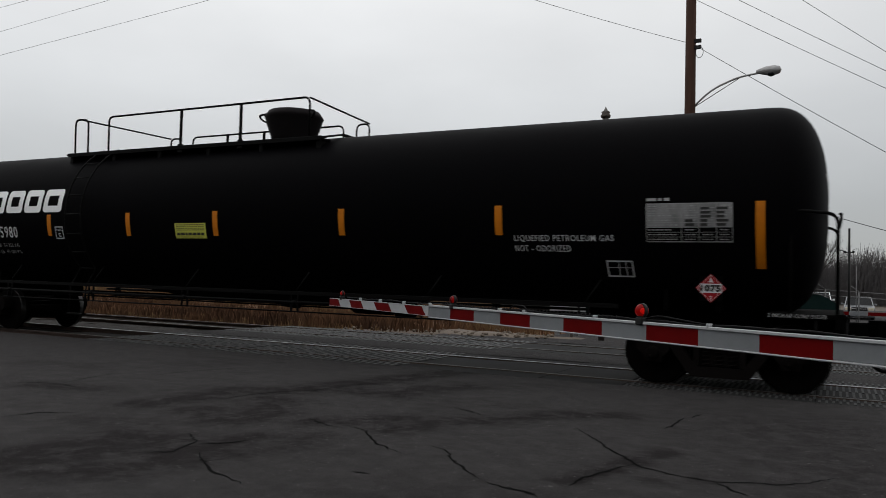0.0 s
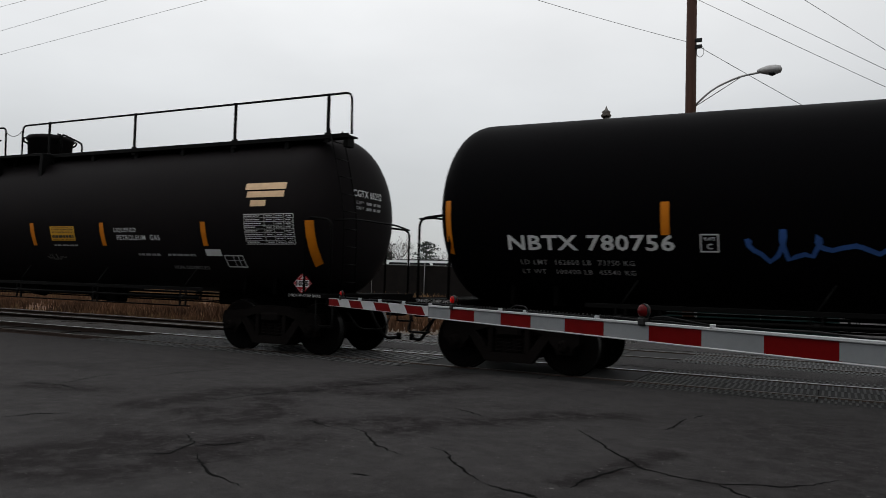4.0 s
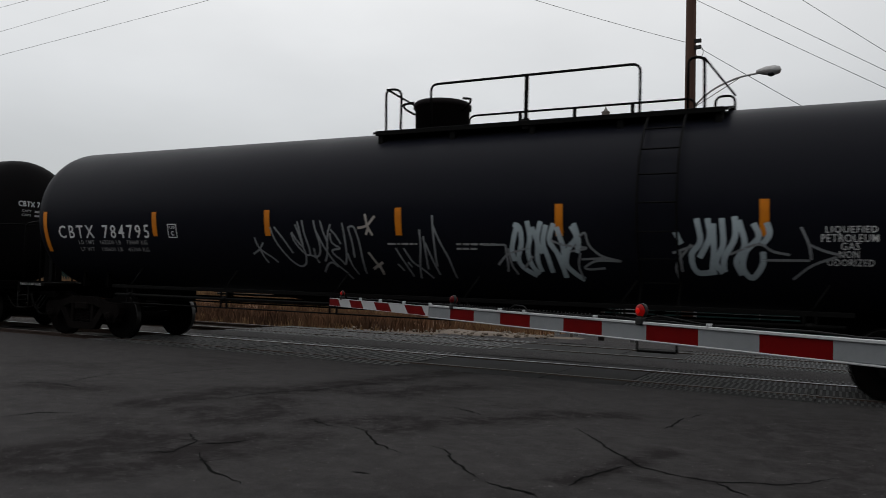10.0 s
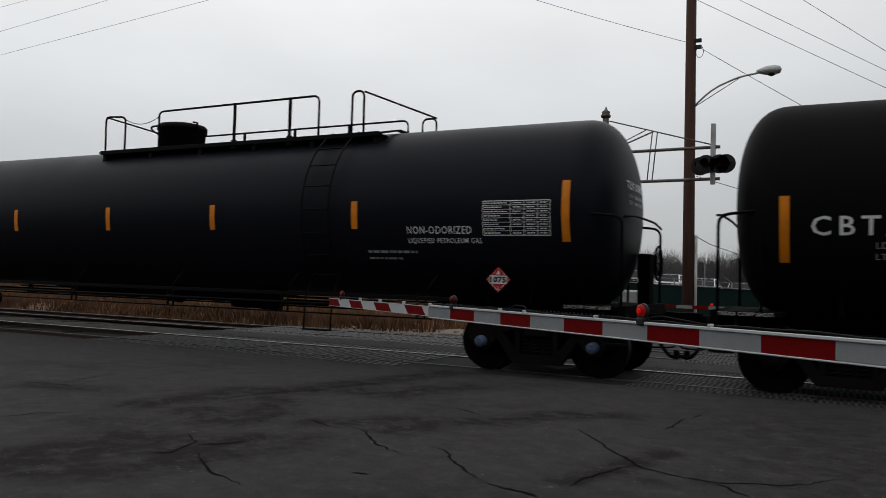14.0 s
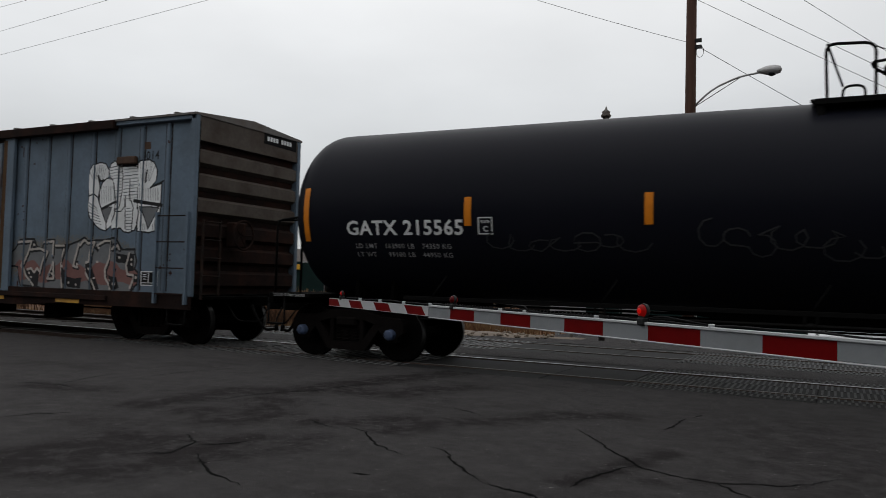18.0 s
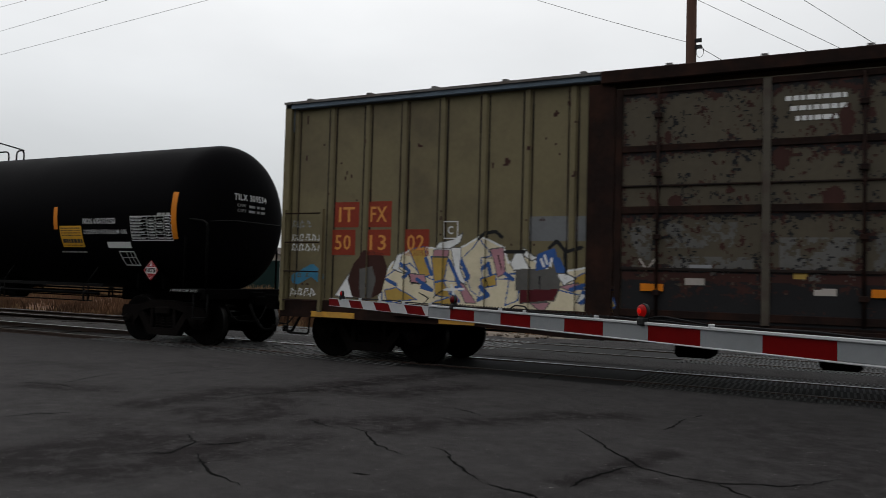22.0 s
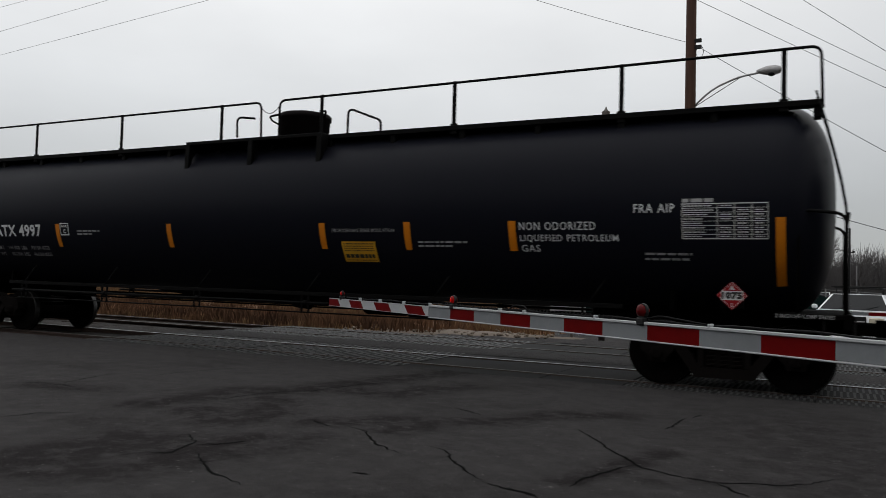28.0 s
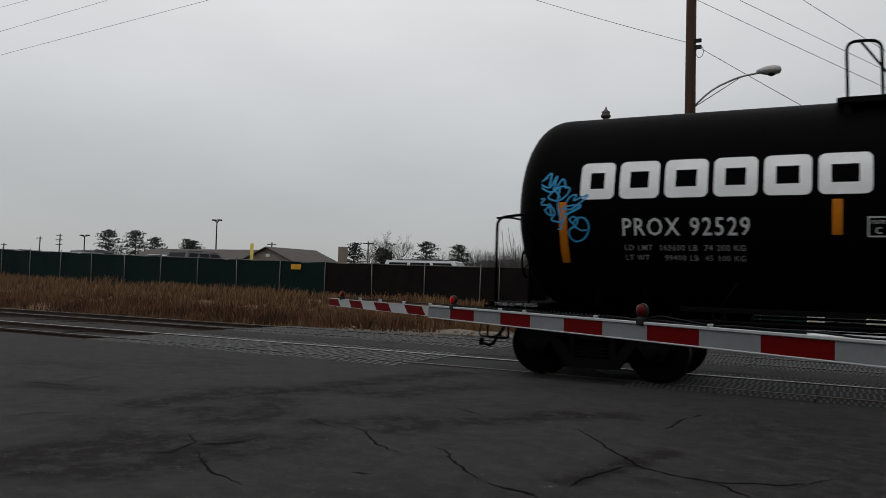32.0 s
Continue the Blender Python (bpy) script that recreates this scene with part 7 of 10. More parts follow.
def gate_rails(a, s=1):
    """Handrails of the older type: a gate at one end and a long rail; s mirrors them."""
    base = [[(-5.4, 3.98), (-5.42, 4.72), (-5.02, 4.7), (-5.0, 3.98)], [(-4.36, 3.98), (-4.38, 4.71), (.85 + a, 4.71), (.86 + a, 3.98)],
            [(-2.3, 3.95), (-2.3, 4.7)], [(-.76, 3.95), (-.76, 4.68)]]
    return [[(s * x, z) for x, z in p] for p in base]


def loop_rails(a, b, c, d, posts, gate=(-1.3, -.68)):
    """Handrails of the newer type: a gate, a long looped rail from a to b and a second loop from c to d."""
    g0, g1 = gate
    r = [[(g0, 3.98), (g0 - .02, 4.71), (g1, 4.67), (g1, 3.98)], [(a, 3.98), (a - .02, 4.71), (b, 4.71), (b, 3.98)], [(c, 3.98), (c, 4.72), (d, 4.72), (d + .01, 3.98)]]
    return r + [[(x, 3.95), (x, 4.71)] for x in posts]


def long_rails(e0, e1, g0, g1, posts):
    """A handrail along the whole car with a gap at the valve housing."""
    return [[(e0, 3.95), (e0 - .03, 4.71), (g0, 4.69), (g0 + .02, 4.0)], [(g1, 4.0), (g1, 4.69), (e1, 4.7), (e1 + .02, 3.95)],
            [(-.92, 4.05), (-.94, 4.45), (-.5, 4.39)], [(1.6, 3.98), (1.6, 4.43), (2.28, 4.16), (2.28, 3.98)]] + [[(x, 3.92), (x, 4.7)] for x in posts]


def small(a, b, z, *lines):
    return [(a, b, z - .135 * i, .085, t) for i, t in enumerate(lines)]


HI = 2.31
prox = dict(plat=(-5.42, 1.3), rails=gate_rails(0), cross=(-5.2, -4.14, .85, 1.27), dome="bowl", ladder=(-4.46, -4.0), brake=-1, axle=.42, hand=(.008, 1.16))

tank_car("black tank car with pale rubbed test panel and white block emblem", -.1, -19.13, BLACK, dict(prox, shift=.24,
    strips=[(-8.69, 2.09, .85), (-5.14, HI, .44), (-2.8, HI, .45), (-.54, HI, .45), (2.24, HI, .44), (5.08, HI, .44), (8.74, 2.09, .87)],
    texts=[(-7.83, -6.2, 2.17, .25, "PROX 35980")] + small(-7.83, -6.26, 1.89, "LD LMT  163700 LB  74 250 KG", "LT WT     99300 LB  45 050 KG") + [(5.32, 6.82, 2.04, .11, L1), (5.32, 6.18, 1.9, .1, L2)],
    rects=[("logo", -8.35, -4.72, 2.58, 3.07), ("sign", -1.55, -.78, 2.04, 2.32), ("box", 6.68, 7.06, 1.51, 1.74), ("table", 7.28, 8.4, 2.0, 2.51), ("bar", 7.28, 7.59, 2.55, 2.59), ("plate", -4.96, -4.72, 2.03, 2.28)],
    placards=[(8.1, 1.38)], pale="smear"))

b_car = tank_car("black tank car with faint blue and red graffiti", -20.73, -39.31, BLACK, dict(
    plat=(-1.35, 6.0), cross=(-1.3, -.95, 5.6, 6.1), rails=loop_rails(0, 4.3, 4.94, 5.58, (.42, 2.13, 3.87)), dome="bowl", ladder=(4.5, 5.0), brake=1, chains=((-.66, 4.62, 0, 4.6),),
    strips=[(-8.86, 2.2, .85), (-5.55, HI, .45), (-2.8, HI, .45), (.2, HI, .44), (2.82, HI, .45), (6.03, 2.29, .45), (8.88, 2.42, .89)],
    texts=[(-7.86, -5.43, 1.98, .24, "NBTX 780756"), (2.57, 4.53, 1.92, .11, L1), (2.71, 3.49, 1.78, .09, L3)] + small(-7.7, -6.0, 1.7, "LD LMT  162600 LB  73750 KG", "LT WT   100400 LB  45540 KG"),
    rects=[("sign", 1.48, 2.12, 1.53, 1.83), ("box", 6.02, 6.54, 1.5, 1.76), ("table", 7.71, 8.8, 2.09, 2.62), ("bar", 8.3, 8.8, 2.63, 2.7), ("bar", .31, .79, 3.41, 3.56), ("plate", -5.1, -4.86, 1.86, 2.1)],
    placards=[(7.24, 1.36)]))

long_spec = dict(plat=(-9.1, 9.15), wide=(-1.6, 1.45), dome="drum", endladder=True, brake=-1)
c_car = tank_car("dusty black tank car with full-length walkway and tan primer patches", -41.25, -59.43, BLACK_DULL, dict(long_spec,
    rails=long_rails(-9.1, 9.2, -.33, .28, (-8.75, -6.72, -3.97, -1.32, 1.2, 3.87, 6.56, 8.71)), chains=((-.33, 4.6, .28, 4.6),),
    strips=[(-8.38, 1.96, .82), (-4.8, 2.13, .48), (-3.08, 2.13, .48), (-1.52, 2.12, .47), (1.6, 2.12, .46), (3.73, 2.12, .45), (6.43, 2.12, .44), (8.75, 1.92, .84)],
    texts=[(-7.49, -5.47, 2.24, .26, "CGTX 65232")] + small(-7.46, -5.82, 1.94, "LD LMT   161900 LB   73450 KG") + small(-7.46, -5.2, 1.81, "LT WT   101100 LB   45850 KG   NEW 8-96") + [(4.07, 4.69, 2.19, .1, "LIQUEFIED"), (4.13, 5.29, 2.05, .1, "PETROLEUM  GAS"), (5.39, 6.29, 1.5, .085, "NON ODORIZED")],
    rects=[("plate", -5.2, -4.93, 2.13, 2.39), ("table", 7.42, 8.5, 1.94, 2.46), ("tan", 7.39, 8.3, 2.9, 3.02), ("tan", 7.45, 8.28, 2.76, 2.87), ("tan", 7.55, 7.89, 2.6, 2.71), ("sign", 2.17, 2.91, 1.99, 2.28),
           ("box", 6.79, 7.24, 1.52, 1.74), ("patch", 6.37, 6.75, 1.72, 1.84), ("bar", 5.38, 6.09, 1.71, 1.75), ("bar", 4.59, 5.21, 1.71, 1.75), ("bar", -.66, -.31, 2.9, 2.95), ("bar", -.64, -.29, 2.82, 2.87), ("bar", 2.2, 2.95, 1.88, 1.91)],
    placards=[(8.4, 1.26)]))

d_car = tank_car("black tank car with a white block emblem and bowl-shaped housing", -60.82, -79.99, BLACK, dict(prox,
    plat=(-1.56, 4.95), ladder=(4.1, 4.56), brake=1, chains=((-.83, 4.66, .14, 4.6),),
    cross=(-1.5, -1.2, 4.72, 5.0), rails=[[(-1.5, 3.95), (-1.53, 4.71), (-.85, 4.72), (-.82, 3.95)], [(.15, 3.95), (.12, 4.74), (3.04, 4.72), (3.7, 4.68), (3.73, 3.95)], [(1.6, 3.95), (1.6, 4.7)], [(3.09, 3.95), (3.09, 4.71)], [(4.34, 3.95), (4.33, 4.71), (4.71, 4.71), (4.72, 3.95)]],
    strips=[(-8.72, 2.11, .87), (-5.15, HI, .43), (-2.26, HI, .44), (.45, HI, .44), (2.79, HI, .45), (4.97, HI, .45), (8.66, 2.1, .85)],
    texts=[(-7.88, -6.26, 2.22, .24, "PROX 93048")] + small(-7.88, -6.27, 1.92, "LD LMT  162400 LB  73 650 KG", "LT WT   100600 LB  45 650 KG") + [(5.35, 6.76, 1.97, .1, L1), (5.35, 6.18, 1.84, .095, L2)],
    rects=[("logo", -8.45, -4.77, 2.6, 3.1), ("sign", 2.3, 3.08, 1.52, 1.75), ("table", 7.26, 8.34, 2.04, 2.55), ("bar", 7.26, 7.56, 2.56, 2.6), ("plate", -4.93, -4.69, 2.06, 2.31)],
    placards=[(7.89, 1.44)], pale="dim", posts=((-1, .24, -.5, 2.14), (-1, .24, .5, 2.0))))

cbtx = dict(dome="drum", brake=1, axle=.55, hand=(.008, 1.34))
e_car = tank_car("newer black tank car with white spray-can tags", -81.52, -100.06, BLACK_SHINY, dict(cbtx, posts=((1, .49, 0, 1.98), (-1, .2, -.6, 1.92)),
    plat=(-.85, 4.84), ladder=(3.88, 4.41), cross=(-.72, -.5, 4.5, 4.86), rails=loop_rails(.15, 3.6, 4.28, 4.5, (1.83,), (-.72, -.43)),
    strips=[(-8.55, 2.18, .82), (-5.38, HI, .46), (-2.63, HI, .45), (.04, HI, .44), (2.73, HI, .46), (5.49, HI, .48), (8.6, 2.12, .87)],
    texts=[(-8.15, -5.54, 2.17, .27, "CBTX 784795")] + small(-7.6, -5.65, 1.96, "LD LMT   162200 LB   73600 KG", "LT WT    100600 LB   45700 KG") + [(6.2, 6.77, 2.15, .1, "LIQUEFIED"), (6.15, 6.78, 2.05, .1, "PETROLEUM"), (6.37, 6.58, 1.95, .1, "GAS"), (6.35, 6.57, 1.85, .1, "NON"), (6.22, 6.74, 1.75, .1, "ODORIZED")],
    rects=[("plate", -5.04, -4.81, 2.05, 2.31), ("table", 7.27, 8.38, 2.18, 2.67), ("bar", 7.25, 7.66, 2.77, 2.83), ("box", 7.17, 7.62, 1.6, 1.88), ("patch", 7.15, 7.44, 1.5, 1.53), ("bar", 1.05, 1.74, 1.94, 1.97), ("bar", 1.04, 1.39, 1.87, 1.9), ("bar", -.2, .35, 1.94, 1.97)],
    placards=[(7.87, 1.48)]))

f_car = tank_car("black tank car with a blue spray-can tag and yellow notice", -101.69, -120.18, BLACK_WORN, dict(cbtx, posts=((1, .44, 0, 2.13),),
    plat=(-4.97, 1.14), ladder=(-4.05, -3.45), cross=(-4.9, -4.64, .95, 1.14), rails=loop_rails(-3.66, -.35, .27, .87, (-2.03,), (-4.93, -4.28)), chains=((-.33, 4.62, .27, 4.62),),
    strips=[(-8.55, 2.16, .84), (-5.32, HI, .45), (-2.67, HI, .45), (.02, HI, .46), (2.74, HI, .46), (5.45, HI, .45), (8.62, 2.15, .85)],
    texts=[(-8.24, -5.57, 2.2, .25, "CBTX 785754")] + small(-7.52, -5.76, 1.96, "LD LMT   162300 LB   73600 KG", "LT WT    100700 LB   45700 KG") + [(5.55, 7.0, 1.98, .1, L1), (5.9, 6.7, 1.84, .095, L3)],
    rects=[("plate", -4.99, -4.75, 2.07, 2.32), ("sign", 1.04, 1.72, 2.16, 2.55), ("table", 7.25, 8.3, 2.2, 2.7), ("bar", 1.04, 1.74, 1.94, 1.97), ("bar", 1.03, 1.37, 1.87, 1.9), ("bar", 1.02, 1.47, 1.79, 1.82), ("bar", .1, .6, 1.93, 1.96)],
    placards=[(7.92, 1.48)]))

tilx = dict(dome="drum", axle=.33, blue=True)
tank_car("clean black tank car with bright amber strips and blue bearing caps", -121.71, -141.26, BLACK_SHINY, dict(tilx, brake=1, posts=((-1, .18, -.5, 2.12), (-1, .32, .3, 1.93), (-1, -.12, .7, 1.98)),
    plat=(-1.4, 5.5), ladder=(4.5, 5.05), cross=(-1.35, -1.0, 5.12, 5.77), rails=loop_rails(.2, 4.15, 4.86, 5.1, (2.18, 3.5), (-1.35, -.78)), chains=((-.78, 4.62, .2, 4.62),),
    strips=[(-9.16, 2.44, .91), (-6.06, 2.42, .47), (-3.21, 2.42, .45), (-.36, 2.42, .45), (2.39, 2.42, .45), (5.49, 2.42, .45), (9.11, 2.44, .89)],
    texts=[(-8.24, -6.12, 2.21, .25, "TILX 309882")] + small(-8.15, -6.44, 1.9, "LD LMT 163300   LB    74100 KG", "LT WT    99700   LB    45200 KG") + [(6.48, 7.61, 2.17, .12, L3), (6.49, 7.77, 2.0, .1, L1)],
    rects=[("plate", -5.95, -5.71, 2.1, 2.34), ("table", 7.81, 8.88, 2.09, 2.6), ("bar", 5.69, 6.62, 1.81, 1.85), ("bar", 5.68, 6.32, 1.71, 1.74)],
    placards=[(7.98, 1.42)]))

h_car = tank_car("black tank car with pale looped scrawls and a yellow notice", -142.73, -162.22, BLACK_SHINY, dict(tilx, brake=-1,
    plat=(-1.42, 5.42), ladder=(4.52, 5.07), cross=(-1.33, -1.0, 5.4, 5.68), rails=loop_rails(.22, 4.31, 4.92, 5.35, (.8, 2.2, 3.64), (-1.33, -.77)), chains=((-.77, 4.62, .22, 4.62),),
    strips=[(-9.14, 2.44, .91), (-6.1, 2.45, .44), (-3.36, 2.45, .44), (-.34, 2.43, .44), (2.37, 2.43, .44), (5.32, 2.42, .44), (8.98, 2.45, .92)],
    texts=[(-8.32, -6.18, 2.21, .25, "GATX 215565")] + small(-8.18, -6.42, 1.92, "LD LMT   163900 LB   74350 KG", "LT WT     99100 LB   44950 KG") + [(6.38, 7.53, 2.12, .11, L3), (6.4, 7.68, 1.98, .1, L1)],
    rects=[("plate", -5.93, -5.69, 2.1, 2.36), ("sign", 5.41, 6.13, 2.07, 2.53), ("box", 7.34, 7.81, 1.58, 1.84), ("table", 7.67, 8.74, 2.1, 2.58), ("bar", 5.43, 6.38, 1.81, 1.84), ("bar", 5.42, 6.28, 1.7, 1.73)],
    placards=[(8.2, 1.35)]))

i_car = box_car("weathered blue-grey boxcar with rusted doors and white graffiti", -164.15, -179.31, (BLUE, BLUE, DOORBLUE), dict(seed=2, end=ENDRUST, bar=DOORBAR, plate=(-4.39, 1.94), dark_plate=True, recess=(5.46, 6.02), post=ORANGERUST, rail=DOORBAR, panel=PANELBLACK, ink=WHITE, end_panel=PANELBLACK,
    sill_yellow=((-6.92, -6.0), (-3.41, -2.97), (1.79, 2.22), (3.9, 4.6)), numbers=((-6.4, 2.43, "IT"), (-5.7, 2.43, "FX"), (-6.4, 1.97, "50"), (-5.7, 1.97, "12"), (-5.0, 1.97, "30")), corner_box=(6.2, 6.65, 1.12, 1.4)))
j_car = box_car("two-tone olive and blue boxcar with red and coloured graffiti", -181.5, -196.86, (OLIVE, BLUE, DOOROLIVE), dict(seed=9, end=ENDRUST, cap=BLUE, bar=DOORBAROLIVE, rail=DARKRUST, dpost=DARKRUST, plate=(-4.62, 2.03), recess=(5.46, 6.06), rusted=True, note=True, post=DARKRUST, panel=PANELRED, ink=INKORANGE, end_panel=PANELRED,
    sill_yellow=((-7.0, -6.15), (-4.6, -4.0), (5.1, 6.25)), numbers=((-6.42, 2.43, "IT"), (-5.8, 2.43, "FX"), (-6.48, 1.97, "50"), (-5.8, 1.97, "13"), (-5.1, 1.97, "02")), corner_box=(6.26, 6.74, 1.11, 1.41)))

k_right = [("sign", 5.83, 6.49, 1.86, 2.29), ("patch", 7.17, 7.83, 1.85, 1.97), ("box", 7.43, 7.85, 1.51, 1.79), ("table", 7.91, 9.0, 2.0, 2.46), ("bar", 8.64, 9.0, 2.47, 2.52), ("bar", 5.71, 6.52, 1.75, 1.78)]
k_text = [(6.56, 7.49, 2.38, .11, L3), (6.56, 7.79, 2.16, .1, L1)]
tank_car("clean black tank car with a yellow notice and blank white label", -198.9, -218.22, BLACK, dict(tilx, blue=False, brake=-1,
    plat=(-5.57, 1.29), ladder=(-4.9, -4.3), cross=(-5.4, -4.99, 1.28, 1.24), rails=[[(-5.5, 3.95), (-5.5, 4.73), (-5.2, 4.7), (-5.18, 3.95)], [(-4.55, 3.95), (-4.56, 4.73), (-.48, 4.73), (-.46, 3.97)], [(-2.67, 3.95), (-2.67, 4.73)], [(-1.08, 3.95), (-1.08, 4.74)], [(.52, 3.96), (.52, 4.77), (1.28, 4.77), (1.29, 3.97)]], chains=((-.48, 4.66, .52, 4.7),),
    strips=[(-9.06, 2.5, .88), (-5.6, 2.47, .47), (-2.22, 2.47, .46), (.64, 2.47, .46), (3.19, 2.46, .47), (5.72, 2.45, .46), (9.06, 2.47, .9)],
    texts=[(-7.95, -5.84, 2.2, .25, "TILX 309534")] + small(-7.91, -6.27, 1.88, "LD LMT   162400 LB   73650 KG", "LT WT    100600 LB   45650 KG") + k_text,
    rects=[("plate", -5.46, -5.22, 2.07, 2.31)] + k_right, placards=[(8.24, 1.42)]))

tank_car("clean black tank car with white lettering", -219.73, -239.12, BLACK, dict(tilx, blue=False, brake=-1,
    plat=(-1.1, 5.4), ladder=(4.2, 4.75), cross=(-1.06, -.7, 5.15, 5.82), rails=[[(-1.06, 3.95), (-1.07, 4.76), (-.49, 4.74), (-.48, 3.95)], [(.53, 3.94), (.52, 4.76), (4.1, 4.76), (4.12, 3.95)], [(1.12, 3.95), (1.12, 4.76)], [(2.5, 3.95), (2.5, 4.76)], [(3.5, 3.95), (3.5, 4.76)], [(4.78, 3.95), (4.75, 4.76), (5.15, 4.76), (5.16, 3.95)]], chains=((-.49, 4.68, .52, 4.7),),
    strips=[(-9.1, 2.49, .9), (-5.69, 2.46, .46), (-3.08, 2.46, .45), (-.55, 2.46, .45), (2.4, 2.46, .45), (5.75, 2.46, .46), (9.05, 2.5, .89)],
    texts=[(-8.03, -5.99, 2.17, .25, "TILX 309685")] + small(-7.99, -6.39, 1.87, "LD LMT   162500 LB   73700 KG", "LT WT    100500 LB   45600 KG") + k_text,
    rects=[("plate", -5.59, -5.32, 2.03, 2.29)] + k_right, placards=[(7.9, 1.45)]))

tank_car("glossy dark tank car with a full-length top walkway", -240.65, -259.3, BLACK_SHINY, dict(long_spec, plat=(-9.3, 9.1), wide=(-1.9, 1.3),
    rails=long_rails(-9.3, 9.08, -.36, .08, (-8.88, -6.77, -4.06, -1.32, 1.03, 3.68, 6.43, 8.63)), chains=((-.36, 4.6, .08, 4.6),),
    strips=[(-8.62, 1.9, .83), (-5.14, 2.1, .46), (-1.97, 2.09, .44), (1.57, 2.08, .43), (3.22, 2.08, .44), (5.02, 2.08, .44), (8.7, 1.87, .88)],
    texts=[(-7.45, -5.67, 2.2, .26, "GATX 4997")] + small(-7.47, -5.55, 1.84, "LD LMT   161300 LBS   73150 KGS", "LT  WT    101700 LBS   46150 KGS") + [(5.13, 6.29, 2.22, .12, "NON ODORIZED"), (5.14, 6.61, 2.04, .12, "LIQUEFIED PETROLEUM"), (5.15, 5.44, 1.9, .11, "GAS"), (6.83, 7.38, 2.45, .12, "FRA AIP"), (1.78, 2.98, 2.17, .06, "INCH CERAMIC FIBER INSULATION")],
    rects=[("plate", -5.06, -4.8, 2.1, 2.35), ("table", 7.48, 8.55, 2.04, 2.5), ("bar", 7.48, 7.88, 2.52, 2.57), ("sign", 1.93, 2.59, 1.66, 1.99), ("bar", 3.4, 4.26, 1.97, 2.0), ("bar", 3.4, 4.0, 1.91, 1.94), ("bar", 6.97, 7.6, 1.82, 1.85), ("bar", 6.96, 7.59, 1.75, 1.78), ("bar", -4.55, -3.88, 2.17, 2.2), ("bar", -4.55, -4.1, 2.11, 2.14)],
    placards=[(8.08, 1.29)]))

n_car = tank_car("last black tank car with a blue tag and white block emblem", -260.82, -279.95, BLACK, dict(prox,
    plat=(-5.12, 1.2), ladder=(-4.46, -4.0), rails=[[(x + .3 if x < 0 else x + .22, z) for x, z in p] for p in gate_rails(.06)], dome_x=.2, cross=(-4.95, -4.32, 1.13, 1.55),
    strips=[(-8.6, 2.13, .86), (-5.07, HI, .44), (-2.22, HI, .45), (.53, HI, .45), (2.9, HI, .45), (5.07, HI, .45), (8.72, 2.11, .86)],
    texts=[(-7.74, -6.08, 2.2, .25, "PROX 92529")] + small(-7.72, -6.14, 1.92, "LD LMT  163600 LB  74 200 KG", "LT WT     99400 LB  45 100 KG") + [(5.41, 6.87, 2.01, .11, L1), (5.42, 6.22, 1.88, .1, L2)],
    rects=[("logo", -8.38, -4.64, 2.59, 3.12), ("sign", -3.35, -2.64, 1.64, 1.87), ("plate", -4.74, -4.51, 2.06, 2.31), ("table", 7.39, 8.46, 2.03, 2.51), ("bar", 7.39, 7.68, 2.55, 2.59), ("box", 6.79, 7.16, 1.51, 1.73)],
    placards=[(8.05, 1.42)]))

# ---- spray-can tags ----


def scrawl(x0, x1, z0, z1, loops, seed, jag=.5):
    """One run of handwriting-like loops, as (x, z) points."""
    rng = random.Random(seed)
    pts, n = [], loops * 10
    ph = [rng.uniform(.6, 1.4) for _ in range(loops + 1)]
    for i in range(n + 1):
        t = i / n
        a = t * loops * 2 * math.pi
        h = (z1 - z0) / 2 * (.55 + .45 * math.sin(t * 7 + seed)) * ph[int(t * loops)]
        pts.append((x0 + (x1 - x0) * t + .12 * (x1 - x0) / loops * math.cos(a) * 2, max(z0, min(z1, (z0 + z1) / 2 + h * math.sin(a) * (1 + jag * math.sin(a * 2.7))))))
    return pts


def tag(car, x0, x1, z0, z1, loops, seed, width, ink, label, flat=False, count=2):
    half = (19.0) / 2
    for k in range(count):
        s = Skin(half, .009 + .002 * k)
        s.stroke(scrawl(x0, x1, z0, z1, loops + k * 2, seed + k * 7, .5), width * (1 - .35 * k))
        part("graffiti", s, SPRAY[ink], car, label)


def sprayed(car, ink, width, label, *paths):
    """A tag of free strokes: each path is smoothed into a curve that thins at its ends."""
    s = Skin(9.5, .009)
    for path in paths:
        p = [Vector(q) for q in path]
        p = [p[0] * 2 - p[1]] + p + [p[-1] * 2 - p[-2]]
        pts = []
        for a, b, c, d in zip(p, p[1:], p[2:], p[3:]):
            for i in range(6):
                t = i / 6
                pts.append(((b * 2) + (c - a) * t + (a * 2 - b * 5 + c * 4 - d) * t * t + (b * 3 - a - c * 3 + d) * t ** 3) * .5)
        pts.append(p[-2])
        s.stroke(pts, width)
    part("graffiti", s, SPRAY[ink], car, label)["kind"] = "stuff"


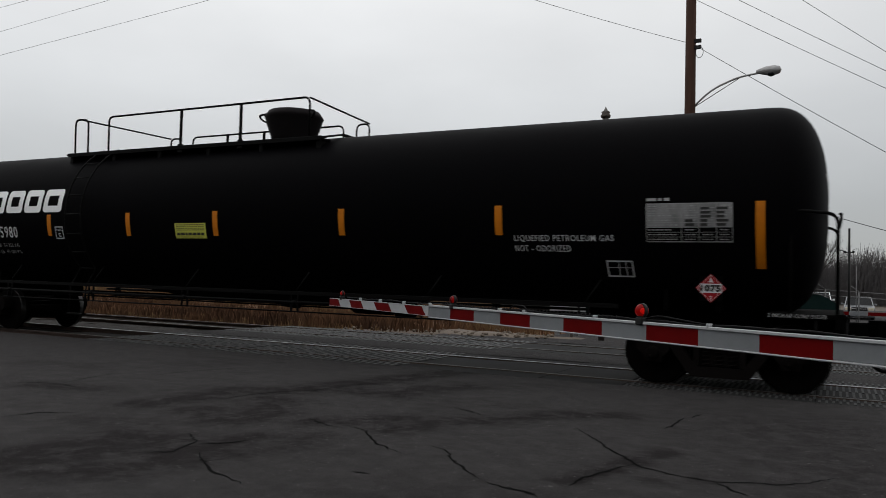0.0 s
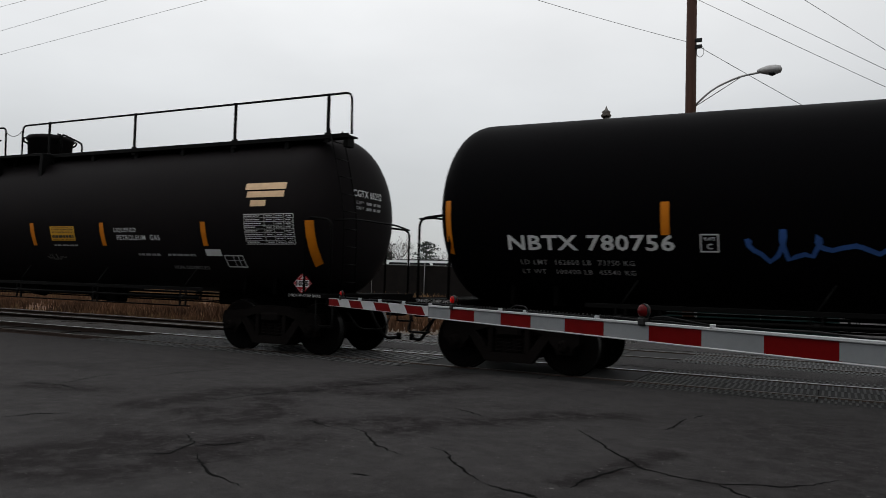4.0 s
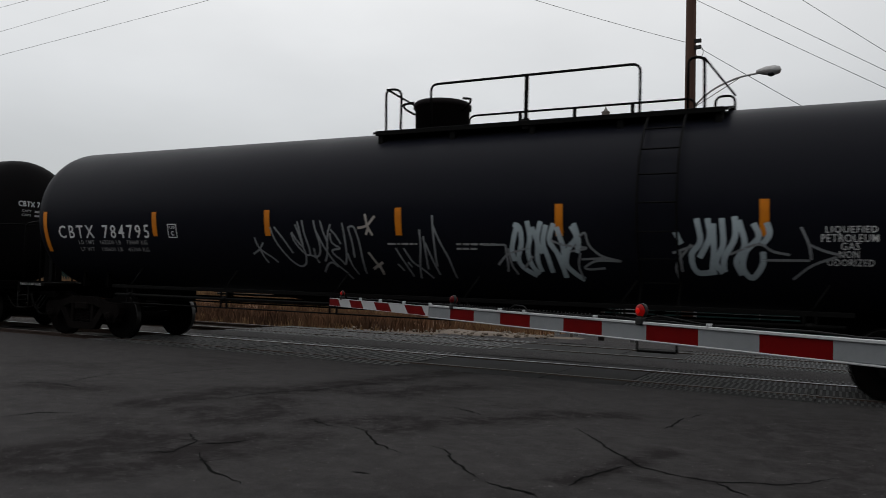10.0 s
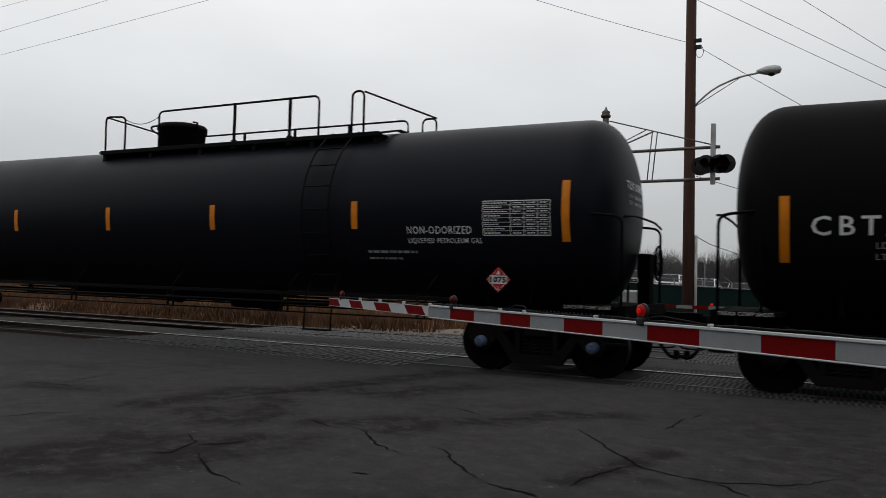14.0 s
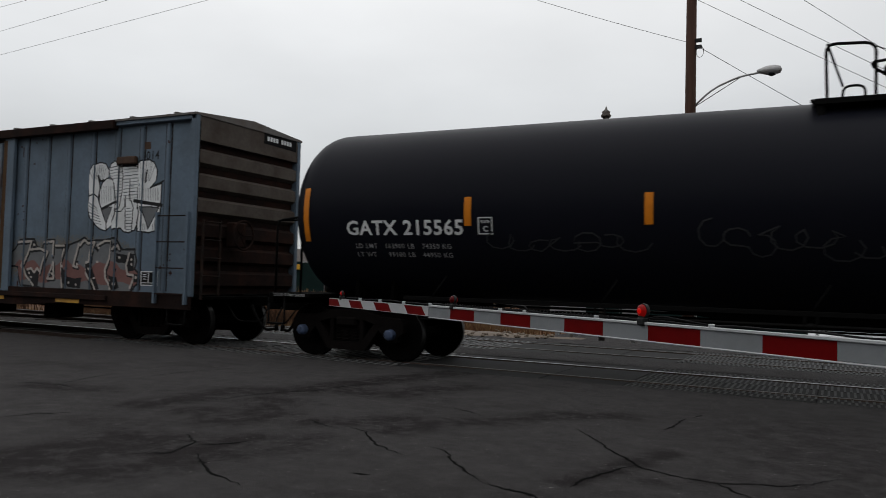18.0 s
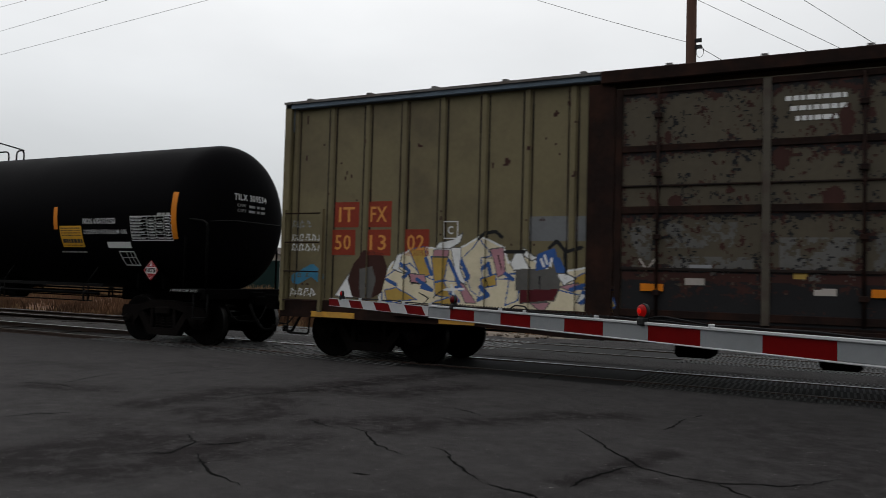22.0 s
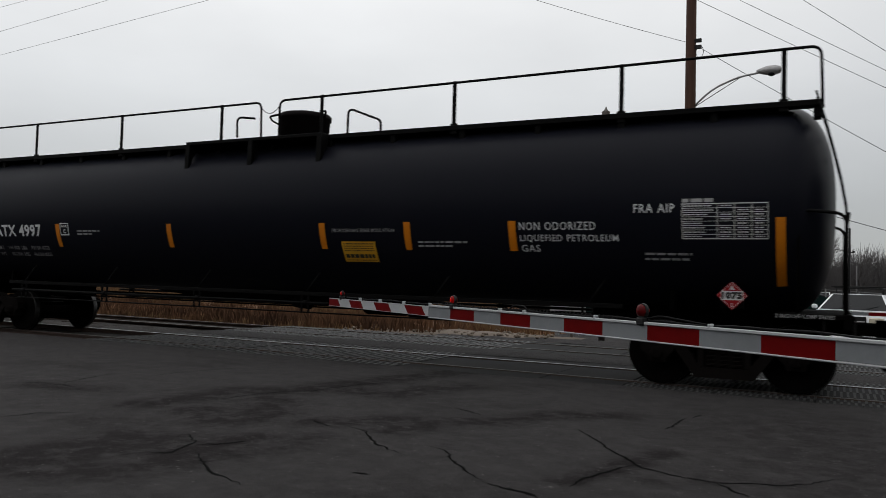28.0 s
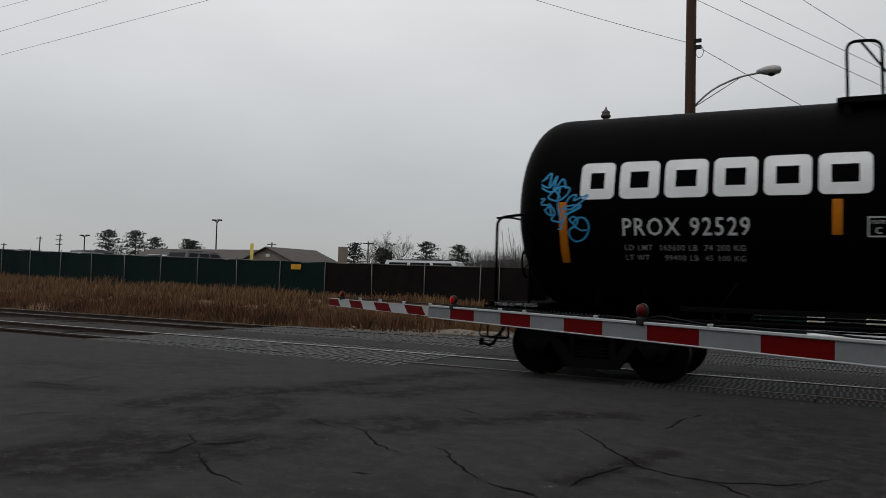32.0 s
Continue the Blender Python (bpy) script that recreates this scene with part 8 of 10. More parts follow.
sprayed(e_car, "grey", 0.032, "white spray-can tag of slanted strokes",
    [(-2.95, 2.06), (-2.88, 1.87), (-2.65, 1.71), (-2.56, 1.63)],
    [(-2.77, 1.97), (-2.89, 1.85), (-3.06, 1.77)],
    [(-2.88, 1.87), (-2.83, 1.71), (-2.78, 1.62)],
    [(-2.57, 2.24), (-2.49, 2.01), (-2.35, 1.79), (-2.23, 1.65), (-2.1, 1.57), (-1.97, 1.61), (-1.9, 1.74), (-1.91, 1.88), (-1.95, 2.1), (-2.02, 2.28)],
    [(-2.48, 2.24), (-2.29, 2.01), (-2.16, 1.79)],
    [(-2.11, 2.15), (-2.02, 2.01), (-1.91, 1.91), (-1.94, 2.19), (-1.97, 2.33)],
    [(-2.12, 2.13), (-2.06, 1.97), (-1.91, 1.79), (-1.81, 1.77), (-1.79, 1.9), (-1.84, 2.15), (-1.87, 2.35)])
sprayed(e_car, "grey", 0.032, "white spray-can tag of slanted strokes",
    [(-1.81, 1.77), (-1.7, 1.72), (-1.66, 1.63)],
    [(-1.69, 1.88), (-1.7, 1.72)],
    [(-1.7, 1.72), (-1.59, 1.79), (-1.55, 1.97), (-1.6, 2.19), (-1.63, 2.35)],
    [(-1.49, 2.34), (-1.44, 2.15), (-1.39, 1.97), (-1.46, 1.75), (-1.53, 1.66)],
    [(-1.6, 2.19), (-1.46, 1.88), (-1.33, 1.64), (-1.18, 1.49), (-1.11, 1.37)],
    [(-1.28, 2.28), (-1.34, 2.15), (-1.39, 1.97)],
    [(-1.29, 2.19), (-1.2, 2.1), (-1.11, 1.95)])
sprayed(e_car, "grey", 0.032, "white spray-can tag of slanted strokes",
    [(-1.31, 2.13), (-1.29, 1.97), (-1.15, 1.88), (-1.31, 1.85), (-1.3, 1.78), (-1.19, 1.69), (-1.13, 1.62), (-1.04, 1.8), (-1.02, 2.06), (-1.04, 2.3)],
    [(-1.02, 1.8), (-1, 1.62), (-0.94, 1.45)],
    [(-1.63, 1.48), (-1.49, 1.61), (-1.38, 1.64), (-1.3, 1.57)],
    [(-0.93, 2.23), (-0.88, 1.97), (-0.9, 1.73)],
    [(-0.93, 2.23), (-0.81, 2.22), (-0.74, 1.97), (-0.75, 1.71), (-0.78, 1.47)])
sprayed(e_car, "pale", 0.042, "small white star-shaped spray marks",
    [(-0.74, 2.21), (-0.56, 2.25), (-0.4, 2.4)],
    [(-0.59, 2.44), (-0.54, 2.23), (-0.46, 2.09)],
    [(-0.52, 2.23), (-0.59, 2.1)],
    [(-0.6, 1.82), (-0.51, 1.67), (-0.42, 1.5)],
    [(-0.6, 1.55), (-0.37, 1.66)],
    [(-0.45, 1.63), (-0.44, 1.46)])
sprayed(e_car, "grey", 0.03, "white spray-can tag of slanted strokes",
    [(-0.06, 1.89), (0.02, 1.72), (0.09, 1.56), (0.13, 1.44)],
    [(0.09, 1.89), (0.2, 1.68), (0.35, 1.56), (0.49, 1.42)],
    [(0.11, 1.67), (0.16, 1.59)],
    [(-0.09, 1.64), (-0.01, 1.53)],
    [(0.42, 2.18), (0.4, 1.89), (0.25, 1.41)],
    [(0.48, 2.08), (0.48, 1.85), (0.45, 1.56)],
    [(0.5, 1.98), (0.57, 1.73), (0.63, 1.48)])
sprayed(e_car, "grey", 0.03, "white spray-can tag of slanted strokes",
    [(0.66, 2.4), (0.66, 1.98), (0.63, 1.61)],
    [(0.66, 2.26), (0.75, 2.02), (0.87, 1.73), (0.91, 1.43)])
sprayed(e_car, "frost", 0.075, "thick pale blue-white spray-can tag",
    [(2.02, 2.25), (2.12, 2.2), (2.13, 1.98), (2.05, 1.75), (2.11, 1.61), (2.29, 1.5)],
    [(2.07, 2.21), (1.97, 1.9), (1.98, 1.71)],
    [(2.24, 2.3), (2.27, 2.06), (2.22, 1.87), (2.24, 1.67), (2.33, 1.52)],
    [(2.31, 2.21), (2.38, 1.98), (2.35, 1.75), (2.38, 1.56)],
    [(2.45, 2.29), (2.38, 2.02), (2.45, 1.83)],
    [(2.53, 2.24), (2.47, 1.98), (2.52, 1.76), (2.55, 1.55)],
    [(2.65, 2.26), (2.57, 2.02), (2.67, 1.83), (2.72, 1.64), (2.75, 1.49)])
sprayed(e_car, "frost", 0.075, "thick pale blue-white spray-can tag",
    [(2.69, 2.21), (2.77, 1.91), (2.73, 1.68), (2.74, 1.48)],
    [(2.91, 2.22), (2.98, 2.06), (2.86, 1.91), (2.79, 1.68), (2.91, 1.53), (3.02, 1.46)],
    [(2.95, 2.26), (3.01, 2.02), (2.97, 1.84)])
sprayed(e_car, "grey", 0.032, "thin white loops of a spray-can tag",
    [(1.51, 1.95), (1.87, 1.95)],
    [(1.87, 1.95), (1.86, 1.67), (1.83, 1.55)],
    [(1.91, 1.9), (1.92, 1.67), (1.99, 1.51)],
    [(1.7, 1.65), (1.85, 1.79), (1.98, 1.84), (2.24, 1.91)],
    [(2.58, 2.02), (2.79, 1.95), (3.12, 1.91), (2.86, 1.86)],
    [(3.02, 2.07), (3.11, 2.12), (3.16, 1.95), (3.33, 1.8), (3.6, 1.73)],
    [(3.02, 1.75), (3.4, 1.77)])
sprayed(e_car, "grey", 0.032, "thin white loops of a spray-can tag",
    [(3.6, 1.73), (3.25, 1.73), (3.06, 1.64), (3.13, 1.61), (3.36, 1.63)],
    [(3.02, 1.84), (2.97, 1.65), (3.01, 1.46)],
    [(2.12, 1.61), (2.29, 1.79)])
sprayed(e_car, "frost", 0.075, "thick pale blue-white spray-can tag",
    [(4.36, 2.15), (4.44, 1.97)],
    [(4.65, 2.31), (4.69, 2.01), (4.57, 1.83), (4.63, 1.6), (4.88, 1.61)],
    [(4.79, 2.31), (4.81, 2.06), (4.67, 1.79)],
    [(4.86, 2.24), (4.86, 1.88), (4.82, 1.61)],
    [(4.97, 2.31), (4.98, 1.97), (4.88, 1.74), (4.96, 1.59)],
    [(5.13, 2.33), (5.13, 2.06), (4.99, 1.79), (4.98, 1.61)],
    [(5.18, 2.28), (5.25, 1.97), (5.14, 1.75), (5.2, 1.57)])
sprayed(e_car, "frost", 0.075, "thick pale blue-white spray-can tag",
    [(5.36, 2.24), (5.42, 2.06), (5.26, 1.88), (5.22, 1.66), (5.33, 1.54), (5.46, 1.71), (5.47, 1.88)],
    [(5.52, 2.25), (5.55, 2.1), (5.46, 1.97)])
sprayed(e_car, "grey", 0.032, "thin white loops of a spray-can tag",
    [(4.32, 1.85), (4.6, 1.95)],
    [(4.42, 1.88), (4.43, 1.6)],
    [(4.57, 1.97), (4.36, 1.69), (4.38, 1.51)],
    [(5.06, 1.84), (5.41, 1.97), (5.59, 1.88), (5.79, 1.84)],
    [(5.44, 1.77), (6.02, 1.77)],
    [(5.92, 2.19), (6.01, 1.97), (6.04, 1.78)],
    [(6.01, 1.97), (6.19, 1.89), (6.38, 1.84)])
sprayed(e_car, "grey", 0.032, "thin white loops of a spray-can tag",
    [(6.33, 1.82), (6.05, 1.71), (5.82, 1.53)])
sprayed(f_car, "deep", 0.032, "dark blue looped spray-can tag",
    [(-1.98, 1.9), (-1.87, 1.98), (-1.81, 2.12), (-1.91, 2.18), (-1.95, 2.22)],
    [(-1.81, 2.14), (-1.78, 1.98), (-1.74, 1.92), (-1.67, 1.98), (-1.69, 2.14)],
    [(-1.65, 2.18), (-1.57, 1.98), (-1.52, 1.92)],
    [(-1.95, 2.24), (-1.7, 2.24), (-1.48, 2.22), (-1.44, 2.12), (-1.48, 2.02), (-1.57, 1.97)],
    [(-1.5, 1.92), (-1.36, 1.88), (-1.25, 1.94), (-1.25, 2.06), (-1.34, 2.14), (-1.39, 2.27)],
    [(-1.25, 2.06), (-1.13, 2.2), (-1.09, 2.31)],
    [(-1.13, 2.2), (-0.9, 2.11), (-0.86, 2.1)])
sprayed(f_car, "deep", 0.032, "dark blue looped spray-can tag",
    [(-0.89, 2.1), (-1, 2.02), (-1.07, 1.91)],
    [(-1.19, 2.06), (-1.11, 1.98), (-1.05, 1.91)],
    [(-0.87, 1.98), (-0.76, 1.91), (-0.61, 1.86), (-0.49, 1.87), (-0.4, 1.98), (-0.45, 2.02), (-0.53, 1.98), (-0.55, 1.91), (-0.46, 1.83), (-0.33, 1.82), (-0.32, 1.89)],
    [(-0.71, 2.08), (-0.68, 2), (-0.64, 1.96)],
    [(-0.69, 2.1), (-0.67, 2.2), (-0.58, 2.21), (-0.59, 2.15)],
    [(-0.52, 2.2), (-0.37, 2.12), (-0.23, 2.02), (-0.14, 1.97)],
    [(-0.45, 2.02), (-0.22, 2.04)])
sprayed(f_car, "deep", 0.032, "dark blue looped spray-can tag",
    [(-0.24, 1.93), (-0.12, 1.87), (0.01, 1.73)],
    [(-1.44, 1.98), (-1.4, 1.98)],
    [(-1.36, 1.98), (-1.33, 1.98)])
sprayed(c_car, "grey", 0.018, "thin white scrawled tag",
    [(-5.92, 1.62), (-5.78, 1.62), (-5.81, 1.57), (-5.92, 1.59)],
    [(-5.8, 1.59), (-5.62, 1.57), (-5.43, 1.52), (-5.36, 1.45)],
    [(-5.42, 1.61), (-5.36, 1.56), (-5.28, 1.45)],
    [(-5.3, 1.58), (-5.31, 1.49), (-5.19, 1.44), (-5.18, 1.54), (-5.24, 1.6)],
    [(-5.1, 1.56), (-5.06, 1.42), (-5.07, 1.58), (-4.97, 1.4), (-4.95, 1.55), (-4.87, 1.39), (-4.73, 1.54), (-4.94, 1.35)],
    [(-4.69, 1.55), (-4.69, 1.34), (-4.49, 1.56), (-4.5, 1.32), (-4.3, 1.53)],
    [(-4.59, 1.61), (-4.48, 1.66), (-4.37, 1.63), (-4.33, 1.54), (-4.5, 1.52)])
sprayed(c_car, "grey", 0.018, "thin white scrawled tag",
    [(-4.33, 1.54), (-4.03, 1.48), (-3.73, 1.4)],
    [(-4.26, 1.51), (-4.11, 1.32)])
tag(f_car, 3.5, 4.6, 1.55, 1.85, 5, 16, .02, "dim", "faint grey scrawl")
tag(c_car, 1.8, 2.4, 1.6, 1.72, 4, 17, .018, "dim", "faint scrawl")
tag(b_car, -4.6, -2.95, 1.75, 2.15, 4, 12, .06, "blue", "faint blue spray-can tag", count=1)
tag(b_car, -1.8, .4, 1.7, 2.1, 5, 13, .05, "red", "faint red spray-can tag", count=1)


def curls(car, x0, x1, z0, z1, n, seed, width, ink, label):
    """A tag of joined round curls."""
    rng = random.Random(seed)
    s = Skin(9.5, .01)
    pts = []
    for i in range(n):
        cx, cz = x0 + (x1 - x0) * (i + .5) / n, (z0 + z1) / 2 + rng.uniform(-.25, .25) * (z1 - z0)
        rx, rz, a0 = (x1 - x0) / n * rng.uniform(.5, .8), (z1 - z0) * rng.uniform(.22, .42), rng.uniform(0, 6.28)
        pts += [(cx + rx * math.cos(a0 + k * .7), cz + rz * math.sin(a0 + k * .7)) for k in range(rng.choice((6, 8, 9)))]
        if rng.random() < .4:
            s.stroke(pts, width)
            pts = []
    if pts:
        s.stroke(pts, width)
    part("graffiti", s, SPRAY[ink], car, label)


curls(h_car, -5.75, -3.4, 1.85, 2.2, 7, 61, .022, "faint", "faint grey looped scrawl")
curls(h_car, -2.7, -.2, 1.8, 2.25, 8, 62, .022, "faint", "faint grey looped scrawl")
sprayed(n_car, "sky", .024, "bright blue looped spray-can tag",
        [(-8.97, 2.81), (-8.89, 2.75), (-8.78, 2.71), (-8.69, 2.76), (-8.63, 2.79), (-8.51, 2.76), (-8.55, 2.66), (-8.68, 2.58), (-8.82, 2.63), (-8.73, 2.73), (-8.64, 2.62)],
        [(-8.97, 2.62), (-8.88, 2.61), (-8.94, 2.54), (-8.81, 2.51), (-8.87, 2.44), (-8.77, 2.37), (-8.81, 2.54), (-8.72, 2.41), (-8.77, 2.31), (-8.64, 2.27)],
        [(-8.65, 2.8), (-8.68, 2.54), (-8.64, 2.33), (-8.62, 2.2), (-8.68, 2.17)],
        [(-8.55, 2.56), (-8.49, 2.64), (-8.4, 2.66), (-8.44, 2.58), (-8.34, 2.62), (-8.23, 2.65), (-8.38, 2.52), (-8.5, 2.45), (-8.59, 2.49), (-8.33, 2.51), (-8.55, 2.37), (-8.62, 2.22)],
        [(-8.61, 2.47), (-8.57, 2.39), (-8.44, 2.43), (-8.33, 2.49)],
        [(-8.44, 2.24), (-8.5, 2.31), (-8.44, 2.35), (-8.38, 2.3), (-8.42, 2.22), (-8.51, 2.16), (-8.5, 2.06), (-8.41, 2), (-8.28, 2.06), (-8.22, 2.2), (-8.27, 2.32), (-8.38, 2.33), (-8.44, 2.24), (-8.34, 2.16), (-8.25, 2.16)],
        [(-8.86, 2.93), (-8.96, 2.85), (-8.81, 2.78), (-8.71, 2.95), (-8.75, 2.71), (-8.62, 2.9), (-8.56, 2.75)],
        [(-8.9, 2.91), (-8.8, 2.99), (-8.82, 2.8)])

# boxcar graffiti
g = Spray(4.45, 6.85, 2.05, 3.75, .011)
g.fill([(5.18, 3.41), (5.25, 3.53), (5.37, 3.57), (5.52, 3.5), (5.62, 3.53), (5.82, 3.53), (5.99, 3.47), (6.04, 3.29), (6.05, 2.85), (6.04, 2.65), (6.11, 2.53), (6.06, 2.37), (5.97, 2.2), (5.81, 2.15), (5.67, 2.17), (5.58, 2.24), (5.36, 2.22), (5.33, 2.3), (5.44, 2.5), (5.44, 2.76), (5.42, 2.95), (5.34, 3.16), (5.19, 3.25)], "white", 0.02, "black")
g.fill([(4.66, 2.98), (4.64, 3.23), (4.67, 3.42), (4.77, 3.53), (4.93, 3.56), (5.08, 3.53), (5.18, 3.41), (5.19, 3.27), (5.09, 3.2), (4.96, 3.21), (4.88, 3.29), (4.92, 3.16), (4.94, 3.01), (4.89, 2.85), (4.79, 2.91), (4.68, 2.88)], "white", 0.02, "black")
g.fill([(4.68, 2.88), (4.79, 2.92), (4.89, 2.85), (5.01, 2.62), (5.17, 2.34), (5.18, 2.19), (5.02, 2.21), (4.85, 2.31), (4.71, 2.48), (4.65, 2.69)], "white", 0.02, "black")
g.fill([(5.01, 2.62), (5.44, 2.74), (5.42, 2.5), (5.32, 2.29), (5.18, 2.21), (5.17, 2.34)], "white", 0.02, "black")
g.fill([(5.01, 2.62), (5.31, 2.66), (5.17, 2.34)], "steel", 0.012, "black")
g.fill([(4.94, 2.97), (5, 3.13), (5.13, 3.23), (5.25, 3.24), (5.37, 3.13), (5.42, 2.93), (5.44, 2.76), (5.26, 2.73), (5.01, 2.64), (4.95, 2.76)], "white", 0.02, "black")
g.fill([(5.99, 3.45), (6.1, 3.54), (6.28, 3.56), (6.43, 3.5), (6.52, 3.34), (6.5, 3.15), (6.35, 3.01), (6.65, 3.08), (6.64, 2.71), (6.63, 2.21), (6.36, 2.15), (6.09, 2.18), (6.08, 2.33), (6.11, 2.53), (6.06, 2.69), (6.04, 3.29)], "white", 0.02, "black")
white = g.ink == g.names.index("white")
rng = random.Random(4)
hatch = [((5.62, 3.46 - .065 * i), (6.02, 3.48 - .065 * i)) for i in range(11)] + [((5.73, 2.62 - .06 * i), (5.87, 2.63 - .06 * i)) for i in range(8)]
hatch += [((5.22 if i < 5 else 5.46, 3.45 - .06 * i), (5.56, 3.47 - .06 * i)) for i in range(11)]
hatch += [((4.67 + .06 * i, 3.38 + .016 * min(i, 9 - i) * 2), (4.76 + .04 * i, 3.24)) for i in range(8)] + [((4.68, 2.76 - .065 * i), (4.88 + .025 * i, 2.64 - .055 * i)) for i in range(7)]
hatch += [((4.99 + .065 * i, 3.08), (5.02 + .065 * i, 2.74 + .01 * i)) for i in range(7)] + [((6.1 + .065 * i, 3.5 + .03 * (i % 3)), (6.14 + .03 * i, 3.15)) for i in range(7)]
hatch += [((6.1 + .065 * i, 3.0), (6.12 + .065 * i, 2.76)) for i in range(8)] + [((6.15 + .05 * i, 2.34 - .02 * i), (6.14 + .06 * i, 2.2)) for i in range(4)] + [((6.45 + .05 * i, 2.3 + .07 * i), (6.47 + .045 * i, 2.2)) for i in range(4)]
for path in hatch:
    g.put(white & (g.near(path) < rng.uniform(.005, .011)), "grey" if rng.random() < .7 else "steel")
g.stroke([(5.54, 3.47), (5.59, 3.27), (5.58, 2.94), (5.52, 2.66), (5.44, 2.58)], 0.012, "black")
g.stroke([(5.68, 2.88), (5.67, 2.66), (5.58, 2.57), (5.44, 2.57)], 0.012, "black")
g.stroke([(5.68, 2.88), (5.71, 2.23)], 0.012, "black")
g.stroke([(5.84, 2.78), (5.91, 2.65), (5.89, 2.18)], 0.012, "black")
g.stroke([(5.79, 3.18), (5.8, 2.78)], 0.012, "black")
g.stroke([(6.25, 3.35), (6.22, 3.13)], 0.018, "black")
g.fill([(6.12, 2.64), (6.6, 2.63), (6.34, 2.23)], "steel", 0.016, "black")
g.stroke([(5.94, 2.77), (6.2, 2.73), (6.67, 2.67)], 0.035, "black")
g.stroke([(5.01, 2.62), (5.14, 2.66), (5.31, 2.73), (5.46, 2.75)], 0.026, "black")
g.stroke([(4.88, 3.3), (4.91, 3.19), (5.04, 3.2)], 0.024, "black")
g.stroke([(6.35, 3.01), (6.69, 3.13)], 0.018, "black")
g.fill([(5.42, 3.53), (5.51, 3.49), (5.46, 3.46)], "black")
g.fill([(5.56, 3.51), (5.95, 3.51), (5.95, 3.44), (5.56, 3.45)], "black")
g.fade(3, .012)
g.build(i_car, "white bubble graffiti outlined in black")
v, f = letters("2014", .46, .17, .01)
part("graffiti", Shape().add([(6.1 + a, -SHEET - .006, 3.56 + b) for a, b in v], f), SPRAY["black"], i_car, "black hand-painted year")
part("rust_patch", Shape().box(6.15, 6.32, -SHEET - .005, -SHEET, 3.77, 3.91), RUSTY, i_car, "square of bare rust")
g = Spray(1.9, 6.3, .98, 2.2, .011)
halo = [(2.02, 1.77), (2.49, 2.1), (3.31, 2.1), (4.54, 2.14), (5.53, 2.1), (6.1, 1.84), (6.21, 1.25), (5.95, 1.03), (3.35, 0.99), (2.18, 1.2)]
g.fill(halo, "haze")
r = np.random.RandomState(6)
edge = np.clip(g.near(halo + [halo[0]]) / .22, 0, 1)
g.ink[r.rand(*g.ink.shape) > edge * .75] = -1
g.fill([(2.21, 1.45), (2.22, 1.71), (2.38, 1.79), (2.53, 1.97), (2.68, 2), (2.99, 2.01), (3.09, 1.84), (3.34, 1.8), (3.34, 1.88), (3.48, 2), (3.64, 2), (3.63, 1.88), (4.1, 1.89), (4.37, 1.96), (4.55, 2.04), (4.68, 1.97), (4.9, 1.98), (5.15, 1.99), (5.45, 2.03), (5.66, 1.8), (6.02, 1.81), (6.1, 1.59), (6.05, 1.43), (6.18, 1.34), (6.15, 1.16), (5.91, 0.99), (5.43, 0.97), (4.84, 0.99), (4.3, 0.98), (3.46, 0.97), (3.27, 1.01), (2.66, 1.04), (2.5, 1.43)], "steel", 0.03, "black")
wave = 1.5 + .07 * np.sin(g.X * 5.1) + .04 * np.sin(g.X * 13)
g.put((g.ink == g.names.index("steel")) & (g.Z < wave), "pink")
g.put((g.ink == g.names.index("pink")) & (g.Z < 1.14 + .04 * np.sin(g.X * 7)), "steel")
g.fill([(2.68, 1.37), (2.91, 1.37), (3.06, 1.32), (3.21, 1.35), (3.17, 1), (2.97, 1.04)], "black")
g.fill([(4.65, 1.52), (4.78, 1.5), (5.05, 1.01), (4.83, 1), (4.7, 1.31)], "black")
g.fill([(3.94, 1.42), (4.04, 1.38), (4.07, 1.25), (4.3, 1.21), (4.52, 1.24), (4.48, 1.01), (4.12, 1.04), (3.98, 1.12)], "black")
g.fill([(5.84, 1.72), (6.03, 1.73), (6.03, 1.41), (5.85, 1.38)], "black")
g.fill([(5.27, 1.31), (5.52, 1.26), (5.61, 1.06), (5.43, 1)], "black")
g.fill([(4.86, 1.84), (5.05, 1.91), (4.97, 1.75)], "black")
g.fill([(2.96, 1.97), (3.06, 1.97), (3.06, 1.82), (2.96, 1.82)], "black")
g.fill([(3.52, 1.38), (3.63, 1.56), (3.67, 1.24), (3.47, 1.22)], "black")
g.fill([(4.32, 1.57), (4.4, 1.57), (4.4, 1.47), (4.29, 1.47)], "black")
g.fill([(5.41, 1.92), (5.53, 1.96), (5.64, 1.8), (5.39, 1.78)], "black")
g.fill([(6.05, 1.34), (6.16, 1.33), (6.15, 1.18), (6.04, 1.18)], "black")
g.fill([(5.49, 1.74), (5.82, 1.7), (5.82, 1.54), (5.5, 1.56)], "black")
g.fill([(3.91, 1.89), (4.12, 1.88), (3.98, 1.55)], "black")
g.stroke([(2.51, 1.92), (2.94, 1.94), (2.83, 1.67), (2.68, 1.42), (2.79, 1.23), (3.05, 1.02)], 0.034, "black")
g.stroke([(2.88, 1.76), (3.27, 1.79), (3.47, 1.73), (3.36, 1.51), (3.29, 1.27), (3.16, 1.37), (3.07, 1.28), (2.96, 1.37), (2.84, 1.34)], 0.034, "black")
g.stroke([(3.41, 1.93), (3.64, 1.95), (3.63, 1.64)], 0.034, "black")
g.stroke([(3.65, 1.51), (3.58, 1.34), (3.49, 1.16), (3.69, 1.17), (3.66, 1.51)], 0.034, "black")
g.stroke([(3.71, 1.85), (4.01, 1.85)], 0.034, "black")
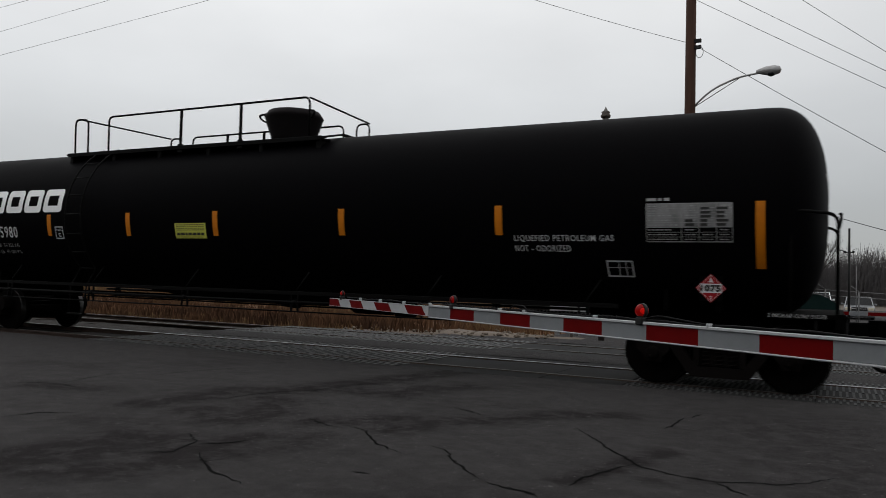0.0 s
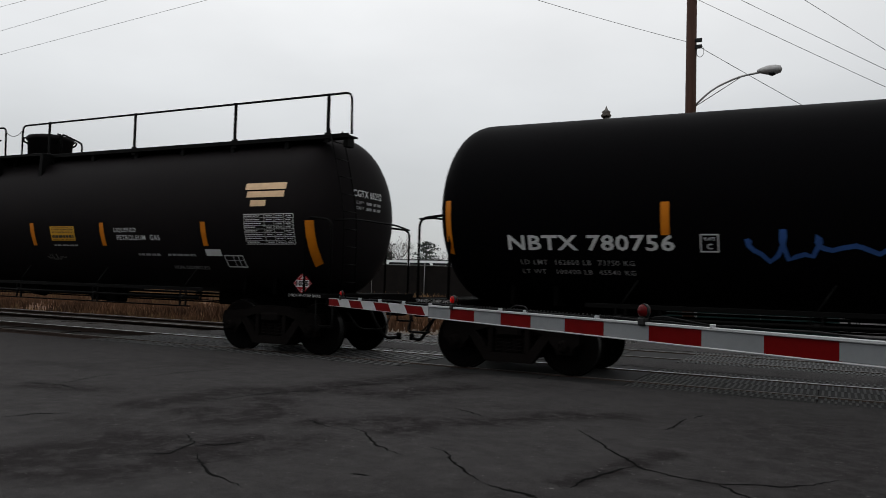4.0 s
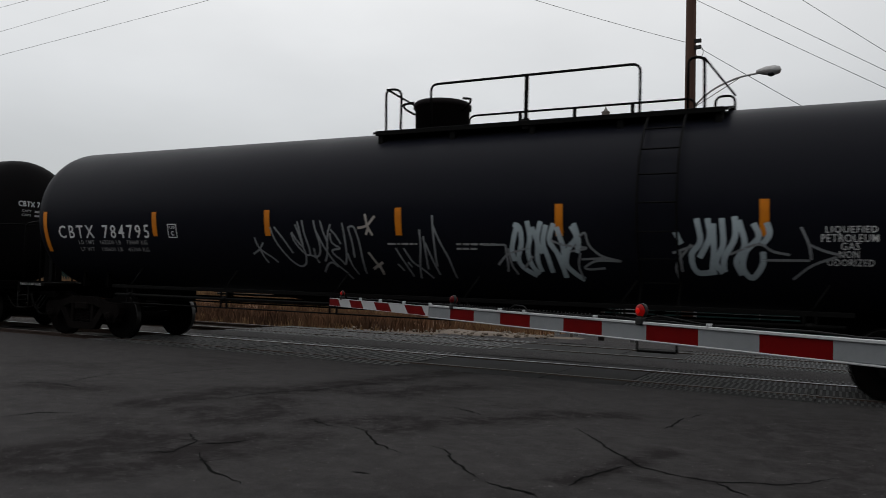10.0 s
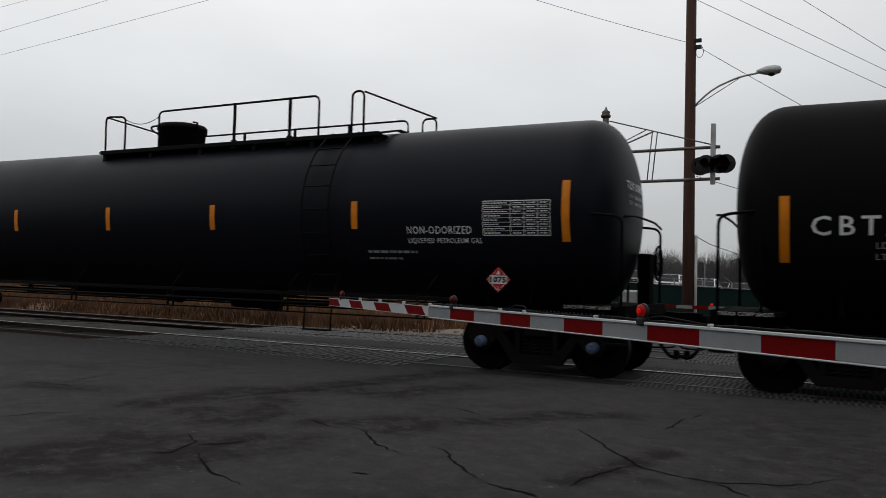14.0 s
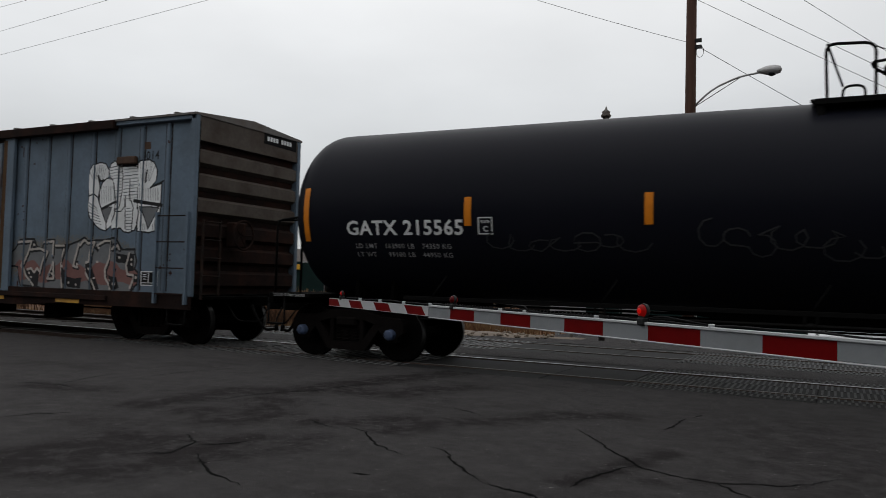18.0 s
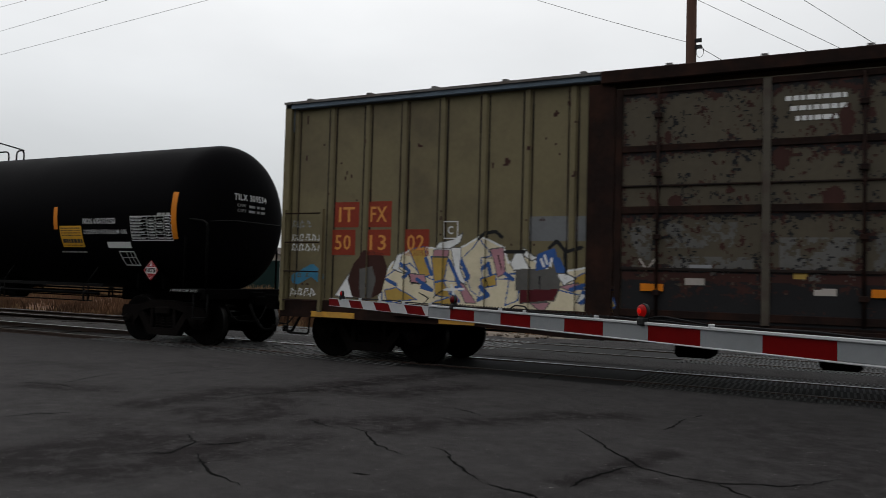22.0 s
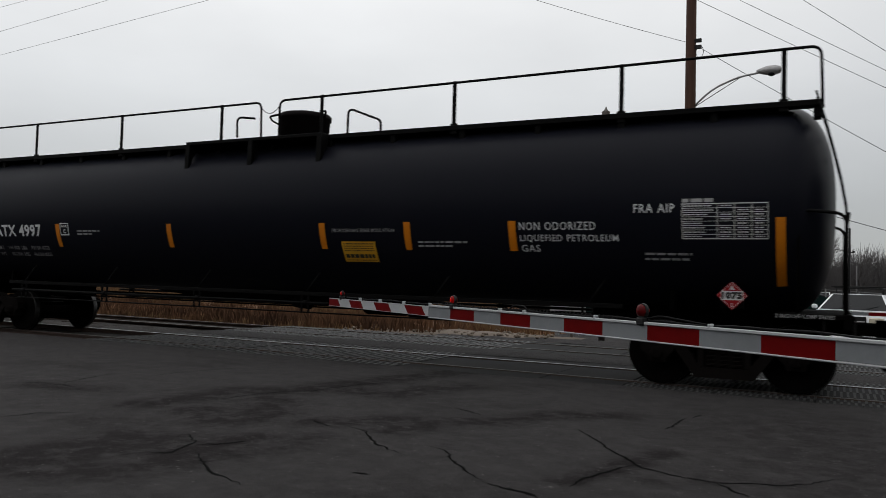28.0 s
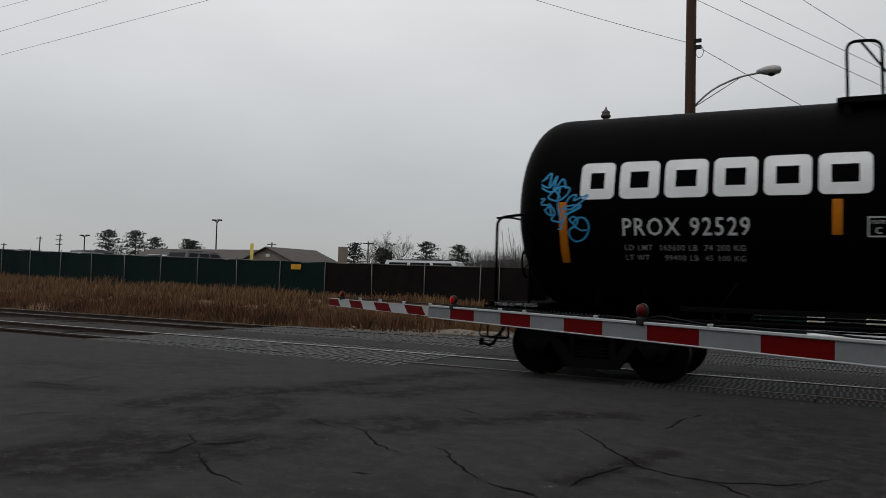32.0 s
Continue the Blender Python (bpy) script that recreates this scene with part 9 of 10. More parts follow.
g.stroke([(4.02, 1.78), (3.91, 1.48), (3.94, 1.26), (4.01, 1.01)], 0.034, "black")
g.stroke([(4.42, 1.89), (4.36, 1.7), (4.27, 1.44), (4.41, 1.42)], 0.034, "black")
g.stroke([(4.46, 1.87), (4.57, 1.97), (4.75, 1.91), (4.88, 1.93), (4.8, 1.7), (4.78, 1.54), (4.66, 1.51), (4.68, 1.33), (4.86, 1.13), (4.95, 0.98)], 0.034, "black")
g.stroke([(4.97, 1.87), (5.18, 1.96), (5.37, 1.95), (5.34, 1.63), (5.22, 1.38), (5.24, 1.22), (5.41, 1)], 0.034, "black")
g.stroke([(5.88, 1.72), (5.81, 1.48), (5.85, 1.31), (6.05, 1.29), (5.94, 1.05)], 0.034, "black")
g.stroke([(5.44, 1.79), (5.55, 1.87), (5.6, 1.79)], 0.034, "black")
g.stroke([(2.48, 1.95), (2.91, 1.97), (2.8, 1.7), (2.65, 1.45), (2.76, 1.25), (3.02, 1.04)], 0.024, "pale")
g.stroke([(2.84, 1.79), (3.24, 1.82), (3.44, 1.75), (3.33, 1.53), (3.26, 1.29), (3.13, 1.4), (3.04, 1.31), (2.93, 1.4), (2.81, 1.37)], 0.024, "pale")
g.stroke([(3.38, 1.95), (3.61, 1.97), (3.6, 1.67)], 0.024, "pale")
g.stroke([(3.62, 1.54), (3.55, 1.36), (3.46, 1.19), (3.66, 1.19), (3.63, 1.54)], 0.024, "pale")
g.stroke([(3.69, 1.88), (3.99, 1.88)], 0.024, "pale")
g.stroke([(3.99, 1.8), (3.88, 1.5), (3.91, 1.29), (3.98, 1.03)], 0.024, "pale")
g.stroke([(4.39, 1.92), (4.33, 1.72), (4.25, 1.47), (4.38, 1.44)], 0.024, "pale")
g.stroke([(4.43, 1.89), (4.55, 2), (4.72, 1.93), (4.86, 1.96), (4.77, 1.73), (4.75, 1.56), (4.63, 1.53), (4.65, 1.35), (4.83, 1.15), (4.92, 1.01)], 0.024, "pale")
g.stroke([(4.94, 1.89), (5.15, 1.98), (5.34, 1.98), (5.31, 1.65), (5.19, 1.41), (5.21, 1.24), (5.39, 1.03)], 0.024, "pale")
g.stroke([(5.86, 1.74), (5.78, 1.5), (5.83, 1.33), (6.03, 1.31), (5.91, 1.07)], 0.024, "pale")
g.stroke([(5.41, 1.82), (5.52, 1.9), (5.57, 1.82)], 0.024, "pale")
g.stroke([(2.99, 1.9), (3.01, 1.89)], 0.024, "pale")
g.stroke([(2.93, 1.21), (2.95, 1.21)], 0.024, "pale")
g.stroke([(2.86, 1.3), (2.88, 1.29)], 0.024, "pale")
g.stroke([(3.6, 1.3), (3.62, 1.29)], 0.024, "pale")
g.stroke([(3.94, 1.46), (3.96, 1.45)], 0.024, "pale")
g.stroke([(4.35, 1.51), (4.37, 1.5)], 0.024, "pale")
g.stroke([(4.12, 1.12), (4.14, 1.12)], 0.024, "pale")
g.stroke([(4.35, 1.09), (4.36, 1.08)], 0.024, "pale")
g.stroke([(4.75, 1.42), (4.77, 1.41)], 0.024, "pale")
g.stroke([(4.87, 1.23), (4.89, 1.23)], 0.024, "pale")
g.stroke([(5.34, 1.21), (5.36, 1.2)], 0.024, "pale")
g.stroke([(5.47, 1.13), (5.48, 1.13)], 0.024, "pale")
g.stroke([(5.92, 1.62), (5.93, 1.62)], 0.024, "pale")
g.stroke([(5.93, 1.53), (5.94, 1.52)], 0.024, "pale")
g.stroke([(4.97, 1.85), (4.99, 1.84)], 0.024, "pale")
g.stroke([(6.09, 1.27), (6.11, 1.27)], 0.024, "pale")
g.stroke([(4.95, 1.56), (4.97, 1.56)], 0.024, "pale")
g.stroke([(5.58, 1.66), (5.59, 1.65)], 0.024, "pale")
g.stroke([(2.35, 1.11), (2.32, 1.33), (2.24, 1.33)], 0.02, "washed")
g.stroke([(2.13, 1.37), (2.26, 1.4), (2.24, 1.15), (2.09, 1.19)], 0.02, "washed")
g.fade(5, .012)
g.build(i_car, "pink and grey graffiti lettering outlined in black")
g = Spray(-6.75, -1.9, .98, 2.5, .012)
g.fill([(-5.15, 1.79), (-4.85, 2.02), (-4.63, 2.14), (-4.42, 2.2), (-3.72, 2.19), (-3.56, 2.1), (-3.5, 1.9), (-3.44, 1.9), (-3.33, 2.06), (-3.1, 2.15), (-2.99, 2.09), (-2.5, 1.68), (-2.4, 1.83), (-2.29, 2.02), (-1.98, 2.13), (-1.92, 1.91), (-1.89, 1.33), (-1.87, 0.75), (-5.26, 0.71), (-5.23, 1.3)], "pale", 0.02, "washed")
g.put((g.ink == g.names.index("pale")) & (g.Z < 1.43 + .04 * np.sin(g.X * 4)), "steel")
for k, x in enumerate(np.arange(-5.0, -2.2, .1)):
    h = 1.95 - .2 * (k % 3)
    where = (g.near([(x, h), (x + .03, 1.5), (x + .01, 1.0)]) < .022 + .012 * (k % 2)) & (g.ink >= 0)
    g.put(where & (g.Z > 1.45), ("haze", "cream", "pale", "haze", "washed")[k * 7 % 5])
    g.put(where & (g.Z <= 1.45), ("dim", "steel", "washed", "dim", "rust")[k * 7 % 5])
g.fill([(-6.08, 0.84), (-6.07, 1.36), (-5.98, 1.55), (-5.79, 1.59), (-5.57, 1.46), (-5.54, 0.87)], "black")
g.fill([(-5.56, 1.59), (-5.47, 1.73), (-5.3, 1.74), (-5.21, 1.47), (-5.22, 0.92), (-5.4, 0.92)], "black")
g.fill([(-3.6, 2.21), (-3.49, 2.31), (-3.37, 2.28), (-3.32, 2.17), (-3.52, 2.12)], "black")
g.fill([(-2.87, 1.98), (-2.76, 2.12), (-2.58, 2.06), (-2.54, 1.83), (-2.65, 1.83)], "black")
g.fill([(-2.54, 2.06), (-2.44, 2.21), (-2.3, 2.21), (-2.19, 2.13), (-2.38, 1.91), (-2.11, 1.32), (-2.07, 1.03), (-2.21, 1.24), (-2.5, 1.76)], "black")
g.fill([(-3.71, 1.36), (-3.45, 1.35), (-3.47, 1.12), (-3.7, 1.15)], "black")
g.fill([(-3.09, 1.48), (-2.54, 1.52), (-2.52, 1.31), (-3.09, 1.27)], "black")
g.fill([(-4, 1.9), (-3.85, 1.86), (-3.82, 1.7), (-3.93, 1.59)], "black")
g.fill([(-3.5, 1.9), (-3.36, 1.86), (-3.24, 1.59), (-3.21, 1.21), (-3.36, 1.39)], "dim")
g.fill([(-3.09, 1.27), (-2.52, 1.31), (-2.52, 1.18), (-3.08, 1.09)], "rust")
g.fill([(-3.78, 1.11), (-3.49, 1.08), (-3.5, 0.96), (-3.78, 0.96)], "rust")
g.stroke([(-6.1, 1.36), (-5.98, 1.59), (-5.74, 1.61), (-5.53, 1.44)], 0.017, "white")
g.stroke([(-5.56, 1.63), (-5.42, 1.76), (-5.24, 1.64), (-5.14, 1.22), (-5.17, 0.88)], 0.017, "white")
g.stroke([(-4.85, 2.02), (-4.63, 2.14), (-4.34, 2.19), (-3.72, 2.2), (-3.54, 2.06), (-3.48, 1.86), (-3.33, 2.06), (-3.1, 2.17), (-2.95, 2.12), (-2.47, 1.64), (-2.14, 0.91)], 0.017, "white")
g.stroke([(-3.48, 1.86), (-3.52, 1.66), (-3.27, 1.13)], 0.017, "white")
g.stroke([(-3.61, 2.25), (-3.47, 2.34), (-3.32, 2.26)], 0.017, "white")
g.stroke([(-2.54, 2.09), (-2.42, 2.26), (-2.19, 2.17)], 0.017, "white")
g.stroke([(-2.54, 1.91), (-2.39, 2.02), (-1.98, 2.14), (-1.91, 1.84)], 0.017, "white")
g.stroke([(-2.38, 1.91), (-2.11, 1.39), (-2.02, 0.81)], 0.017, "white")
g.stroke([(-2.87, 2.07), (-2.75, 2.15), (-2.58, 2.07)], 0.017, "white")
g.stroke([(-4.96, 1.39), (-4.91, 1.06), (-4.95, 0.89)], 0.017, "white")
g.stroke([(-4.71, 1.89), (-4.75, 1.56), (-4.61, 1.16)], 0.017, "white")
g.stroke([(-4.38, 1.98), (-4.32, 1.41), (-4.35, 0.92)], 0.017, "white")
g.stroke([(-4.13, 1.98), (-4.07, 1.41), (-4.02, 0.9)], 0.017, "white")
g.stroke([(-3.92, 2.02), (-3.76, 1.9), (-3.78, 1.58), (-3.95, 1.48)], 0.017, "white")
g.stroke([(-3.12, 1.09), (-2.6, 1.15)], 0.017, "white")
g.stroke([(-5.41, 1.38), (-5.41, 0.96)], 0.017, "white")
g.stroke([(-5.34, 1.38), (-5.33, 0.94)], 0.017, "white")
g.stroke([(-5.27, 1.38), (-5.25, 0.95)], 0.017, "white")
g.stroke([(-4.5, 1.31), (-4.4, 1.28), (-4.44, 1.16)], 0.017, "white")
g.stroke([(-4.38, 2.2), (-4.32, 2.3), (-4.21, 2.26)], 0.017, "white")
g.stroke([(-4.05, 2.12), (-3.72, 2.1), (-3.6, 1.9), (-3.63, 1.5)], 0.012, "pink")
g.stroke([(-4.76, 1.89), (-4.79, 1.4)], 0.012, "pink")
g.stroke([(-3.51, 1.51), (-3.28, 1.36)], 0.012, "pink")
g.fade(6, .012)
g.build(i_car, "white and grey graffiti lettering with dark edges")
part("stencil_ground", Shape().box(-5.97, -5.48, -SHEET - .008, -SHEET, 1.14, 1.38), PANELBLACK, i_car, "black patch under a weight stencil")
q = Shape()
for z in (1.18, 1.29):
    for k in range(5):
        q.box(-5.86 + k * .06, -5.815 + k * .06, -SHEET - .011, -SHEET - .007, z, z + .05)
part("stencil_note", q, WHITE, i_car, "white bars of a weight stencil")["kind"] = "stuff"
for text, z in (("LD LMT", 1.29), ("LT WT", 1.14)):
    v, f = letters(text, .4, .07, .004)
    part("lettering", Shape().add([(-6.57 + a, -SHEET - .008, z + b) for a, b in v], f), WHITE, i_car, "white stencilled lettering")
g = Spray(1.7, 6.6, .94, 2.32, .013)
g.stroke([(2.65, 1.94), (2.91, 1.94), (2.8, 1.68), (2.79, 1.45), (2.68, 1.61), (2.65, 1.94)], .05, "black")
g.stroke([(3.26, 1.97), (3.64, 2.02), (3.42, 1.85), (3.3, 1.46), (3.24, 1.49), (3.26, 1.97)], .05, "black")
g.stroke([(3.7, 2.07), (3.94, 2.1), (3.85, 1.83), (3.65, 1.83), (3.7, 2.07)], .05, "black")
g.stroke([(4.86, 2.1), (5.1, 2.16), (5.04, 1.95), (4.85, 1.87), (4.86, 2.1)], .05, "black")
g.stroke([(4.68, 1.89), (4.77, 1.86), (4.76, 1.49), (4.66, 1.49), (4.68, 1.89)], .05, "black")
g.stroke([(4.72, 1.29), (4.89, 1.28), (5.03, 1.07), (4.9, 1.07), (4.72, 1.29)], .05, "black")
g.stroke([(2.95, 1.48), (3.01, 1.45), (3.07, 1.13), (3.0, 1.09), (2.95, 1.48)], .05, "black")
g.stroke([(3.55, 1.32), (3.63, 1.32), (3.69, 1.08), (3.65, 1.08), (3.55, 1.32)], .05, "black")
g.stroke([(1.82, 2.07), (2.04, 2.15), (2.03, 1.67), (1.92, 1.47), (1.85, 1.23), (1.78, 1.23), (1.82, 2.07)], .05, "black")
g.stroke([(2.3, 1.75), (2.36, 1.75), (2.2, 1.44), (2.16, 1.46), (2.3, 1.75)], .05, "black")
g.fill([(2.01, 2.15), (2.6, 1.99), (2.54, 0.98), (2.35, 0.98), (1.86, 1.19), (1.98, 1.63)], "red", .05, "black")
g.fill([(2.09, 1.97), (2.42, 2.02), (2.87, 1.94), (3.23, 1.84), (3.53, 1.98), (3.69, 1.82), (4.02, 1.85), (4.41, 1.95), (4.73, 1.92), (4.8, 1.83), (5.07, 1.98), (5.23, 2.13), (5.53, 2.12), (5.63, 2.01), (5.64, 1.8), (5.55, 1.59), (5.56, 1.33), (5.71, 1.05), (4.3, 1.01), (2.79, 0.99), (2.1, 0.96)], "red", .05, "black")
g.fill([(2.65, 1.94), (2.91, 1.94), (2.8, 1.68), (2.79, 1.45), (2.68, 1.61)], "frost", .014, "white")
g.fill([(3.26, 1.97), (3.64, 2.02), (3.42, 1.85), (3.3, 1.46), (3.24, 1.49)], "frost", .014, "white")
g.fill([(3.7, 2.07), (3.94, 2.1), (3.85, 1.83), (3.65, 1.83)], "frost", .014, "white")
g.fill([(4.86, 2.1), (5.1, 2.16), (5.04, 1.95), (4.85, 1.87)], "frost", .014, "white")
g.fill([(4.68, 1.89), (4.77, 1.86), (4.76, 1.49), (4.66, 1.49)], "frost", .014, "white")
g.fill([(4.72, 1.29), (4.89, 1.28), (5.03, 1.07), (4.9, 1.07)], "frost", .014, "white")
g.fill([(2.95, 1.48), (3.01, 1.45), (3.07, 1.13), (3.0, 1.09)], "frost", .014, "white")
g.fill([(3.55, 1.32), (3.63, 1.32), (3.69, 1.08), (3.65, 1.08)], "frost", .014, "white")
g.fill([(1.82, 2.07), (2.04, 2.15), (2.03, 1.67), (1.92, 1.47), (1.85, 1.23), (1.78, 1.23)], "frost", .014, "white")
g.fill([(2.3, 1.75), (2.36, 1.75), (2.2, 1.44), (2.16, 1.46)], "frost", .014, "white")
g.stroke([(2.94, 2.07), (2.95, 1.91), (2.81, 1.45), (2.98, 1.09)], .02, "white")
g.stroke([(2.95, 1.91), (3.21, 1.83), (3.27, 1.36), (3.45, 1.11)], .02, "white")
g.stroke([(2.92, 2.15), (2.99, 2.02), (3.02, 2.09), (3.07, 2.01), (3.1, 2.12), (3.2, 1.84)], .02, "white")
g.stroke([(3.65, 1.82), (3.87, 1.77), (3.86, 1.56), (3.72, 1.51), (3.94, 1.47)], .02, "white")
g.stroke([(3.58, 1.67), (3.51, 1.37), (3.69, 1.08)], .02, "white")
g.stroke([(4.0, 1.35), (4.27, 1.4), (4.08, 1.18)], .02, "white")
g.stroke([(4.34, 1.92), (4.09, 1.47), (4.53, 1.56), (4.59, 1.36), (4.39, 1.08)], .02, "white")
g.stroke([(4.41, 1.9), (4.44, 1.57)], .02, "white")
g.stroke([(4.02, 1.85), (4.41, 1.95), (4.73, 1.93)], .02, "white")
g.stroke([(3.79, 1.09), (3.97, 1.27)], .02, "white")
g.stroke([(5.09, 1.95), (5.06, 1.8), (5.14, 1.5), (4.99, 1.45), (5.2, 1.45), (5.42, 1.07)], .02, "white")
g.stroke([(5.1, 1.71), (5.57, 2.07)], .02, "white")
g.stroke([(5.15, 1.58), (5.43, 1.58)], .02, "white")
g.stroke([(4.78, 1.84), (5.09, 1.95)], .02, "white")
g.stroke([(5.25, 2.15), (5.53, 2.12), (5.65, 2.01), (5.66, 1.79), (5.46, 1.78)], .02, "white")
g.stroke([(5.58, 1.76), (5.53, 1.59), (5.56, 1.33), (5.71, 1.07), (5.92, 1.1), (6.04, 1.11)], .02, "white")
g.stroke([(4.45, 1.95), (4.43, 2.15), (4.52, 2.06), (4.58, 2.15), (4.64, 1.95)], .02, "white")
g.stroke([(2.53, 1.42), (2.77, 1.43)], .02, "white")
g.stroke([(2.63, 1.94), (2.6, 1.77), (2.66, 1.61)], .02, "white")
g.stroke([(2.23, 1.67), (2.15, 1.44), (2.37, 1.13), (2.48, 1.35)], .02, "white")
g.stroke([(2.01, 2.15), (2.45, 2.03)], .02, "white")
g.stroke([(1.78, 1.23), (2.35, 0.98), (2.64, 0.95)], .02, "white")
g.stroke([(2.87, 2.18), (2.875, 2.18)], .028, "white")
g.stroke([(2.97, 2.21), (2.975, 2.21)], .028, "white")
g.stroke([(3.06, 2.23), (3.065, 2.23)], .028, "white")
g.stroke([(4.48, 2.26), (4.485, 2.26)], .028, "white")
g.stroke([(4.57, 2.23), (4.575, 2.23)], .028, "white")
g.stroke([(4.63, 2.18), (4.635, 2.18)], .028, "white")
g.stroke([(6.26, 2.24), (6.35, 2.19), (6.28, 2.04), (6.25, 1.93), (6.36, 1.84), (6.44, 1.95)], .014, "white")
g.stroke([(6.38, 2.21), (6.51, 2.21), (6.45, 2.07), (6.39, 2.04), (6.47, 2.03)], .014, "white")
g.stroke([(6.25, 1.9), (6.33, 1.77), (6.52, 1.78)], .014, "white")
g.fade(7, .02)
g.build(j_car, "dark red graffiti lettering with white lines and black edge")
g = Spray(-7.1, -1.75, .98, 2.3, .013)
g.fill([(-5.52, 1.63), (-5.21, 1.85), (-4.9, 1.89), (-4.51, 1.85), (-4.3, 1.89), (-3.97, 2.06), (-3.6, 1.9), (-3.52, 1.66), (-3.29, 1.82), (-2.8, 1.52), (-2.15, 1.65), (-1.94, 1.32), (-1.93, 0.85), (-5.78, 0.77), (-5.7, 1.37)], "cream", .02, "white")
g.fill([(-5.7, 1.37), (-5.43, 1.55), (-5.2, 1.64), (-4.98, 1.47), (-4.8, 1.39), (-4.37, 1.37), (-4.29, 1.57), (-4.04, 1.41), (-3.56, 1.43), (-3.32, 1.43), (-2.79, 1.3), (-2.14, 1.17), (-2.07, 0.92), (-3.55, 0.88), (-5.69, 1.03)], "cream", 0.012, "blue")
g.fill([(-5.21, 1.85), (-4.94, 1.91), (-4.83, 1.46), (-4.99, 1.42)], "ochre", 0.012, "blue")
g.fill([(-4.81, 1.75), (-4.52, 1.75), (-4.58, 1.4), (-4.75, 1.35)], "ochre", 0.012, "blue")
g.fill([(-4.77, 1.85), (-4.51, 1.85), (-4.52, 1.75), (-4.78, 1.75)], "rose", 0.012, "dim")
g.fill([(-5.43, 1.76), (-5.32, 1.8), (-5.38, 1.55), (-5.24, 1.47), (-5.52, 1.55)], "white", 0.012, "dim")
g.fill([(-5.65, 1.2), (-5.42, 1.25), (-5.06, 1.07), (-5.6, 1.03)], "ochre", 0.012, "blue")
g.fill([(-5.22, 1.48), (-4.93, 1.46), (-4.89, 1.35), (-5.15, 1.32)], "rose", 0.012, "dim")
g.fill([(-4.28, 1.73), (-4.09, 1.9), (-3.99, 2.04), (-3.79, 1.78), (-3.95, 1.74), (-3.92, 1.42), (-3.97, 1.14), (-4.12, 1.25), (-4.25, 1.57)], "cream", 0.012, "blue")
g.fill([(-3.82, 1.87), (-3.6, 1.9), (-3.56, 1.51), (-3.68, 1.46), (-3.76, 1.74)], "rose", 0.012, "dim")
g.fill([(-3.94, 1.42), (-3.72, 1.5), (-3.7, 1.33), (-3.91, 1.3)], "ochre", 0.012, "blue")
g.fill([(-4.47, 1.89), (-4.3, 1.89), (-4.31, 1.57), (-4.2, 1.33), (-4.37, 1.41)], "white", 0.012, "dim")
g.fill([(-4.39, 1.41), (-4.24, 1.33), (-4.03, 1.06), (-4.2, 1.05)], "rose", 0.012, "dim")
g.fill([(-4.36, 1.04), (-4.49, 1.12), (-4.79, 1.02), (-4.45, 1.01)], "ochre", 0.012, "blue")
g.fill([(-4.75, 1.35), (-4.58, 1.36), (-4.45, 1.12), (-4.71, 1.15)], "ochre", 0.012, "blue")
g.fill([(-3.48, 1.66), (-3.41, 1.81), (-3.29, 1.82), (-3.17, 1.59), (-3.4, 1.53)], "white", 0.012, "dim")
g.fill([(-3.48, 1.51), (-3.32, 1.51), (-3.36, 1.12), (-3.55, 1.04)], "cream", 0.012, "blue")
g.fill([(-3.39, 1.57), (-2.72, 1.59), (-2.72, 1.3), (-3.38, 1.28)], "dim", 0.012, "dim")
g.fill([(-3.32, 1.28), (-2.72, 1.31), (-2.79, 1.14), (-3.32, 1.08)], "red", 0.012, "dim")
g.fill([(-2.5, 1.46), (-2.16, 1.65), (-2.18, 1.35), (-2.46, 1.31)], "ochre", 0.012, "blue")
g.fill([(-2.72, 1.34), (-2.43, 1.4), (-2.5, 1.27)], "rose", 0.012, "dim")
g.fill([(-2.76, 1.52), (-2.61, 1.54), (-2.47, 1.46), (-2.65, 1.36)], "white", 0.012, "dim")
g.fill([(-2.36, 1.31), (-2.15, 1.35), (-2.21, 1.17), (-2.46, 1.12)], "white", 0.012, "dim")
g.fill([(-4.72, 1.89), (-4.66, 1.97), (-4.43, 2.02), (-4.28, 2.12), (-4.32, 1.98), (-4.47, 1.89)], "white", 0.012, "dim")
g.fill([(-2.04, 1.43), (-1.93, 1.29), (-1.87, 1.11), (-2, 0.92), (-2.06, 0.92), (-2.02, 1.17)], "ochre", 0.012, "blue")
g.fill([(-6.61, 1.08), (-6.38, 1.4), (-6.19, 1.62), (-6.04, 1.71), (-6.08, 1.45), (-6.17, 1.18), (-6.27, 1.05)], "white", 0.012, "dim")
g.fill([(-3.16, 1.09), (-2.86, 1.1), (-2.97, 0.95)], "rose", 0.012, "dim")
g.fill([(-3.27, 1.9), (-3.18, 1.82), (-3.06, 1.75), (-3.14, 1.71), (-3.25, 1.78)], "white", 0.012, "dim")
g.stroke([(-5.34, 1.63), (-5.2, 1.51), (-5.29, 1.42)], 0.03, "blue")
g.stroke([(-4.91, 1.72), (-4.8, 1.48)], 0.03, "blue")
g.stroke([(-4.5, 1.69), (-4.37, 1.45), (-4.28, 1.25), (-4.37, 1.28)], 0.03, "blue")
g.stroke([(-4.29, 1.69), (-4.16, 1.45), (-4.2, 1.41)], 0.03, "blue")
g.stroke([(-3.92, 1.58), (-3.84, 1.66), (-3.8, 1.5)], 0.03, "blue")
g.stroke([(-3.95, 1.3), (-3.83, 1.18), (-3.99, 1.1)], 0.03, "blue")
g.stroke([(-5.06, 1.39), (-4.79, 1.23), (-4.97, 1.27)], 0.03, "blue")
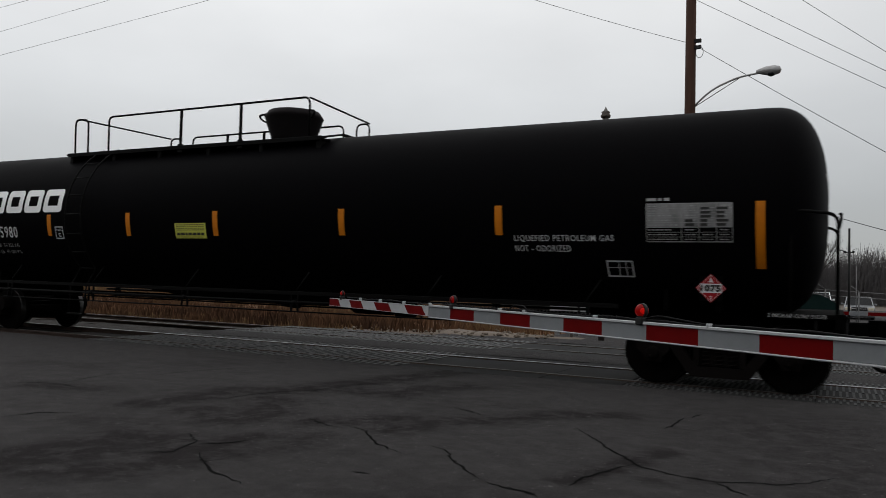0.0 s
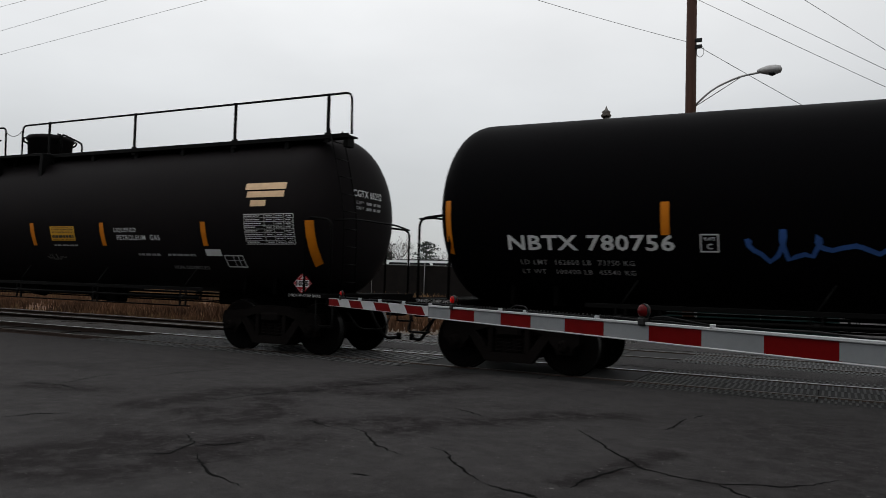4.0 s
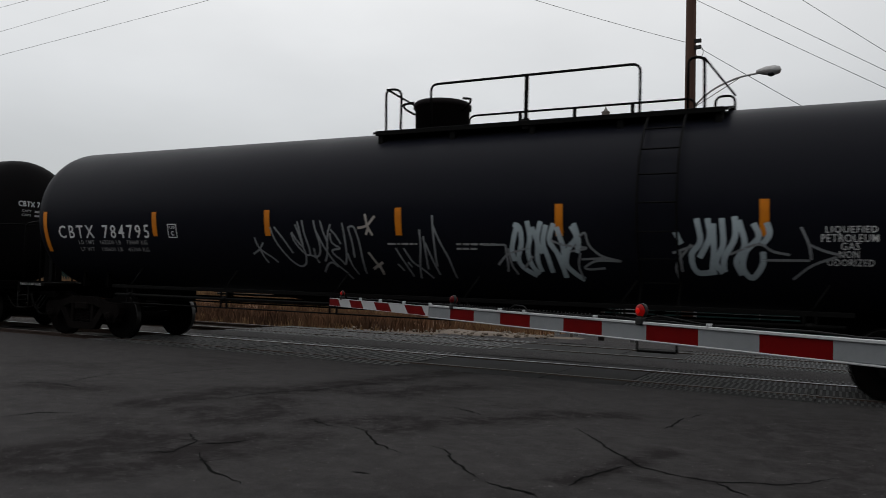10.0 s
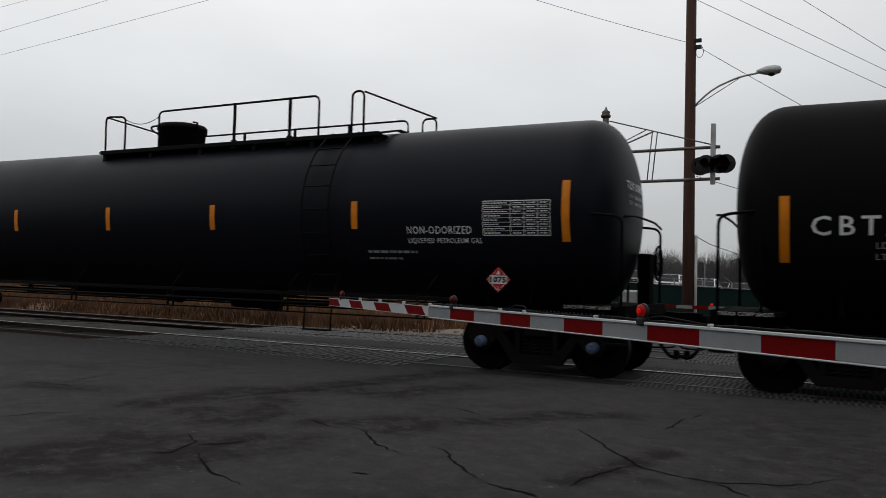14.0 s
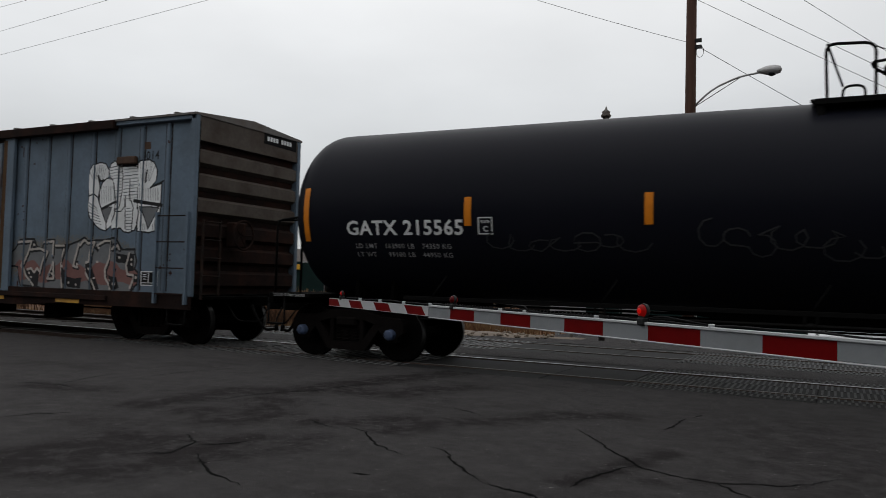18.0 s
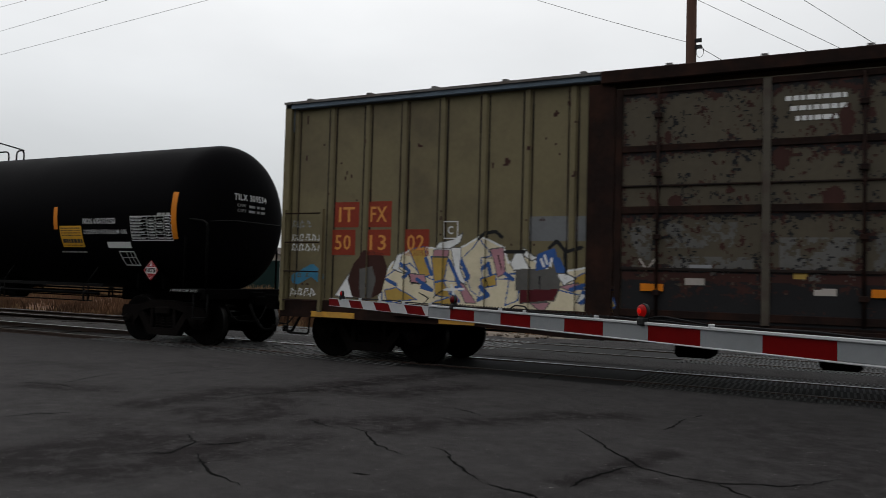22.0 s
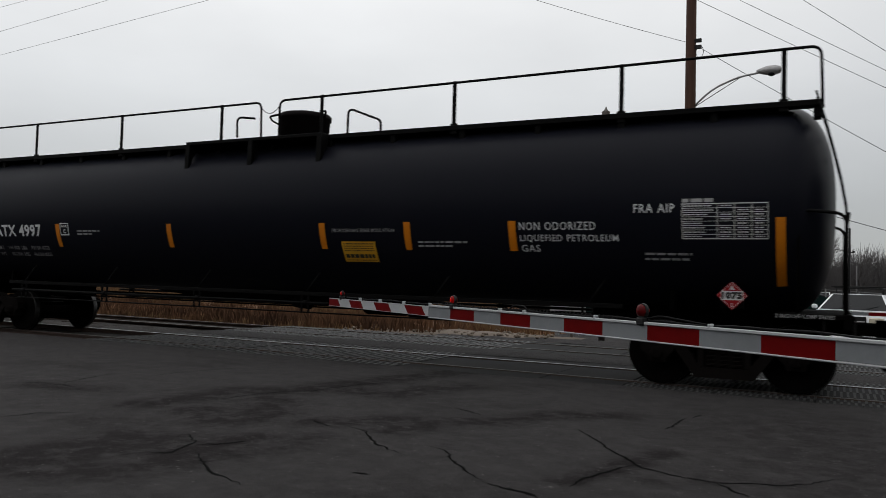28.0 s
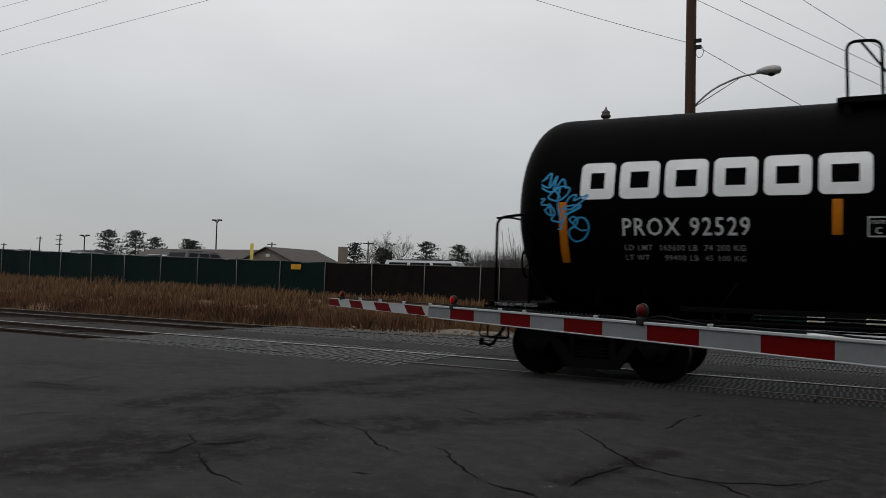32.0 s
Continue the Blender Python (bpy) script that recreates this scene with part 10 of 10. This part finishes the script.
g.stroke([(-5.61, 1.37), (-5.42, 1.29)], 0.03, "blue")
g.stroke([(-4.45, 1.2), (-4.32, 1.08)], 0.03, "blue")
g.stroke([(-2.39, 1.12), (-2.22, 1.24), (-2.36, 1.27)], 0.03, "blue")
g.stroke([(-3.56, 1.51), (-3.44, 1.43)], 0.03, "blue")
g.stroke([(-2.54, 1.3), (-2.36, 1.37)], 0.03, "blue")
g.fill([(-3.06, 1.81), (-2.8, 1.9), (-2.76, 1.79), (-2.91, 1.6), (-3.09, 1.56)], "blue")
g.fill([(-2.87, 1.83), (-2.71, 1.75), (-2.61, 1.53), (-2.76, 1.54)], "blue")
g.stroke([(-2.88, 1.9), (-2.77, 2), (-2.65, 1.87), (-2.61, 1.53)], 0.026, "black")
g.stroke([(-4.01, 2.02), (-3.89, 2.12), (-3.73, 2.14), (-3.63, 2.06)], 0.026, "black")
g.stroke([(-3.56, 1.84), (-3.25, 1.84)], 0.026, "black")
g.stroke([(-2.62, 1.84), (-2.4, 1.91)], 0.026, "black")
g.stroke([(-5.2, 1.47), (-5.17, 1.34), (-5.02, 1.32)], 0.01, "black")
g.stroke([(-3.92, 1.74), (-3.8, 1.74)], 0.01, "black")
g.stroke([(-3.02, 1.48), (-3.01, 1.29)], 0.01, "black")
g.stroke([(-3.68, 1.78), (-3.62, 1.58)], 0.01, "black")
g.stroke([(-3.88, 1.42), (-3.83, 1.3)], 0.01, "black")
g.stroke([(-5.01, 1.18), (-4.84, 1.1), (-4.92, 1.02)], 0.01, "black")
g.stroke([(-4.75, 1.11), (-4.58, 1.24)], 0.01, "black")
g.stroke([(-4.58, 1.24), (-4.24, 1.26)], 0.018, "white")
g.stroke([(-4.45, 1.31), (-4.41, 1.18)], 0.018, "white")
g.stroke([(-2.95, 1.79), (-2.91, 1.67)], 0.018, "white")
g.stroke([(-3, 1.73), (-2.96, 1.63)], 0.018, "white")
g.stroke([(-2.84, 1.74), (-2.86, 1.64)], 0.018, "white")
g.fill([(-6.26, 1.62), (-6.05, 1.84), (-5.71, 1.8), (-5.6, 1.54), (-5.7, 1.16), (-5.98, 1.02), (-6.27, 1.09), (-6.37, 1.35)], "rust")
g.fill([(-6.14, 1.53), (-5.9, 1.58), (-5.82, 1.37), (-5.9, 1.06), (-6.09, 1.06)], "dim")
g.build(j_car, "many-coloured graffiti in yellow, cream, pink and blue")
g = Spray(-7.65, -6.85, .95, 2.5, .014)
rng = random.Random(17)
for row, n in ((2.05, 5), (1.88, 5), (2.28, 3), (1.12, 4)):
    for i in range(n):
        x = -7.5 + i * .13
        g.stroke([(x, row - .06), (x + .02, row + .06), (x + .07, row + rng.uniform(-.02, .06)), (x + .05, row - .05), (x + .1, row - .03)], .008, "white" if row < 2.2 else "grey")
g.stroke([(-7.4, 1.35), (-7.1, 1.5), (-6.95, 1.4)], .1, "teal")
g.fade(9, .12)
g.build(j_car, "white and blue scribbles beside the car number")
part("faded_patch", Shape().box(-3.2, -2.0, -SHEET - .003, -SHEET, 2.0, 2.36), SPRAY["steel"], j_car, "greyish rectangle of overpaint")
g = Spray(-2.31, -1.98, .95, 2.3, .02)
g.fill([(-2.18, 2.15), (-2.02, 2.15), (-1.91, 1.73), (-1.92, 1.34), (-2.1, 1.33), (-2.26, 1.78)], "pale")
g.fill([(-1.88, 2.06), (-1.77, 2.13), (-1.7, 2.1), (-1.7, 1.91), (-1.88, 1.77)], "black")
g.fill([(-2.07, 1.33), (-1.69, 1.34), (-1.69, 1.02), (-2.04, 1)], "steel")
for path in ([(-1.98, 2.17), (-1.91, 1.87), (-1.91, 1.48)], [(-1.88, 1.77), (-1.7, 1.91)], [(-1.89, 2.1), (-1.77, 2.14), (-1.7, 2.11)]):
    g.stroke(path, .018, "white")
g.fade(12, .12)
g.build(i_car, "white and black spray paint over the door post", lambda x: -1.579)
for car, seed, coat in ((i_car, 31, .0), (j_car, 32, .015)):
    g = Spray(-1.8, 1.85, .93, 4.08, .018)
    a, b, c = .45 * g.cloud(seed, .2) + .55 * g.cloud(seed + 3, .06), .35 * g.cloud(seed + 1, .16) + .65 * g.cloud(seed + 4, .04), g.cloud(seed + 2, .45)
    rail = np.min([np.abs(g.Z - z) for z in (3.98, 3.19, 2.34, 1.58, 1.0)], axis=0)
    stile = np.min([np.abs(g.X - x) for x in (-1.8, .12, 1.14, 1.82, -1.32)], axis=0)
    low = np.clip((1.72 - g.Z) / .55, 0, 1)
    pale = (g.Z > 1.45) & (g.Z < 2.3)
    for x0, x1, z0, z1, ink in ((-1.7, -1.4, 1.6, 2.2, "washed"), (-1.2, -.1, 1.55, 1.8, "washed"), (.2, 1.05, 1.5, 2.05, "washed"), (1.25, 1.75, 1.55, 2.1, "steel"), (-1.2, -.3, 1.9, 2.25, "steel")):
        g.put((g.X > x0) & (g.X < x1) & (g.Z > z0) & (g.Z < z1) & (a < .58 - coat * 4) & (c > .3), ink if car is i_car else "dim")
    g.put(a + .2 * np.exp(-rail / .05) + .17 * np.exp(-stile / .06) + .34 * low + coat + .14 * (c - .5) > .7, "rust")
    g.put(b + .17 * np.exp(-rail / .04) + .12 * np.exp(-stile / .04) + .45 * low + coat + .12 * (c - .5) > .7, "black")
    for x, z, w, h in ((.95, 3.5, .09, .22), (.8, 2.55, .12, .14), (-1.2, 3.4, .05, .1), (1.6, 2.6, .1, .12), (-1.1, 2.52, .1, .1), (.2, 3.05, .1, .16)):
        g.put((((g.X - x) / w) ** 2 + ((g.Z - z) / h) ** 2 < 1.6 * a + .2), "rust")
    g.put((low > .25) & (b + .25 * low > .5) & (a > .3), "rust")
    g.put((low > .45) & (a + .3 * low > .62), "black")
    if car is i_car:
        g.stroke([(-1.0, 3.55), (-.3, 3.62)], .012, "black")
        g.stroke([(-1.3, 3.32), (-.8, 3.45), (-.4, 3.44)], .014, "black")
        g.stroke([(-.75, 3.65), (-.65, 3.48), (-.35, 3.28)], .012, "black")
        g.stroke([(-1.15, 2.78), (-.85, 2.8), (-.3, 2.77)], .025, "rust")
        g.fill([(-.8, 1.75), (-.42, 1.75), (-.42, 1.4), (-.8, 1.4)], "grey")
        g.fill([(-1.2, 2.08), (-.35, 2.08), (-.35, 1.98), (-1.2, 1.98)], "steel")
        g.stroke([(-1.2, 1.86), (-.95, 1.86)], .015, "pale")
        g.stroke([(-.7, 1.85), (-.25, 1.84)], .015, "pale")
        g.put((g.Z < 1.36 + .1 * (c - .5)) & (b > .36) & (a < .62), "black")
        g.put((g.Z < 1.5) & (a > .6) & (b > .5), "pale")
        g.fill([(-1.49, 2.08), (-1.22, 1.79), (-1.34, 1.78), (-1.43, 1.87)], "haze")
        g.fill([(-1.44, 1.76), (-1.07, 1.77), (-1.07, 1.54), (-1.44, 1.53)], "washed")
        g.fill([(-1.59, 1.35), (-1.5, 1.35), (-1.48, 1.01), (-1.57, 1.02)], "washed")
        g.stroke([(-0.82, 1.5), (-0.71, 1.51), (-0.63, 1.47), (-0.69, 1.6)], .016, "white")
        g.stroke([(-1.46, 1.12), (-1.26, 1.14)], .02, "pale")
        for z in (3.17, 2.33, 1.57):
            g.put((np.abs(g.Z - z) < .02 + .02 * b) & (a > .3), "black")
    else:
        g.stroke([(-1.55, 1.75), (-1.45, 1.6), (-1.35, 1.75)], .012, "pale")
        g.fill([(-.9, 1.68), (-.62, 1.68), (-.62, 1.6), (-.9, 1.6)], "grey")
        g.fill([(-.95, 1.5), (-.7, 1.5), (-.7, 1.42), (-.95, 1.42)], "pale")
        g.fill([(.6, 1.4), (.85, 1.42), (.85, 1.33), (.6, 1.32)], "pale")
        g.fill([(.35, 1.62), (.55, 1.64), (.5, 1.52), (.36, 1.52)], "ochre")
    g.build(car, "flaked rust and scuffed paint on the door", lambda x: -1.552)
    for x0, x1 in ((-7.3, -2.4), (2.4, 7.35)):
        g = Spray(x0, x1, 1.0, 4.2, .03)
        a, c = g.cloud(seed + 5, .7), g.cloud(seed + 6, .12)
        post = np.min([np.abs(g.X - x) for x in POSTS], axis=0)
        g.put((c > .81) & (a + .25 * np.exp(-post / .1) + .15 * np.clip((2.0 - g.Z), 0, 1) > .68), "rust")
        g.build(car, "specks of rust on the side", lift=.003)

# ---- everything that moves ----


def motions():
    beats = [i * 2.0 for i in range(17)]
    for car, mid in CARS:
        walk(car, [(t, pose(mid + run(t), YC, 0)) for t in beats])
    for w, x in WHEELSETS:
        walk(w, [(i / 15, pose(x, 0, WHEEL_R, 0, math.degrees(run(i / 15) / WHEEL_R), 0)) for i in range(481)])
    arrive = ((0, 13.2, 27.8, -84), (9.0, 13.0, 27.8, -84), (10.6, 8.6, 27.4, -74), (11.6, 3.6, 26.0, -50), (12.3, 1.2, 24.6, -32), (13.0, .42, 24.1, -20), (14.0, .24, 24.0, -15), (16.0, .22, 24.0, -14), (19.2, .22, 24.0, -14), (21.0, .22, 24.0, -10), (32.0, .22, 24.0, -10))
    walk(SUV, [(t, pose(x, y, -.46, 0, 0, turn)) for t, x, y, turn in arrive])
    for d, s, z, kind in BULBS:
        rows, t, on = [], FLASH0 - 2 * FLASH, True
        keys = []
        while t < 33:
            keys += [(t, 0 if kind == "a" else 180), (t + FLASH / 2, 180 if kind == "a" else 0)]
            t += FLASH
        angle = keys[0][1]
        rows = [(0.0, None)]
        plan = []
        for t, a in keys:
            for k in (0, 1, 2, 3):
                f = angle + (a - angle) * k / 3
                plan.append((t - .067 + k * .0334, f))
            angle = a
        first = [f for t, f in plan if t <= 0][-1]
        rows = [(0.0, first)] + [(t, f) for t, f in plan if 0.02 < t < 31.98] + [(32.0, [f for t, f in plan if t <= 32][-1])]
        walk(d, [(t, pose(s, 0, z, 0, 0, f)) for t, f in rows])


motions()
